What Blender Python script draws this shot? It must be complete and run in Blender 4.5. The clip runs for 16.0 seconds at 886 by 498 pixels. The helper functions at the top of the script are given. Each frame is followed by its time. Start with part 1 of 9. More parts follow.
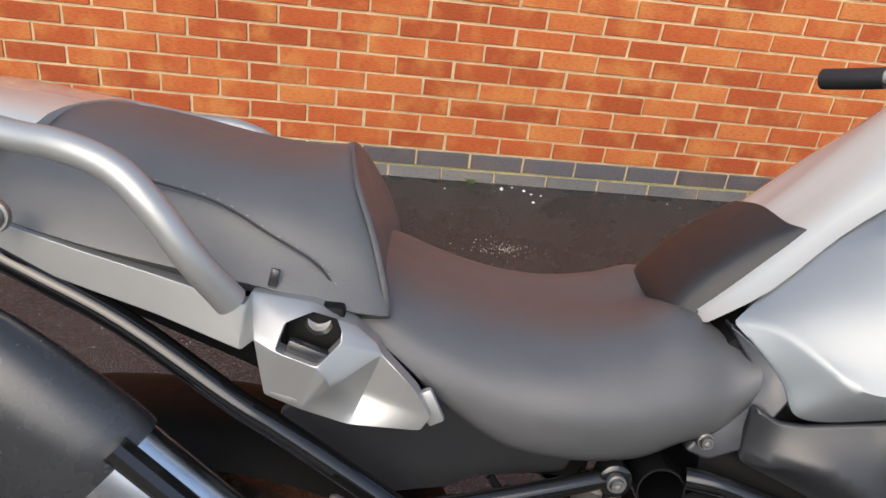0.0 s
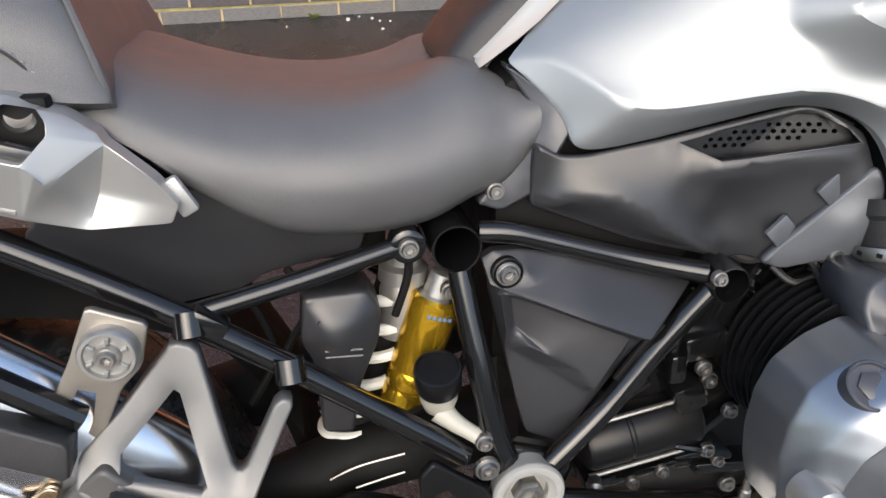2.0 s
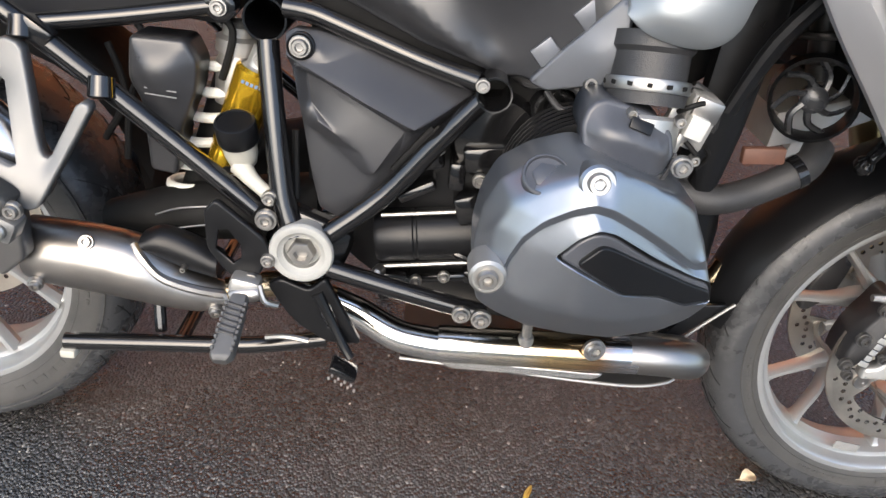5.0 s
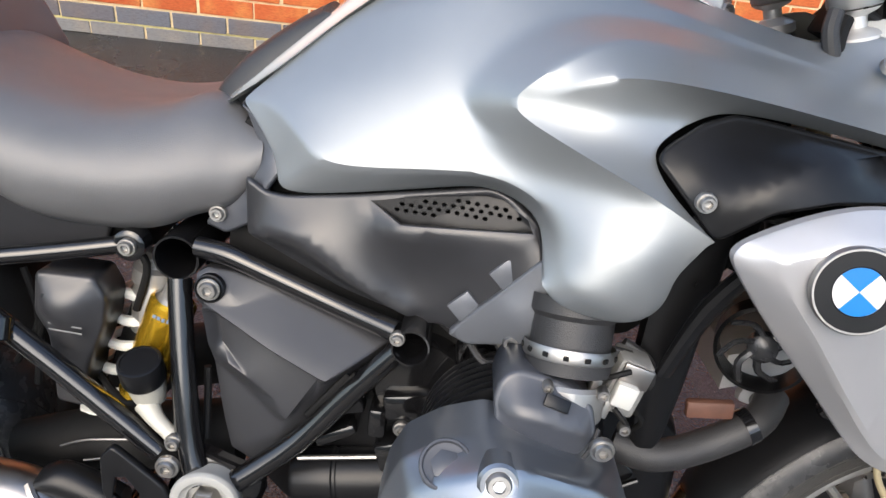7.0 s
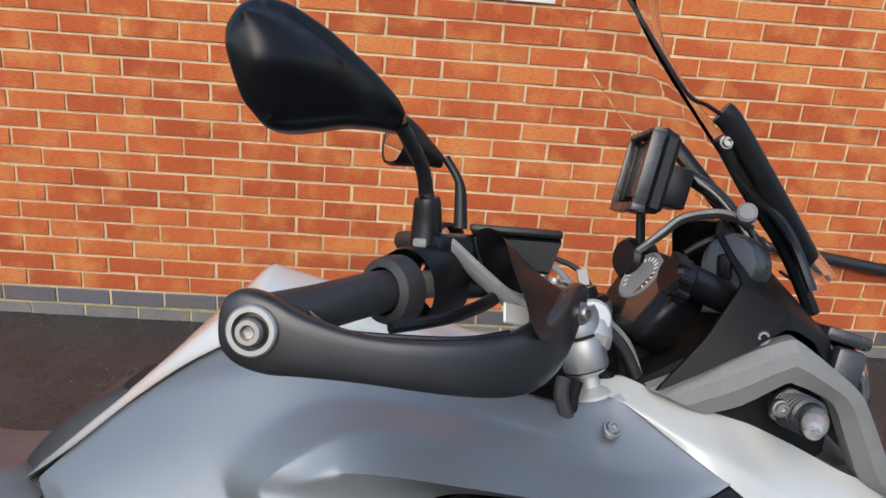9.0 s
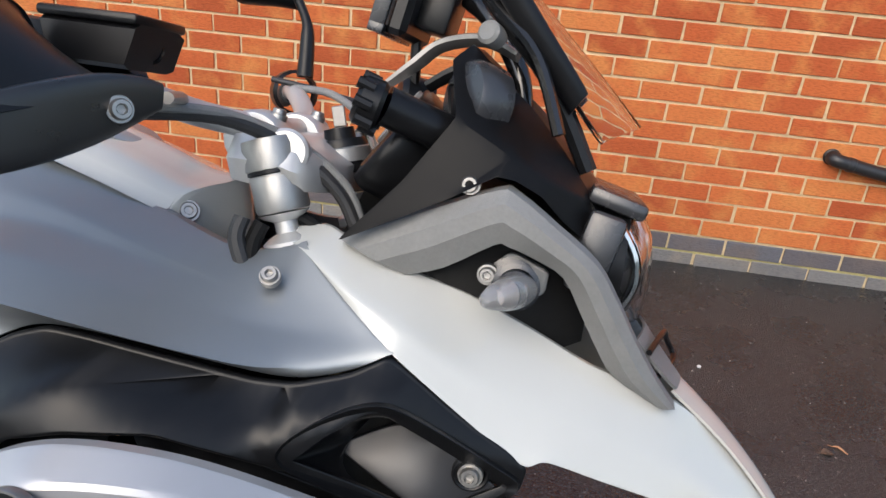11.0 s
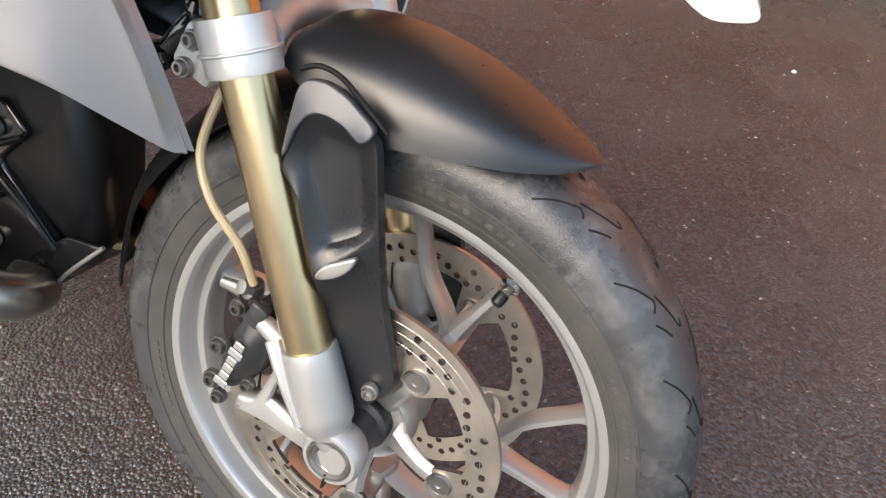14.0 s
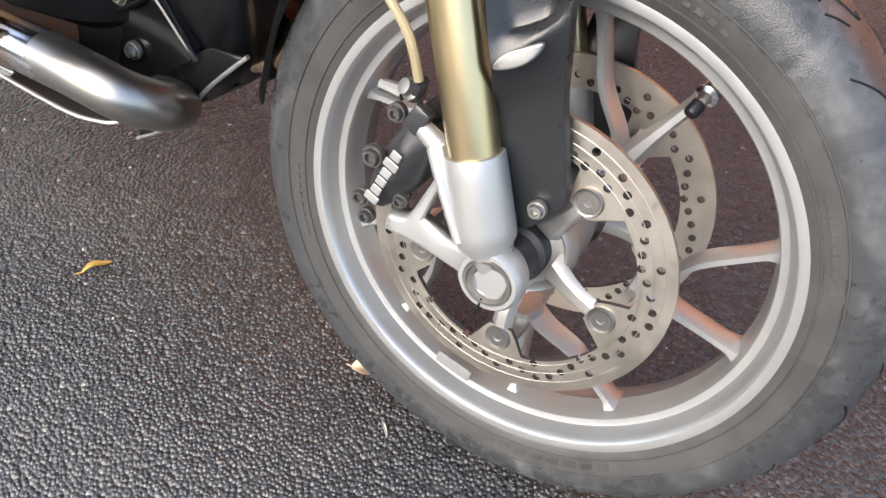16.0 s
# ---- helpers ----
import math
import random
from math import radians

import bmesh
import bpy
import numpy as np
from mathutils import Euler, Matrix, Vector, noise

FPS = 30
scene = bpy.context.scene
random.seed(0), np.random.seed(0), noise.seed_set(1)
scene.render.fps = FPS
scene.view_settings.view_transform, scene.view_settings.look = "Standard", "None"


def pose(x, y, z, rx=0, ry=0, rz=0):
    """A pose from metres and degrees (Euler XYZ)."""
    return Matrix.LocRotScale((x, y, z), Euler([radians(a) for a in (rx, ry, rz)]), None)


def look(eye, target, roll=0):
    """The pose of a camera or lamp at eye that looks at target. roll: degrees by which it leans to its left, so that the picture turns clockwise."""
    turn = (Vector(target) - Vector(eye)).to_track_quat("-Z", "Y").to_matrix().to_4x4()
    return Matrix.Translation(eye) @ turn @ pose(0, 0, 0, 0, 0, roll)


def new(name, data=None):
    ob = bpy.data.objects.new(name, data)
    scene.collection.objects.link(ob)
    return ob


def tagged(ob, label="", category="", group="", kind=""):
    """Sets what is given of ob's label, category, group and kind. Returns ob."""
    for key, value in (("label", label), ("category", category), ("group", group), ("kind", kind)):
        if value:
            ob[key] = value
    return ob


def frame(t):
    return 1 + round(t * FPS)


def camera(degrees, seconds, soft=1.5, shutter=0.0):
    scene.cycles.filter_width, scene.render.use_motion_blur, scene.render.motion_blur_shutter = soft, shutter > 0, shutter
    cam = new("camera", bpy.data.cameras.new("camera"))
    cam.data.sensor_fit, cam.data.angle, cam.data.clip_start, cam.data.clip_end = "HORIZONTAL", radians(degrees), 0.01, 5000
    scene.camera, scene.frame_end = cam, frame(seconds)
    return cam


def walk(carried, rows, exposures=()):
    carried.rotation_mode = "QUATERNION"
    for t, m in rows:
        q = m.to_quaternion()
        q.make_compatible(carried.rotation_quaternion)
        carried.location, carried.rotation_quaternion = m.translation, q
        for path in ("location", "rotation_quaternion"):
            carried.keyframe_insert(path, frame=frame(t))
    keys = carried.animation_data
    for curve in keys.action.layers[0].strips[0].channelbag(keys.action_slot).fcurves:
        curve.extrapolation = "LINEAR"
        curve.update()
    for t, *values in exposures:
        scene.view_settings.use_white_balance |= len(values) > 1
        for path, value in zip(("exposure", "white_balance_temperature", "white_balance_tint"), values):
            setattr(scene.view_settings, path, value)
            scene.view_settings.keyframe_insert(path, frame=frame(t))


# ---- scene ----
from mathutils.bvhtree import BVHTree
cam = camera(61.6, 16.0)
PATH = [
    (0, (-0.165, -2.865, 1.283), (0.031, -1.132, 0.305), 7.1),
    (0.5, (-0.117, -2.859, 1.299), (0.124, -1.155, 0.28), 5.6),
    (1, (-0.066, -2.848, 1.272), (0.267, -1.196, 0.194), 4.5),
    (1.5, (-0.038, -2.859, 1.227), (0.368, -1.303, 0.038), 3.8),
    (2, (-0.034, -2.881, 1.194), (0.408, -1.405, -0.081), 3.4),
    (2.5, (-0.022, -2.908, 1.16), (0.404, -1.478, -0.172), 3.0),
    (3, (-0.011, -2.937, 1.113), (0.382, -1.541, -0.263), 3.6),
    (3.5, (0.005, -3.0, 1.091), (0.316, -1.627, -0.329), 4.0),
    (4, (0.085, -3.114, 1.124), (0.288, -1.724, -0.3), 4.6),
    (4.2, (0.127, -3.14, 1.137), (0.318, -1.741, -0.279), 5.2),
    (6.3, (0.408, -3.034, 1.17), (0.547, -1.563, -0.178), 11.9),
    (6.5, (0.402, -3.017, 1.187), (0.521, -1.515, -0.128), 10.6),
    (7, (0.38, -2.982, 1.237), (0.472, -1.363, 0.066), 7.5),
    (7.5, (0.388, -2.972, 1.298), (0.507, -1.2, 0.378), 5.8),
    (8, (0.413, -2.966, 1.359), (0.599, -1.121, 0.608), 6.4),
    (8.5, (0.463, -2.964, 1.414), (0.646, -1.085, 0.754), 6.0),
    (8.7, (0.511, -2.982, 1.426), (0.662, -1.093, 0.785), 5.3),
    (10.8, (0.973, -2.861, 1.342), (0.793, -1.058, 0.496), 4.6),
    (11, (1.02, -2.862, 1.332), (0.793, -1.081, 0.451), 4.7),
    (11.5, (1.215, -2.893, 1.297), (0.864, -1.177, 0.331), 4.8),
    (12, (1.281, -2.835, 1.251), (0.839, -1.19, 0.203), 5.5),
    (12.5, (1.278, -2.788, 1.178), (0.788, -1.216, 0.044), 6.5),
    (13, (1.289, -2.812, 1.102), (0.804, -1.308, -0.124), 7.3),
    (13.5, (1.281, -2.816, 1.022), (0.839, -1.376, -0.293), 8.1),
    (14, (1.289, -2.815, 0.966), (0.898, -1.437, -0.429), 8.9),
    (14.5, (1.287, -2.829, 0.927), (0.938, -1.513, -0.539), 9.7),
    (15, (1.277, -2.85, 0.888), (0.927, -1.598, -0.631), 9.8),
    (15.5, (1.264, -2.861, 0.862), (0.864, -1.672, -0.696), 8.5),
    (16, (1.238, -2.865, 0.85), (0.735, -1.725, -0.714), 5.7),
]
LIGHTNESS = [(0, 0.92, 6700, 10), (1.0, 1.02, 6710, 10), (2.0, 1.19, 6720, 10), (3.0, 1.47, 6740, 10), (4.0, 1.62, 6750, 10), (6.4, 1.66, 6700, 10), (7.0, 1.48, 6580, 10), (7.5, 1.02, 6450, 10), (8.5, 0.79, 6330, 10), (11.0, 0.94, 6480, 10), (12.0, 1.0, 6620, 10), (12.5, 1.06, 6650, 10), (13.0, 1.18, 6800, 10), (13.5, 1.5, 6950, 10), (14.0, 1.76, 6950, 10), (15.0, 1.86, 6870, 10), (16.0, 1.9, 6700, 10)]
walk(cam, [(t, look(eye, target, roll)) for t, eye, target, roll in PATH], LIGHTNESS)

# ---- light ----
world = bpy.data.worlds.new("world")
scene.world = world
world.use_nodes = True
_n = world.node_tree.nodes
_sky = _n.new("ShaderNodeTexSky")
_sky.sky_type, _sky.sun_disc = "NISHITA", False
_sky.sun_elevation, _sky.sun_rotation = radians(42), radians(200)
_sky.air_density, _sky.dust_density = 1.2, 2.5
world.node_tree.links.new(_sky.outputs[0], _n["Background"].inputs[0])
_n["Background"].inputs[1].default_value = 0.15
sun_data = bpy.data.lights.new("sun", "SUN")
sun_data.energy, sun_data.angle, sun_data.color = 0.85, radians(55), (1.0, 0.95, 0.87)
sun = new("sun", sun_data)
sun.matrix_world = look((-1.5, -5.5, 5.2), (0, 0, 0))


# ---- materials ----
def mat(name, color, rough=0.5, metal=0.0, grain=0.0, scale=60.0, bump=0.0, bscale=200.0, coat=0.0, spread=0.15, spec=0.5, stain=0.0):
    """A Principled material with colour and gloss that vary at two scales, and a fine relief."""
    m = bpy.data.materials.new(name)
    m.use_nodes = True
    nt = m.node_tree
    n, l = nt.nodes, nt.links
    p = n["Principled BSDF"]
    p.inputs["Metallic"].default_value = metal
    p.inputs["Coat Weight"].default_value = coat
    p.inputs["Coat Roughness"].default_value = 0.08
    p.inputs["Specular IOR Level"].default_value = spec
    co = n.new("ShaderNodeTexCoord")
    fine, large = n.new("ShaderNodeTexNoise"), n.new("ShaderNodeTexNoise")
    fine.inputs["Scale"].default_value, large.inputs["Scale"].default_value = scale, scale / 9
    fine.inputs["Detail"].default_value, large.inputs["Detail"].default_value = 5, 3
    for x in (fine, large):
        l.new(co.outputs["Object"], x.inputs["Vector"])
    add = n.new("ShaderNodeMath")
    add.operation = "ADD"
    l.new(fine.outputs[0], add.inputs[0])
    l.new(large.outputs[0], add.inputs[1])
    ramp = n.new("ShaderNodeMapRange")
    ramp.inputs[1].default_value, ramp.inputs[2].default_value = 0.6, 1.4
    ramp.inputs[3].default_value, ramp.inputs[4].default_value = 1 - grain, 1 + grain
    l.new(add.outputs[0], ramp.inputs[0])
    mul = n.new("ShaderNodeVectorMath")
    mul.operation = "SCALE"
    mul.inputs[0].default_value = color
    l.new(ramp.outputs[0], mul.inputs["Scale"])
    l.new(mul.outputs[0], p.inputs["Base Color"])
    rr = n.new("ShaderNodeMapRange")
    rr.inputs[1].default_value, rr.inputs[2].default_value = 0.6, 1.4
    rr.inputs[3].default_value, rr.inputs[4].default_value = rough * (1 - spread), min(1.0, rough * (1 + spread))
    l.new(add.outputs[0], rr.inputs[0])
    l.new(rr.outputs[0], p.inputs["Roughness"])
    if bump:
        bn, b = n.new("ShaderNodeTexNoise"), n.new("ShaderNodeBump")
        bn.inputs["Scale"].default_value, bn.inputs["Detail"].default_value = bscale, 4
        b.inputs["Strength"].default_value, b.inputs["Distance"].default_value = bump, 0.002
        l.new(co.outputs["Object"], bn.inputs["Vector"])
        l.new(bn.outputs[0], b.inputs["Height"])
        l.new(b.outputs[0], p.inputs["Normal"])
    return m


def ramp_node(n, stops):
    r = n.new("ShaderNodeValToRGB")
    e = r.color_ramp.elements
    while len(e) < len(stops):
        e.new(0.5)
    for el, (at, c) in zip(e, stops):
        el.position, el.color = at, (*c, 1)
    return r


def brick_mat(name, stops, rough, blotch, dark):
    m = bpy.data.materials.new(name)
    m.use_nodes = True
    n, l = m.node_tree.nodes, m.node_tree.links
    p = n["Principled BSDF"]
    p.inputs["Roughness"].default_value = rough
    p.inputs["Specular IOR Level"].default_value = 0.25
    info, geo, co = n.new("ShaderNodeObjectInfo"), n.new("ShaderNodeNewGeometry"), n.new("ShaderNodeTexCoord")
    s = n.new("ShaderNodeMath")
    l.new(info.outputs["Random"], s.inputs[0])
    l.new(geo.outputs["Random Per Island"], s.inputs[1])
    fr = n.new("ShaderNodeMath")
    fr.operation = "FRACT"
    l.new(s.outputs[0], fr.inputs[0])
    base = ramp_node(n, stops)
    l.new(fr.outputs[0], base.inputs[0])
    big = n.new("ShaderNodeTexNoise")
    big.inputs["Scale"].default_value, big.inputs["Detail"].default_value = 7.0, 4
    l.new(geo.outputs["Position"], big.inputs["Vector"])
    br = ramp_node(n, [(0.47, (0, 0, 0)), (0.66, (1, 1, 1))])
    l.new(big.outputs[0], br.inputs[0])
    mix = n.new("ShaderNodeMix")
    mix.data_type = "RGBA"
    mix.inputs["B"].default_value = (*blotch, 1)
    sc = n.new("ShaderNodeMath")
    sc.operation = "MULTIPLY"
    sc.inputs[1].default_value = 0.75
    l.new(br.outputs[0], sc.inputs[0])
    l.new(sc.outputs[0], mix.inputs["Factor"])
    l.new(base.outputs[0], mix.inputs["A"])
    mp = n.new("ShaderNodeMapping")
    mp.inputs["Scale"].default_value = (55, 55, 200)
    l.new(geo.outputs["Position"], mp.inputs["Vector"])
    fine = n.new("ShaderNodeTexNoise")
    fine.inputs["Scale"].default_value, fine.inputs["Detail"].default_value = 1.0, 6
    l.new(mp.outputs[0], fine.inputs["Vector"])
    fr2 = ramp_node(n, [(0.3, (dark, dark, dark)), (0.55, (1, 1, 1))])
    l.new(fine.outputs[0], fr2.inputs[0])
    mm = n.new("ShaderNodeMix")
    mm.data_type, mm.blend_type = "RGBA", "MULTIPLY"
    mm.inputs["Factor"].default_value = 1
    l.new(mix.outputs["Result"], mm.inputs["A"])
    l.new(fr2.outputs[0], mm.inputs["B"])
    l.new(mm.outputs["Result"], p.inputs["Base Color"])
    b = n.new("ShaderNodeBump")
    b.inputs["Strength"].default_value, b.inputs["Distance"].default_value = 1.0, 0.0035
    l.new(fine.outputs[0], b.inputs["Height"])
    l.new(b.outputs[0], p.inputs["Normal"])
    return m


def asphalt_mat():
    m = bpy.data.materials.new("asphalt")
    m.use_nodes = True
    n, l = m.node_tree.nodes, m.node_tree.links
    p = n["Principled BSDF"]
    p.inputs["Specular IOR Level"].default_value = 0.5
    co = n.new("ShaderNodeTexCoord")
    v, v2 = n.new("ShaderNodeTexVoronoi"), n.new("ShaderNodeTexNoise")
    v.inputs["Scale"].default_value = 190
    v2.inputs["Scale"].default_value, v2.inputs["Detail"].default_value = 3.0, 6
    big = n.new("ShaderNodeTexNoise")
    big.inputs["Scale"].default_value, big.inputs["Detail"].default_value = 70, 7
    for x in (v, v2, big):
        l.new(co.outputs["Object"], x.inputs["Vector"])
    r = ramp_node(n, [(0.0, (0.016, 0.0157, 0.0155)), (0.60, (0.037, 0.0362, 0.0355)), (0.93, (0.067, 0.065, 0.063)), (0.985, (0.34, 0.32, 0.29))])
    l.new(v.outputs["Color"], r.inputs[0])
    st = ramp_node(n, [(0.35, (0.75, 0.75, 0.75)), (0.65, (1.15, 1.12, 1.1))])
    l.new(v2.outputs[0], st.inputs[0])
    mm = n.new("ShaderNodeMix")
    mm.data_type, mm.blend_type = "RGBA", "MULTIPLY"
    mm.inputs["Factor"].default_value = 1
    l.new(r.outputs[0], mm.inputs["A"])
    l.new(st.outputs[0], mm.inputs["B"])
    l.new(mm.outputs["Result"], p.inputs["Base Color"])
    ro = n.new("ShaderNodeMapRange")
    ro.inputs[1].default_value, ro.inputs[2].default_value = 0.3, 0.7
    ro.inputs[3].default_value, ro.inputs[4].default_value = 0.17, 0.36
    l.new(v2.outputs[0], ro.inputs[0])
    l.new(ro.outputs[0], p.inputs["Roughness"])
    sm = n.new("ShaderNodeMath")
    sm.operation = "MULTIPLY_ADD"
    sm.inputs[1].default_value = 0.75
    l.new(big.outputs[0], sm.inputs[0])
    l.new(v.outputs["Distance"], sm.inputs[2])
    b = n.new("ShaderNodeBump")
    b.invert = True
    b.inputs["Strength"].default_value, b.inputs["Distance"].default_value = 0.75, 0.0038
    l.new(sm.outputs[0], b.inputs["Height"])
    l.new(b.outputs[0], p.inputs["Normal"])
    p.inputs["Coat Weight"].default_value, p.inputs["Coat Roughness"].default_value = 0.18, 0.12
    l.new(b.outputs[0], p.inputs["Coat Normal"])
    return m


RED = brick_mat("red_brick", [(0.0, (0.36, 0.076, 0.025)), (0.45, (0.44, 0.099, 0.031)), (0.8, (0.50, 0.128, 0.039)), (1.0, (0.55, 0.178, 0.054))], 0.85, (0.58, 0.225, 0.068), 0.70)
BLUE = brick_mat("blue_brick", [(0.0, (0.10, 0.085, 0.085)), (0.5, (0.115, 0.105, 0.115)), (1.0, (0.12, 0.125, 0.145))], 0.6, (0.15, 0.12, 0.11), 0.8)
BASEB = brick_mat("base_brick", [(0.0, (0.15, 0.145, 0.145)), (1.0, (0.20, 0.195, 0.19))], 0.8, (0.24, 0.21, 0.18), 0.75)
MORTAR = mat("mortar", (0.58, 0.45, 0.27), 0.95, grain=0.25, scale=40, bump=0.6, bscale=350)
MOSSY = mat("mossy_mortar", (0.36, 0.31, 0.13), 0.95, grain=0.4, scale=30, bump=0.6, bscale=350)
ASPHALT = asphalt_mat()
LEATHER = mat("seat_leatherette", (0.080, 0.080, 0.082), 0.46, grain=0.12, scale=30, bump=0.2, bscale=1100, spec=0.75)
STITCH = mat("stitching", (0.03, 0.03, 0.032), 0.7)
SILVER = mat("satin_grey_paint", (0.250, 0.267, 0.278), 0.40, metal=0.66, grain=0.03, scale=40, bump=0.03, bscale=2500, spread=0.08)
SHROUD = mat("silver_grey_paint", (0.42, 0.42, 0.43), 0.33, metal=0.5, grain=0.03, scale=40, bump=0.03, bscale=2500, spread=0.08)
LIGHTSILVER = mat("silver_paint", (0.40, 0.40, 0.39), 0.42, metal=0.6, grain=0.03, scale=40, spread=0.1)
YOKE = mat("bead_blasted_aluminium", (0.58, 0.575, 0.56), 0.45, metal=0.6, grain=0.06, scale=60, bump=0.08, bscale=1200)
CAST = mat("cast_aluminium", (0.38, 0.375, 0.36), 0.40, metal=0.8, grain=0.08, scale=90, bump=0.15, bscale=900)
ENGINE = mat("engine_grey_paint", (0.275, 0.295, 0.325), 0.33, metal=0.9, grain=0.06, scale=50, bump=0.05, bscale=1200)
WHITE = mat("gloss_white_paint", (0.475, 0.478, 0.452), 0.14, grain=0.02, scale=20, coat=0.6)
BLACK = mat("satin_black_plastic", (0.006, 0.0062, 0.007), 0.32, grain=0.12, scale=60, bump=0.08, bscale=1600, spec=0.28)
FAIRING = mat("grey_black_plastic", (0.024, 0.0245, 0.027), 0.34, grain=0.1, scale=50, bump=0.1, bscale=1600, spec=0.6)
SLATE = mat("slate_grey_plastic", (0.045, 0.048, 0.056), 0.36, grain=0.08, scale=50, bump=0.08, bscale=1600, spec=0.6)
DARK = mat("dark_grey_plastic", (0.026, 0.027, 0.030), 0.27, grain=0.1, scale=50, bump=0.06, bscale=1600, spec=0.7)
GREYP = mat("grey_textured_plastic", (0.20, 0.20, 0.195), 0.55, grain=0.12, scale=300, bump=0.5, bscale=1500)
FRAMEM = mat("black_frame_enamel", (0.006, 0.006, 0.0065), 0.13, grain=0.1, scale=60, bump=0.03, bscale=500, coat=0.3)


def tyre_mat(name, dark, dust, rough, lo=0.58, hi=0.74):
    """Rubber with uneven dust and scuffs rubbed along the tread."""
    m = mat(name, dark, rough, grain=0.3, scale=60, bump=0.3, bscale=800, spread=0.35)
    n, l = m.node_tree.nodes, m.node_tree.links
    p = n["Principled BSDF"]
    co, no, no2 = n.new("ShaderNodeTexCoord"), n.new("ShaderNodeTexNoise"), n.new("ShaderNodeTexNoise")
    no.inputs["Scale"].default_value, no.inputs["Detail"].default_value, no.inputs["Distortion"].default_value = 17, 9, 1.2
    no2.inputs["Scale"].default_value, no2.inputs["Detail"].default_value = 130, 4
    for q in (no, no2):
        l.new(co.outputs["Object"], q.inputs["Vector"])
    ad = n.new("ShaderNodeMath")
    ad.operation = "MULTIPLY_ADD"
    ad.inputs[1].default_value = 0.25
    l.new(no2.outputs[0], ad.inputs[0])
    l.new(no.outputs[0], ad.inputs[2])
    r = ramp_node(n, [(lo, (0, 0, 0)), (hi, (0.75, 0.75, 0.75))])
    l.new(ad.outputs[0], r.inputs[0])
    mx = n.new("ShaderNodeMix")
    mx.data_type = "RGBA"
    old = p.inputs["Base Color"].links[0].from_socket
    l.new(r.outputs[0], mx.inputs["Factor"])
    l.new(old, mx.inputs["A"])
    mx.inputs["B"].default_value = (*dust, 1)
    l.new(mx.outputs["Result"], p.inputs["Base Color"])
    return m


RUBBER = mat("black_rubber", (0.022, 0.022, 0.023), 0.5, grain=0.3, scale=45, bump=0.3, bscale=700)
TREAD = tyre_mat("tread_rubber", (0.036, 0.037, 0.039), (0.10, 0.10, 0.10), 0.28, 0.63, 0.84)
SIDEWALL = tyre_mat("dusty_sidewall", (0.040, 0.039, 0.037), (0.056, 0.054, 0.050), 0.55)
WHEELM = mat("wheel_silver_paint", (0.47, 0.475, 0.47), 0.36, metal=0.8, grain=0.05, scale=60, bump=0.04, bscale=1500)
STEEL = mat("bolt_steel", (0.36, 0.35, 0.335), 0.42, metal=1.0, grain=0.1, scale=200)
FENDERM = mat("satin_dark_plastic", (0.013, 0.0135, 0.015), 0.30, grain=0.12, scale=60, bump=0.12, bscale=1600, spec=0.6)
DISC = mat("brake_disc_steel", (0.44, 0.405, 0.355), 0.42, metal=1.0, grain=0.10, scale=150, spread=0.3)
# steel for disc hole walls: grime, with the holes' shade put into its colour
HOLEM = mat("dark_hole_steel", (0.035, 0.032, 0.030), 0.7, grain=0.3, scale=200)
CHROME = mat("chromed_steel", (0.66, 0.65, 0.63), 0.12, metal=1.0, grain=0.08, scale=14, spread=0.4)
BURNT = mat("heat_tinted_steel", (0.60, 0.45, 0.28), 0.16, metal=1.0, grain=0.3, scale=40, spread=0.3)


def tint_mat(name, x0, x1):
    """Polished steel pipe with the straw, brown and blue tints that heat leaves along it."""
    m = mat(name, (0.7, 0.7, 0.7), 0.14, metal=1.0, grain=0.08, scale=20, spread=0.5)
    n, l = m.node_tree.nodes, m.node_tree.links
    co, sp, mr = n.new("ShaderNodeTexCoord"), n.new("ShaderNodeSeparateXYZ"), n.new("ShaderNodeMapRange")
    mr.inputs[1].default_value, mr.inputs[2].default_value = x0, x1
    no, ad = n.new("ShaderNodeTexNoise"), n.new("ShaderNodeMath")
    no.inputs["Scale"].default_value = 14
    l.new(co.outputs["Object"], no.inputs["Vector"])
    l.new(co.outputs["Object"], sp.inputs[0])
    l.new(sp.outputs[0], mr.inputs[0])
    ad.operation = "MULTIPLY_ADD"
    ad.inputs[1].default_value = 0.25
    l.new(no.outputs[0], ad.inputs[0])
    l.new(mr.outputs[0], ad.inputs[2])
    r = ramp_node(n, [(0.10, (0.72, 0.70, 0.67)), (0.42, (0.74, 0.68, 0.56)), (0.62, (0.72, 0.52, 0.27)), (0.78, (0.50, 0.30, 0.17)), (0.90, (0.55, 0.53, 0.53)), (1.10, (0.66, 0.67, 0.69))])
    l.new(ad.outputs[0], r.inputs[0])
    l.new(r.outputs[0], n["Principled BSDF"].inputs["Base Color"])
    return m


SATINSTEEL = mat("satin_stainless", (0.36, 0.34, 0.32), 0.36, metal=1.0, grain=0.1, scale=30)
GOLD = mat("gold_fork_tube", (0.60, 0.48, 0.285), 0.30, metal=1.0, grain=0.04, scale=30)
GOLDSHOCK = mat("gold_anodised", (0.72, 0.43, 0.03), 0.2, metal=0.85, grain=0.05, scale=60)
SPRINGW = mat("white_spring_enamel", (0.72, 0.72, 0.66), 0.3)
RESERV = mat("milky_plastic", (0.40, 0.385, 0.33), 0.4)
MATT = mat("matt_black", (0.004, 0.004, 0.004), 0.7, spec=0.25)


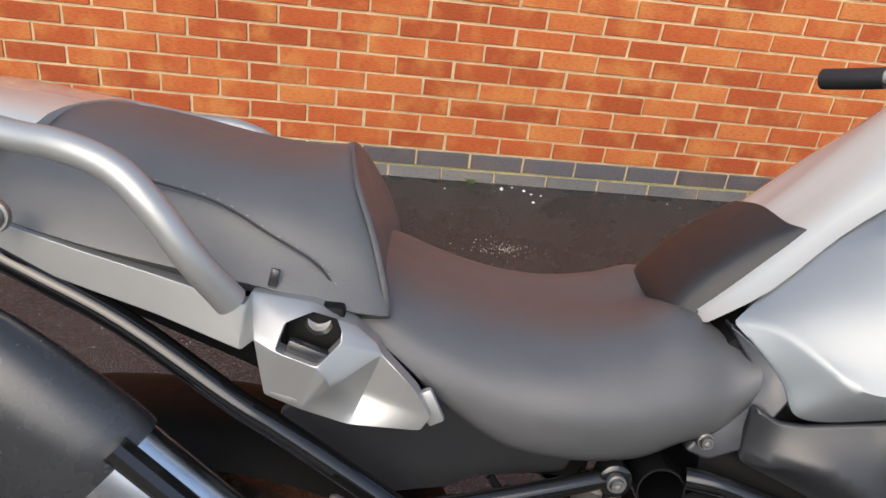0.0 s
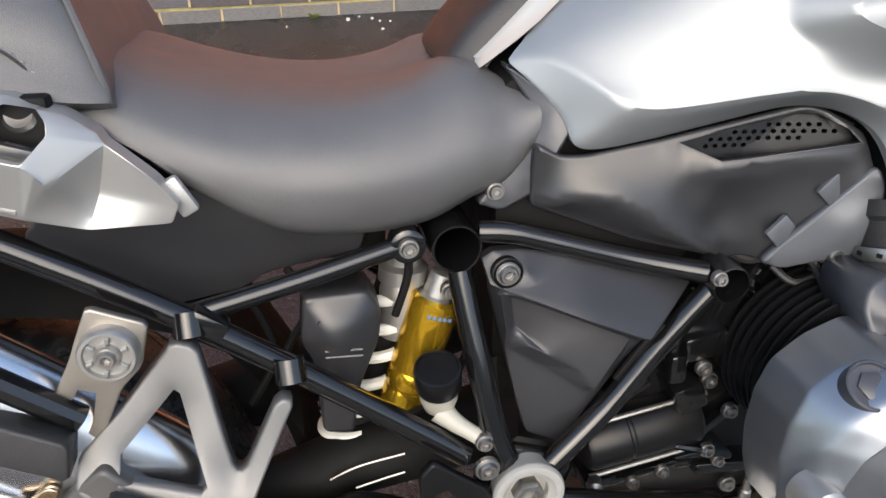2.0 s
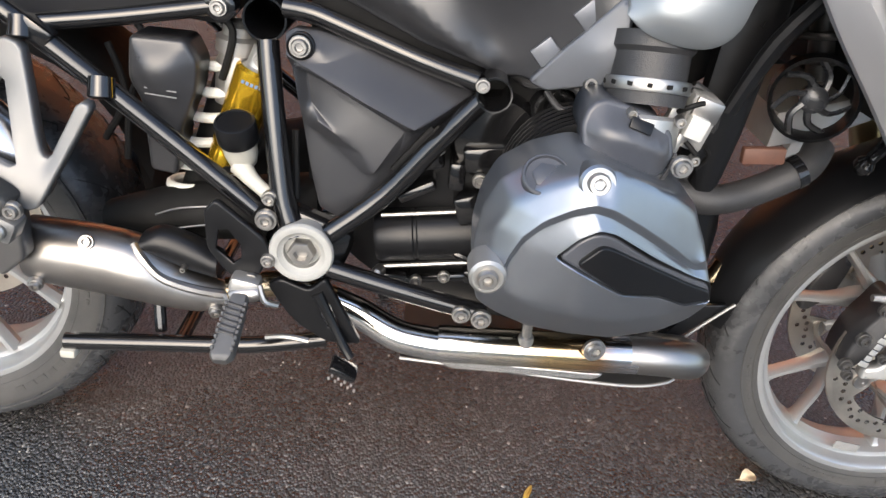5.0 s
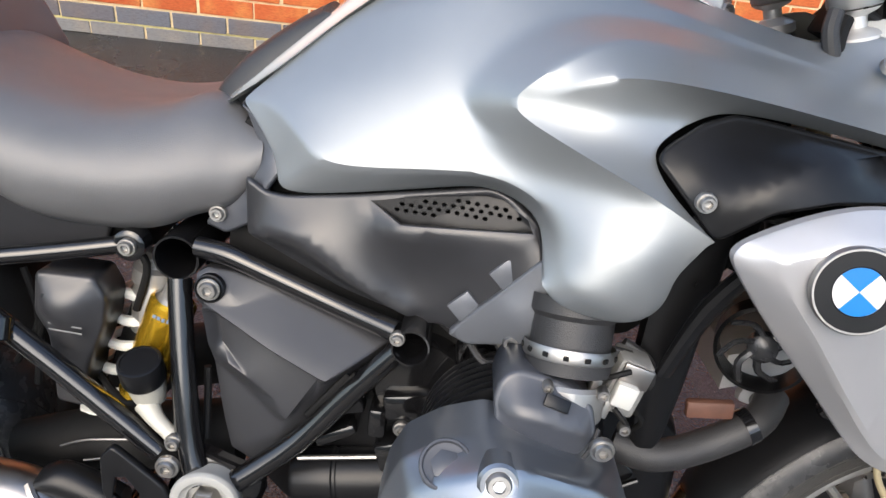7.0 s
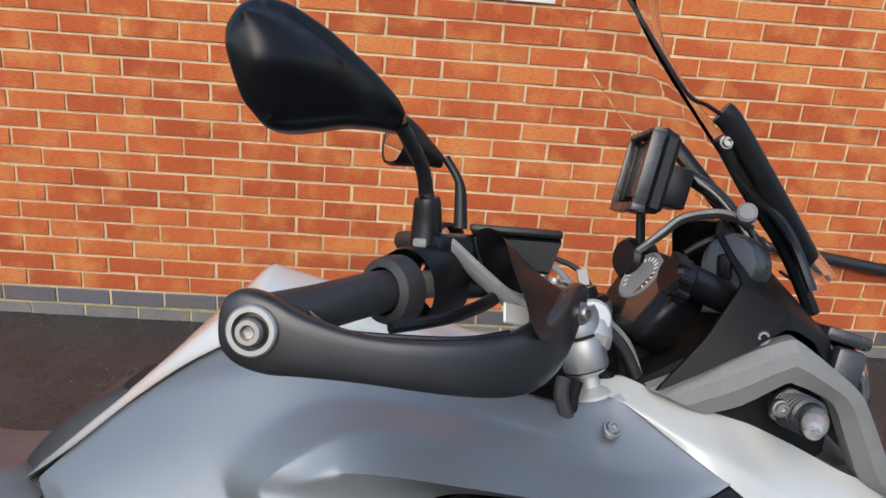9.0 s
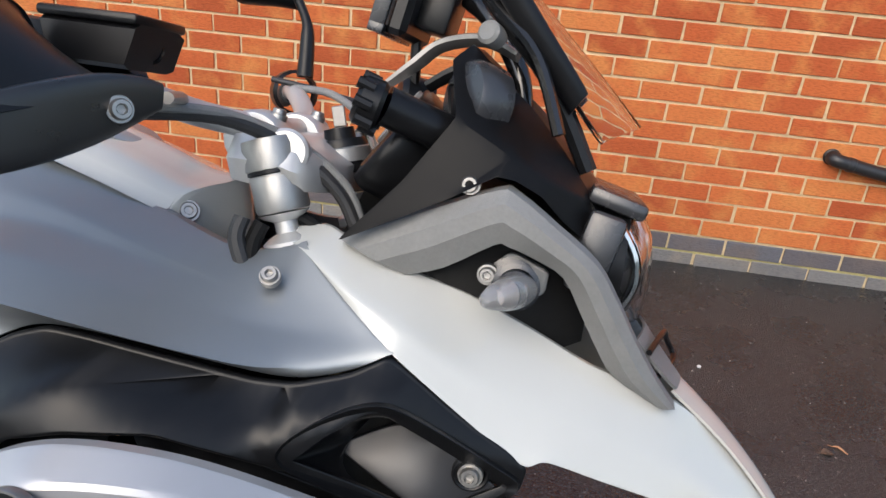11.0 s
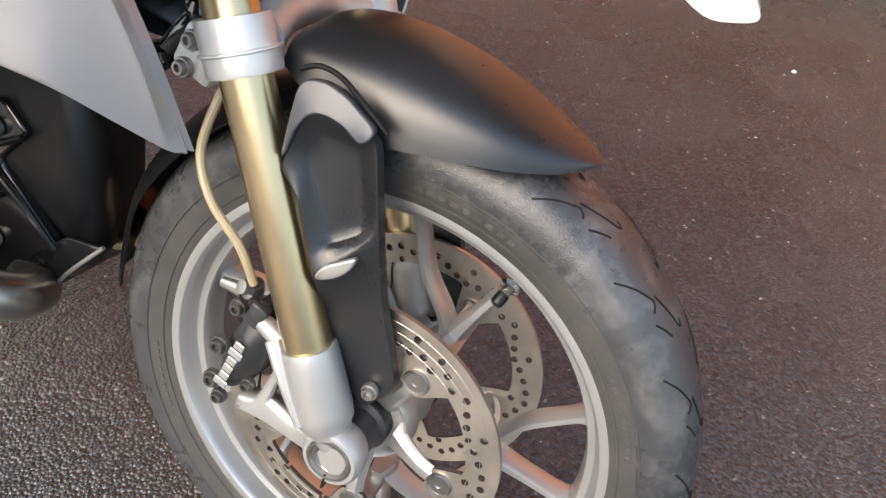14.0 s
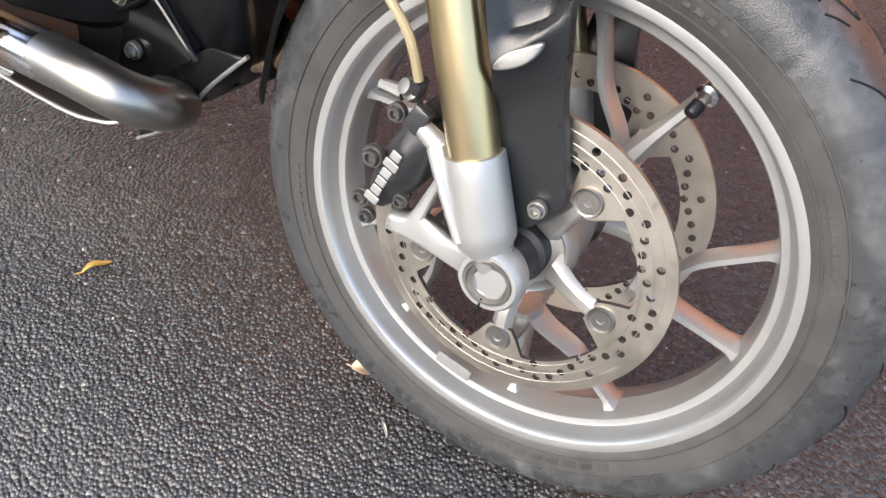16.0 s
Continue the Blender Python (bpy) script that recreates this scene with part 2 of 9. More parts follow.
# ---- helpers of this scene ----
def part(name, bm, material, parent=None, label="", smooth=True, sharp=35):
    """Links a bmesh as one mesh object under a thing or a part."""
    me = bpy.data.meshes.new(name)
    bmesh.ops.recalc_face_normals(bm, faces=bm.faces)
    if smooth:
        for f in bm.faces:
            f.smooth = True
        for e in bm.edges:
            if len(e.link_faces) == 2 and e.calc_face_angle(0) > radians(sharp):
                e.smooth = False
    bm.to_mesh(me)
    bm.free()
    me.materials.append(material)
    ob = new(name, me)
    if parent:
        ob.parent = parent
    if label:
        tagged(ob, label)
    return ob


def box(sx, sy, sz, m=Matrix(), bevel=0.004, seg=2, bm=None):
    """A bevelled box of these sizes, centred at the pose m."""
    b = bmesh.new()
    bmesh.ops.create_cube(b, size=1)
    bmesh.ops.scale(b, vec=(sx, sy, sz), verts=b.verts)
    if bevel:
        bmesh.ops.bevel(b, geom=b.edges[:], offset=bevel, segments=seg, affect="EDGES", profile=0.5)
    b.transform(m)
    if bm is None:
        return b
    join(bm, b)
    return bm


def join(bm, other):
    me = bpy.data.meshes.new("tmp")
    other.to_mesh(me)
    other.free()
    bm.from_mesh(me)
    bpy.data.meshes.remove(me)
    return bm




# ---- mesh helpers ----
from mathutils.geometry import delaunay_2d_cdt


def cr(p, n, closed=False):
    """Catmull-Rom points through p, n to a span."""
    p = [Vector(q) for q in p]
    k = len(p)
    out = []
    for i in range(k if closed else k - 1):
        if closed:
            a, b, c, d = p[(i - 1) % k], p[i], p[(i + 1) % k], p[(i + 2) % k]
        else:
            a, b, c, d = p[max(i - 1, 0)], p[i], p[i + 1], p[min(i + 2, k - 1)]
        for j in range(n):
            t = j / n
            out.append(0.5 * (2 * b + (c - a) * t + (2 * a - 5 * b + 4 * c - d) * t * t + (3 * b - a - 3 * c + d) * t ** 3))
    if not closed:
        out.append(p[-1].copy())
    return out


def loft(rings, closed=True, caps=True, bm=None):
    """Skins rings of equal length."""
    bm = bm or bmesh.new()
    vs = [[bm.verts.new(q) for q in r] for r in rings]
    n = len(rings[0])
    for a, b in zip(vs, vs[1:]):
        for i in range(n if closed else n - 1):
            j = (i + 1) % n
            bm.faces.new((a[i], a[j], b[j], b[i]))
    if caps and closed:
        for r in (vs[0], vs[-1]):
            c = bm.verts.new(sum((v.co for v in r), Vector()) / n)
            for i in range(n):
                bm.faces.new((r[i], r[(i + 1) % n], c))
    return bm


def skin(sections, nu=3, nv=3, closed=True, caps=True, bm=None):
    """A smooth surface through sections of equal length: nu points to a span round, nv to a span along."""
    rings = [cr(s, nu, closed) for s in sections]
    cols = [cr([r[i] for r in rings], nv) for i in range(len(rings[0]))]
    return loft([[c[j] for c in cols] for j in range(len(cols[0]))], closed, caps, bm)


def mirrored(half):
    """A closed section from its right half, listed from the top middle to the bottom middle."""
    return list(half) + [(x, -y, z) for x, y, z in reversed(half) if abs(y) > 1e-4]


def shell(bm, thick):
    """Gives an open sheet a thickness along its normals."""
    bmesh.ops.recalc_face_normals(bm, faces=bm.faces)
    bmesh.ops.solidify(bm, geom=bm.faces[:], thickness=thick)
    return bm


def tube(pts, r, n=10, k=4, bm=None, hollow=False, flat=1.0):
    """A round bar through pts; r is one radius or one to a point; flat squeezes it across."""
    bm = bm or bmesh.new()
    rs = r if isinstance(r, (list, tuple)) else [r] * len(pts)
    path = cr(pts, k) if len(pts) > 2 else [Vector(q) for q in pts]
    rad = [v.x for v in cr([(q, 0, 0) for q in rs], k)] if len(pts) > 2 else rs
    d0 = (path[1] - path[0]).normalized()
    u = d0.orthogonal().normalized()
    rings = []
    for i, p in enumerate(path):
        d = (path[min(i + 1, len(path) - 1)] - path[max(i - 1, 0)]).normalized()
        u = (u - d * u.dot(d)).normalized()
        w = d.cross(u)
        rings.append([p + rad[i] * (u * math.cos(a) + w * math.sin(a) * flat) for a in (2 * math.pi * q / n for q in range(n))])
    return loft(rings, True, not hollow, bm)


def lathe(profile, at, axis, n=32, bm=None, start=0.0, sweep=360.0):
    """Turns a profile of (radius, height) about the axis through at."""
    bm = bm or bmesh.new()
    q = Vector(axis).normalized().to_track_quat("Z", "Y").to_matrix()
    at = Vector(at)
    full = sweep >= 360
    steps = n if full else n + 1
    vs = []
    for r, hgt in profile:
        if r < 1e-6:
            vs.append([bm.verts.new(at + q @ Vector((0, 0, hgt)))] * steps)
        else:
            vs.append([bm.verts.new(at + q @ Vector((r * math.cos(a), r * math.sin(a), hgt))) for a in (radians(start + sweep * i / n) for i in range(steps))])
    for a, b in zip(vs, vs[1:]):
        for i in range(n):
            j = (i + 1) % steps
            f = [a[i], a[j], b[j], b[i]]
            f = [v for k, v in enumerate(f) if v not in f[:k]]
            if len(f) > 2 and not bm.faces.get(f):
                bm.faces.new(f)
    return bm


def inside(p, poly):
    c = False
    for (x0, y0), (x1, y1) in zip(poly, poly[1:] + poly[:1]):
        if (y0 > p[1]) != (y1 > p[1]) and p[0] < (x1 - x0) * (p[1] - y0) / (y1 - y0) + x0:
            c = not c
    return c


def outline(pts, gap=0.02, rounds=2):
    """A closed outline with its corners a little rounded."""
    p = [Vector(q) for q in pts]
    d = []
    for a, b in zip(p, p[1:] + p[:1]):
        k = max(1, math.ceil((b - a).length / gap))
        d += [a.lerp(b, i / k) for i in range(k)]
    for _ in range(rounds):
        d = [q for a, b in zip(d, d[1:] + d[:1]) for q in (a.lerp(b, 0.25), a.lerp(b, 0.75))]
    return d


def tin(ctrl):
    """y as a function of x and z: flat facets between the control points."""
    pts = [Vector((q[0], q[2])) for q in ctrl]
    vs, _, fs, ov, _, _ = delaunay_2d_cdt(pts, [], [], 0, 1e-5)
    ys = [ctrl[o[0]][1] for o in ov]
    v = np.array([(q.x, q.y) for q in vs])
    t = np.array([list(q) for q in fs])
    a, b, c = v[t[:, 0]], v[t[:, 1]], v[t[:, 2]]
    den = (b[:, 1] - c[:, 1]) * (a[:, 0] - c[:, 0]) + (c[:, 0] - b[:, 0]) * (a[:, 1] - c[:, 1])
    yt = np.array(ys)[t]

    def f(x, z):
        l0 = ((b[:, 1] - c[:, 1]) * (x - c[:, 0]) + (c[:, 0] - b[:, 0]) * (z - c[:, 1])) / den
        l1 = ((c[:, 1] - a[:, 1]) * (x - c[:, 0]) + (a[:, 0] - c[:, 0]) * (z - c[:, 1])) / den
        l2 = 1 - l0 - l1
        i = int(np.argmax(np.minimum(np.minimum(l0, l1), l2)))
        w = np.clip([l0[i], l1[i], l2[i]], 0, 1)
        return float(w @ yt[i] / w.sum())
    return f


def fair(pts2, tris, known, soft, hinge):
    """Heights over a triangulated plan that bend as little as they can: known ones are kept, soft ones nearly, and the sheet may fold along its hinges."""
    n = len(pts2)
    w = np.zeros((n, n))
    area = np.zeros(n)
    for t in tris:
        for k in range(3):
            i, j, o = t[k], t[(k + 1) % 3], t[(k + 2) % 3]
            u, v = pts2[i] - pts2[o], pts2[j] - pts2[o]
            cross = abs(u[0] * v[1] - u[1] * v[0]) + 1e-12
            c = min(max(0.5 * (u @ v) / cross, -3), 6)
            w[i, j] += c
            w[j, i] += c
            area[i] += cross / 6
    lap = w - np.diag(w.sum(1))
    rows = [i for i in range(n) if area[i] > 0 and i not in known]
    bend = np.array([0.05 if i in hinge else 1.0 for i in rows])
    m = lap[rows] * (bend / np.sqrt(area[rows]))[:, None]
    q = m.T @ m + np.eye(n) * 1e-6
    rhs = np.zeros(n)
    for i, y in soft.items():
        q[i, i] += 4e5
        rhs[i] += 4e5 * y
    k = np.array(sorted(known))
    f = np.array([i for i in range(n) if i not in known])
    y = np.zeros(n)
    y[k] = [known[i] for i in k]
    if len(f):
        y[f] = np.linalg.solve(q[np.ix_(f, f)], rhs[f] - q[np.ix_(f, k)] @ y[k])
    return y


def panel(name, out, ctrl, material, parent, label="", thick=0.003, step=0.012, edge=0.004, gap=0.02, rounds=2, holes=(), sharp=55, both=False, relax=1, creases=(), facet=False, soften=0, polish=2):
    """A moulded panel: an outline in the side view, a fair or faceted sheet through its control points with folds along its creases, rounded edges and a thickness."""
    o = outline(out, gap, rounds)
    n = len(o)
    for k in range(30):
        q = [v.copy() for v in o]
        for i in range(n):
            m = 0.5 * q[i] + 0.25 * (q[i - 1] + q[(i + 1) % n])
            o[i] = m if k < soften else Vector((q[i].x, m.y, q[i].z))
    poly = [(v.x, v.z) for v in o]
    turn = 1 if sum(a[0] * b[1] - a[1] * b[0] for a, b in zip(poly, poly[1:] + poly[:1])) > 0 else -1

    def inset(d):
        ring = []
        for i in range(n):
            t = Vector(poly[(i + 1) % n]) - Vector(poly[i - 1])
            t = t.normalized() if t.length > 1e-9 else Vector((1, 0))
            ring.append((poly[i][0] - turn * t.y * d, poly[i][1] + turn * t.x * d))
        return ring
    ring = inset(edge) if edge else poly
    pts = [Vector(q) for q in ring]
    edges = [(i, (i + 1) % n) for i in range(n)]
    given = {i: o[i].y for i in range(n)}
    lines = [np.array([(*a, *b) for a, b in zip(ring, ring[1:] + ring[:1])])]
    hs = []
    for hole in holes:
        k = len(pts)
        hp = [(q[0], q[-1]) for q in hole]
        hs.append(hp)
        pts += [Vector(q) for q in hp]
        edges += [(k + i, k + (i + 1) % len(hp)) for i in range(len(hp))]
        lines.append(np.array([(*a, *b) for a, b in zip(hp, hp[1:] + hp[:1])]))

    def far(x, z, sets):
        ab = np.concatenate(sets)
        d = ab[:, 2:] - ab[:, :2]
        t = np.clip((((x, z) - ab[:, :2]) * d).sum(1) / ((d * d).sum(1) + 1e-12), 0, 1)
        return float(np.hypot(*(ab[:, :2] + t[:, None] * d - (x, z)).T).min())

    def free(x, z, clear, sets):
        return inside((x, z), ring) and not any(inside((x, z), hp) for hp in hs) and far(x, z, sets) > clear
    rimset = list(lines)
    fold = set()
    for line in creases:
        m = max(2, math.ceil(max((Vector(b) - Vector(a)).length for a, b in zip(line, line[1:])) / step))
        run = [q for q in cr(line, m) if free(q.x, q.z, step * 0.4, rimset)]
        k = len(pts)
        pts += [Vector((q.x, q.z)) for q in run]
        for i, q in enumerate(run):
            given[k + i] = q.y
            fold.add(k + i)
        edges += [(k + i, k + i + 1) for i in range(len(run) - 1)]
        if len(run) > 1:
            lines.append(np.array([(*pts[k + i], *pts[k + i + 1]) for i in range(len(run) - 1)]))
    wish = {}
    if not facet:
        for q in ctrl:
            if free(q[0], q[2], step * 0.35, lines):
                wish[len(pts)] = q[1]
                pts.append(Vector((q[0], q[2])))
    own = [tuple(pts[i]) for i in wish]
    x0, x1 = min(q[0] for q in poly), max(q[0] for q in poly)
    z0, z1 = min(q[1] for q in poly), max(q[1] for q in poly)
    row, z = 0, z0
    while z < z1:
        x = x0 + (step / 2 if row % 2 else 0)
        while x < x1:
            if free(x, z, step * 0.5, lines) and all(math.hypot(x - a, z - b) > step * 0.6 for a, b in own):
                pts.append(Vector((x, z)))
            x += step
        z += step * 0.866
        row += 1
    vs, _, faces, ov, _, _ = delaunay_2d_cdt(pts, edges, [], 0, 1e-6)
    plan = np.array([(v.x, v.y) for v in vs])
    tris = []
    for t in faces:
        c = plan[list(t)].mean(0)
        if inside(c, ring) and not any(inside(c, hp) for hp in hs):
            tris.append(list(t))
    known, soft, hinge = {}, {}, set()
    for i, src in enumerate(ov):
        for q in src:
            if q in given and q not in fold:
                known[i] = given[q]
            if q in fold:
                soft[i] = given[q]
            if q in wish:
                soft[i] = wish[q]
            if q in fold:
                hinge.add(i)
    used = {i for t in tris for i in t}
    half = {(a, b) for t in tris for a, b in zip(t, t[1:] + t[:1])}
    rim = [(a, b) for a, b in half if (b, a) not in half]
    if facet:
        f = tin([tuple(q) for q in out] + [tuple(q) for q in ctrl])
        near = {}
        for a, b in half:
            near.setdefault(a, set()).add(b)
            near.setdefault(b, set()).add(a)
        y = [f(*q) for q in plan]
        for _ in range(relax):
            y = [y[i] if i not in near or i in known else 0.5 * y[i] + 0.5 * sum(y[j] for j in near[i]) / len(near[i]) for i in range(len(y))]
    else:
        y = fair(plan, tris, known, soft, hinge)
    bm = bmesh.new()
    front = {i: bm.verts.new((plan[i][0], y[i], plan[i][1])) for i in used}
    back = {i: bm.verts.new((plan[i][0], y[i] + edge + thick, plan[i][1])) for i in used}
    for t in tris:
        bm.faces.new([front[i] for i in t])
        bm.faces.new([back[i] for i in reversed(t)])
    outer = {q: i for i, src in enumerate(ov) for q in src if q < n and i in used}
    for a, b in rim:
        if not (edge and a in outer.values() and b in outer.values()):
            bm.faces.new((front[b], front[a], back[a], back[b]))
    if edge:
        rolls = [(0.62, 0.08), (0.29, 0.30), (0.08, 0.62), (0.0, 1.0)]
        hoops = [inset(edge * q) for q, _ in rolls]
        prev = [front.get(outer.get(i)) for i in range(n)]
        for (_, d), hoop in zip(rolls, hoops):
            cur = [bm.verts.new((hoop[i][0], o[i].y + edge * d, hoop[i][1])) for i in range(n)]
            for i in range(n):
                j = (i + 1) % n
                q = [v for v in (prev[i], prev[j], cur[j], cur[i]) if v is not None]
                q = [v for k, v in enumerate(q) if v not in q[:k]]
                if len(q) > 2:
                    bm.faces.new(q)
            prev = cur
        cur = [bm.verts.new((poly[i][0], o[i].y + edge + thick, poly[i][1])) for i in range(n)]
        bk = [back.get(outer.get(i)) for i in range(n)]
        for i in range(n):
            j = (i + 1) % n
            bm.faces.new((prev[i], prev[j], cur[j], cur[i]))
            q = [v for v in (cur[i], cur[j], bk[j], bk[i]) if v is not None]
            q = [v for k, v in enumerate(q) if v not in q[:k]]
            if len(q) > 2:
                bm.faces.new(q)
    outside = {v.index for v in front.values()} if not bm.verts.index_update() else set()

    def finish(b):
        bmesh.ops.recalc_face_normals(b, faces=b.faces)
        b.normal_update()
        nor = [v.normal.copy() for v in b.verts]
        ring = {v.index: [e.other_vert(v).index for e in v.link_edges if e.other_vert(v).index in outside] for v in b.verts if v.index in outside}
        ob = part(name, b, material, parent, label, sharp=sharp)
        for _ in range(polish):
            nor = [(nor[i] + 0.8 * sum((nor[j] for j in ring[i]), Vector()) / max(1, len(ring[i]))).normalized() if i in ring else nor[i] for i in range(len(nor))]
        if polish:
            ob.data.normals_split_custom_set_from_vertices(nor)
        return ob
    if both:
        twin = bm.copy()
        bmesh.ops.scale(twin, vec=(1, -1, 1), verts=twin.verts)
        twin.verts.index_update()
        finish(twin)
    return finish(bm)


def cage(name, verts, faces, creases, material, parent, label="", lip=0.010, rim=0.8, levels=3, both=False, fold=0.0, keep=30, corners=""):
    """A moulded shell from a coarse cage of named corners, subdivided, with edges of a given sharpness and a turned-in rim."""
    made = None
    for side in ((1, -1) if both else (1,)):
        bm = bmesh.new()
        keen = bm.edges.layers.float.new("crease_edge")
        v = {k: bm.verts.new((p[0], p[1] * side, p[2])) for k, p in verts.items()}
        for f in faces:
            bm.faces.new([v[k] for k in f.split()])
        for e in bm.edges:
            e[keen] = fold
        for w, chain in creases:
            c = chain.split()
            for a, b in zip(c, c[1:]):
                e = bm.edges.get((v[a], v[b]))
                if e:
                    e[keen] = w
        peak = bm.verts.layers.float.new("crease_vert")
        v = {k: q for k, q in zip(verts, bm.verts)}
        for k in corners.split():
            v[k][peak] = 1.0
        bmesh.ops.recalc_face_normals(bm, faces=bm.faces)
        if sum(f.normal.y * f.calc_area() for f in bm.faces) * side > 0:
            bmesh.ops.reverse_faces(bm, faces=bm.faces)
        ends = [e for e in bm.edges if len(e.link_faces) == 1]
        for e in ends:
            e[keen] = rim
        for d in (0.25, 0.75):
            ring = bmesh.ops.extrude_edge_only(bm, edges=ends)["geom"]
            bmesh.ops.translate(bm, vec=(0, side * lip * d, 0), verts=[q for q in ring if isinstance(q, bmesh.types.BMVert)])
            ends = [q for q in ring if isinstance(q, bmesh.types.BMEdge)]
        if fold:
            for e in bm.edges:
                e[keen] = max(e[keen], fold)
        me = bpy.data.meshes.new(name)
        for f in bm.faces:
            f.smooth = True
        bm.to_mesh(me)
        bm.free()
        me.materials.append(material)
        ob = new(name, me)
        ob.parent = parent
        if label:
            tagged(ob, label)
        mod = ob.modifiers.new("smooth", "SUBSURF")
        mod.levels = mod.render_levels = levels
        fine = bpy.data.meshes.new_from_object(ob.evaluated_get(bpy.context.evaluated_depsgraph_get()))
        fine.name = name
        ob.modifiers.clear()
        ob.data = fine
        fine.set_sharp_from_angle(angle=radians(keep))
        made = made or ob
    return made


def bolt(parent, at, r=0.009, axis=(0, -1, 0), h=0.006, material=None, washer=True):
    """A round-headed bolt with a six-sided socket."""
    at = Vector(at) + Vector(axis).normalized() * 0.002
    prof = ([(r * 1.3, -h), (r * 1.3, -h * 0.1), (r * 1.25, 0.0)] if washer else [(r, -h)]) + [(r, 0.0), (r, h * 0.4), (r * 0.85, h * 0.8), (r * 0.52, h * 0.8)]
    bm = lathe(prof, at, axis, 18)
    lathe([(r * 0.52, h * 0.8), (r * 0.5, h * 0.1), (0, h * 0.05)], at, axis, 6, bm)
    return part("bolt", bm, material or STEEL, parent)


def mbox(name, sx, sy, sz, m, material, parent, label="", bevel=0.004):
    return part(name, box(sx, sy, sz, m, bevel), material, parent, label)


# ---- motorcycle ----
BIKE = Matrix.Translation((-0.378, -2.372, 0)) @ pose(0, 0, 0, 0, 0, -3.2) @ pose(0, 0, 0, -16)
bike = new("motorcycle")
bike.matrix_world = BIKE
tagged(bike, "grey and white adventure motorcycle leaning on its side stand", "motorcycle")

# tank: satin side panels, white middle cover, rubber pad
TANK = {
    "t0": (0.567, -0.125, 0.892), "t1": (0.632, -0.112, 0.957), "t2": (0.689, -0.105, 1.003), "t3": (0.745, -0.100, 1.045), "t4": (0.815, -0.098, 1.077), "t5": (0.900, -0.098, 1.069), "t5b": (0.955, -0.099, 1.057), "t6": (1.030, -0.100, 1.040),
    "t7": (1.090, -0.120, 1.024), "t8": (1.142, -0.134, 1.016), "t8c": (1.192, -0.133, 1.037), "f1": (1.215, -0.150, 1.015), "f2": (1.255, -0.169, 0.990), "t9": (1.297, -0.187, 0.966), "i10": (1.266, -0.196, 0.948), "e1": (0.592, -0.146, 0.872),
    "e2": (0.620, -0.167, 0.838), "e3": (0.616, -0.176, 0.811), "e4": (0.695, -0.184, 0.825), "e5": (0.791, -0.195, 0.848), "e6": (0.828, -0.208, 0.858), "e7": (0.870, -0.232, 0.847), "e8": (0.880, -0.258, 0.826), "e9": (0.882, -0.280, 0.792),
    "e10": (0.896, -0.290, 0.777), "e11": (0.966, -0.287, 0.764), "e12": (0.990, -0.292, 0.796), "e13": (0.985, -0.298, 0.822), "e14": (1.010, -0.306, 0.860), "i1": (0.971, -0.284, 0.890),
}
TANK.update({
    "i2": (0.955, -0.264, 0.914), "i3": (0.963, -0.256, 0.930), "i4": (0.995, -0.243, 0.950), "i5": (1.022, -0.242, 0.959), "i7": (1.112, -0.228, 0.949), "i8": (1.180, -0.214, 0.938), "i9": (1.225, -0.206, 0.935), "l0": (0.604, -0.146, 0.900),
    "l1": (0.652, -0.193, 0.866), "l2": (0.674, -0.202, 0.854), "l3": (0.735, -0.211, 0.861), "l4": (0.816, -0.228, 0.874), "l5": (0.849, -0.239, 0.869), "l6": (0.877, -0.258, 0.858), "l7": (0.893, -0.276, 0.831), "l8": (0.898, -0.293, 0.802),
    "m1": (0.655, -0.160, 0.924), "m2": (0.715, -0.183, 0.930), "m3": (0.766, -0.196, 0.940), "a2": (0.700, -0.122, 0.992), "a3": (0.757, -0.143, 1.022), "a4": (0.820, -0.151, 1.045), "a5": (0.896, -0.154, 1.042), "a5b": (0.945, -0.156, 1.037),
    "a6": (1.000, -0.160, 1.026), "a7": (1.070, -0.163, 1.008), "a8": (1.169, -0.174, 0.990), "w0": (0.788, -0.203, 0.930), "w1": (0.806, -0.200, 0.963), "w2": (0.837, -0.191, 0.999),
})
TANK.update({
    "w3": (0.885, -0.180, 1.019), "w4": (0.940, -0.174, 1.023), "w5": (1.000, -0.172, 1.015), "w6": (1.075, -0.172, 1.001), "x1": (0.822, -0.221, 0.904), "x2": (0.865, -0.240, 0.885), "x3": (0.906, -0.276, 0.866), "x4": (0.920, -0.300, 0.836),
    "x5": (0.920, -0.306, 0.798), "y2": (0.962, -0.304, 0.784), "c1": (0.958, -0.310, 0.835), "V": (0.829, -0.236, 0.937), "r1": (0.845, -0.242, 0.957), "r2": (0.870, -0.243, 0.979), "r3": (0.905, -0.238, 1.002), "r4": (0.947, -0.231, 1.006),
    "r5": (1.003, -0.223, 0.999), "r6": (1.090, -0.209, 0.985), "r7": (1.169, -0.197, 0.972), "r8": (1.240, -0.186, 0.968), "k1": (0.868, -0.261, 0.921), "k2": (0.917, -0.285, 0.903), "k3": (0.965, -0.299, 0.884), "s1": (0.864, -0.246, 0.946),
    "s2": (0.886, -0.256, 0.964), "s2b": (0.912, -0.263, 0.975), "s3": (0.946, -0.270, 0.979), "s4": (1.018, -0.270, 0.974), "s5": (1.092, -0.260, 0.964), "s6": (1.165, -0.243, 0.953),
})
TANK.update({
    "s7": (1.215, -0.225, 0.945), "q1": (0.908, -0.259, 0.942), "p1": (1.195, -0.160, 1.003),
})
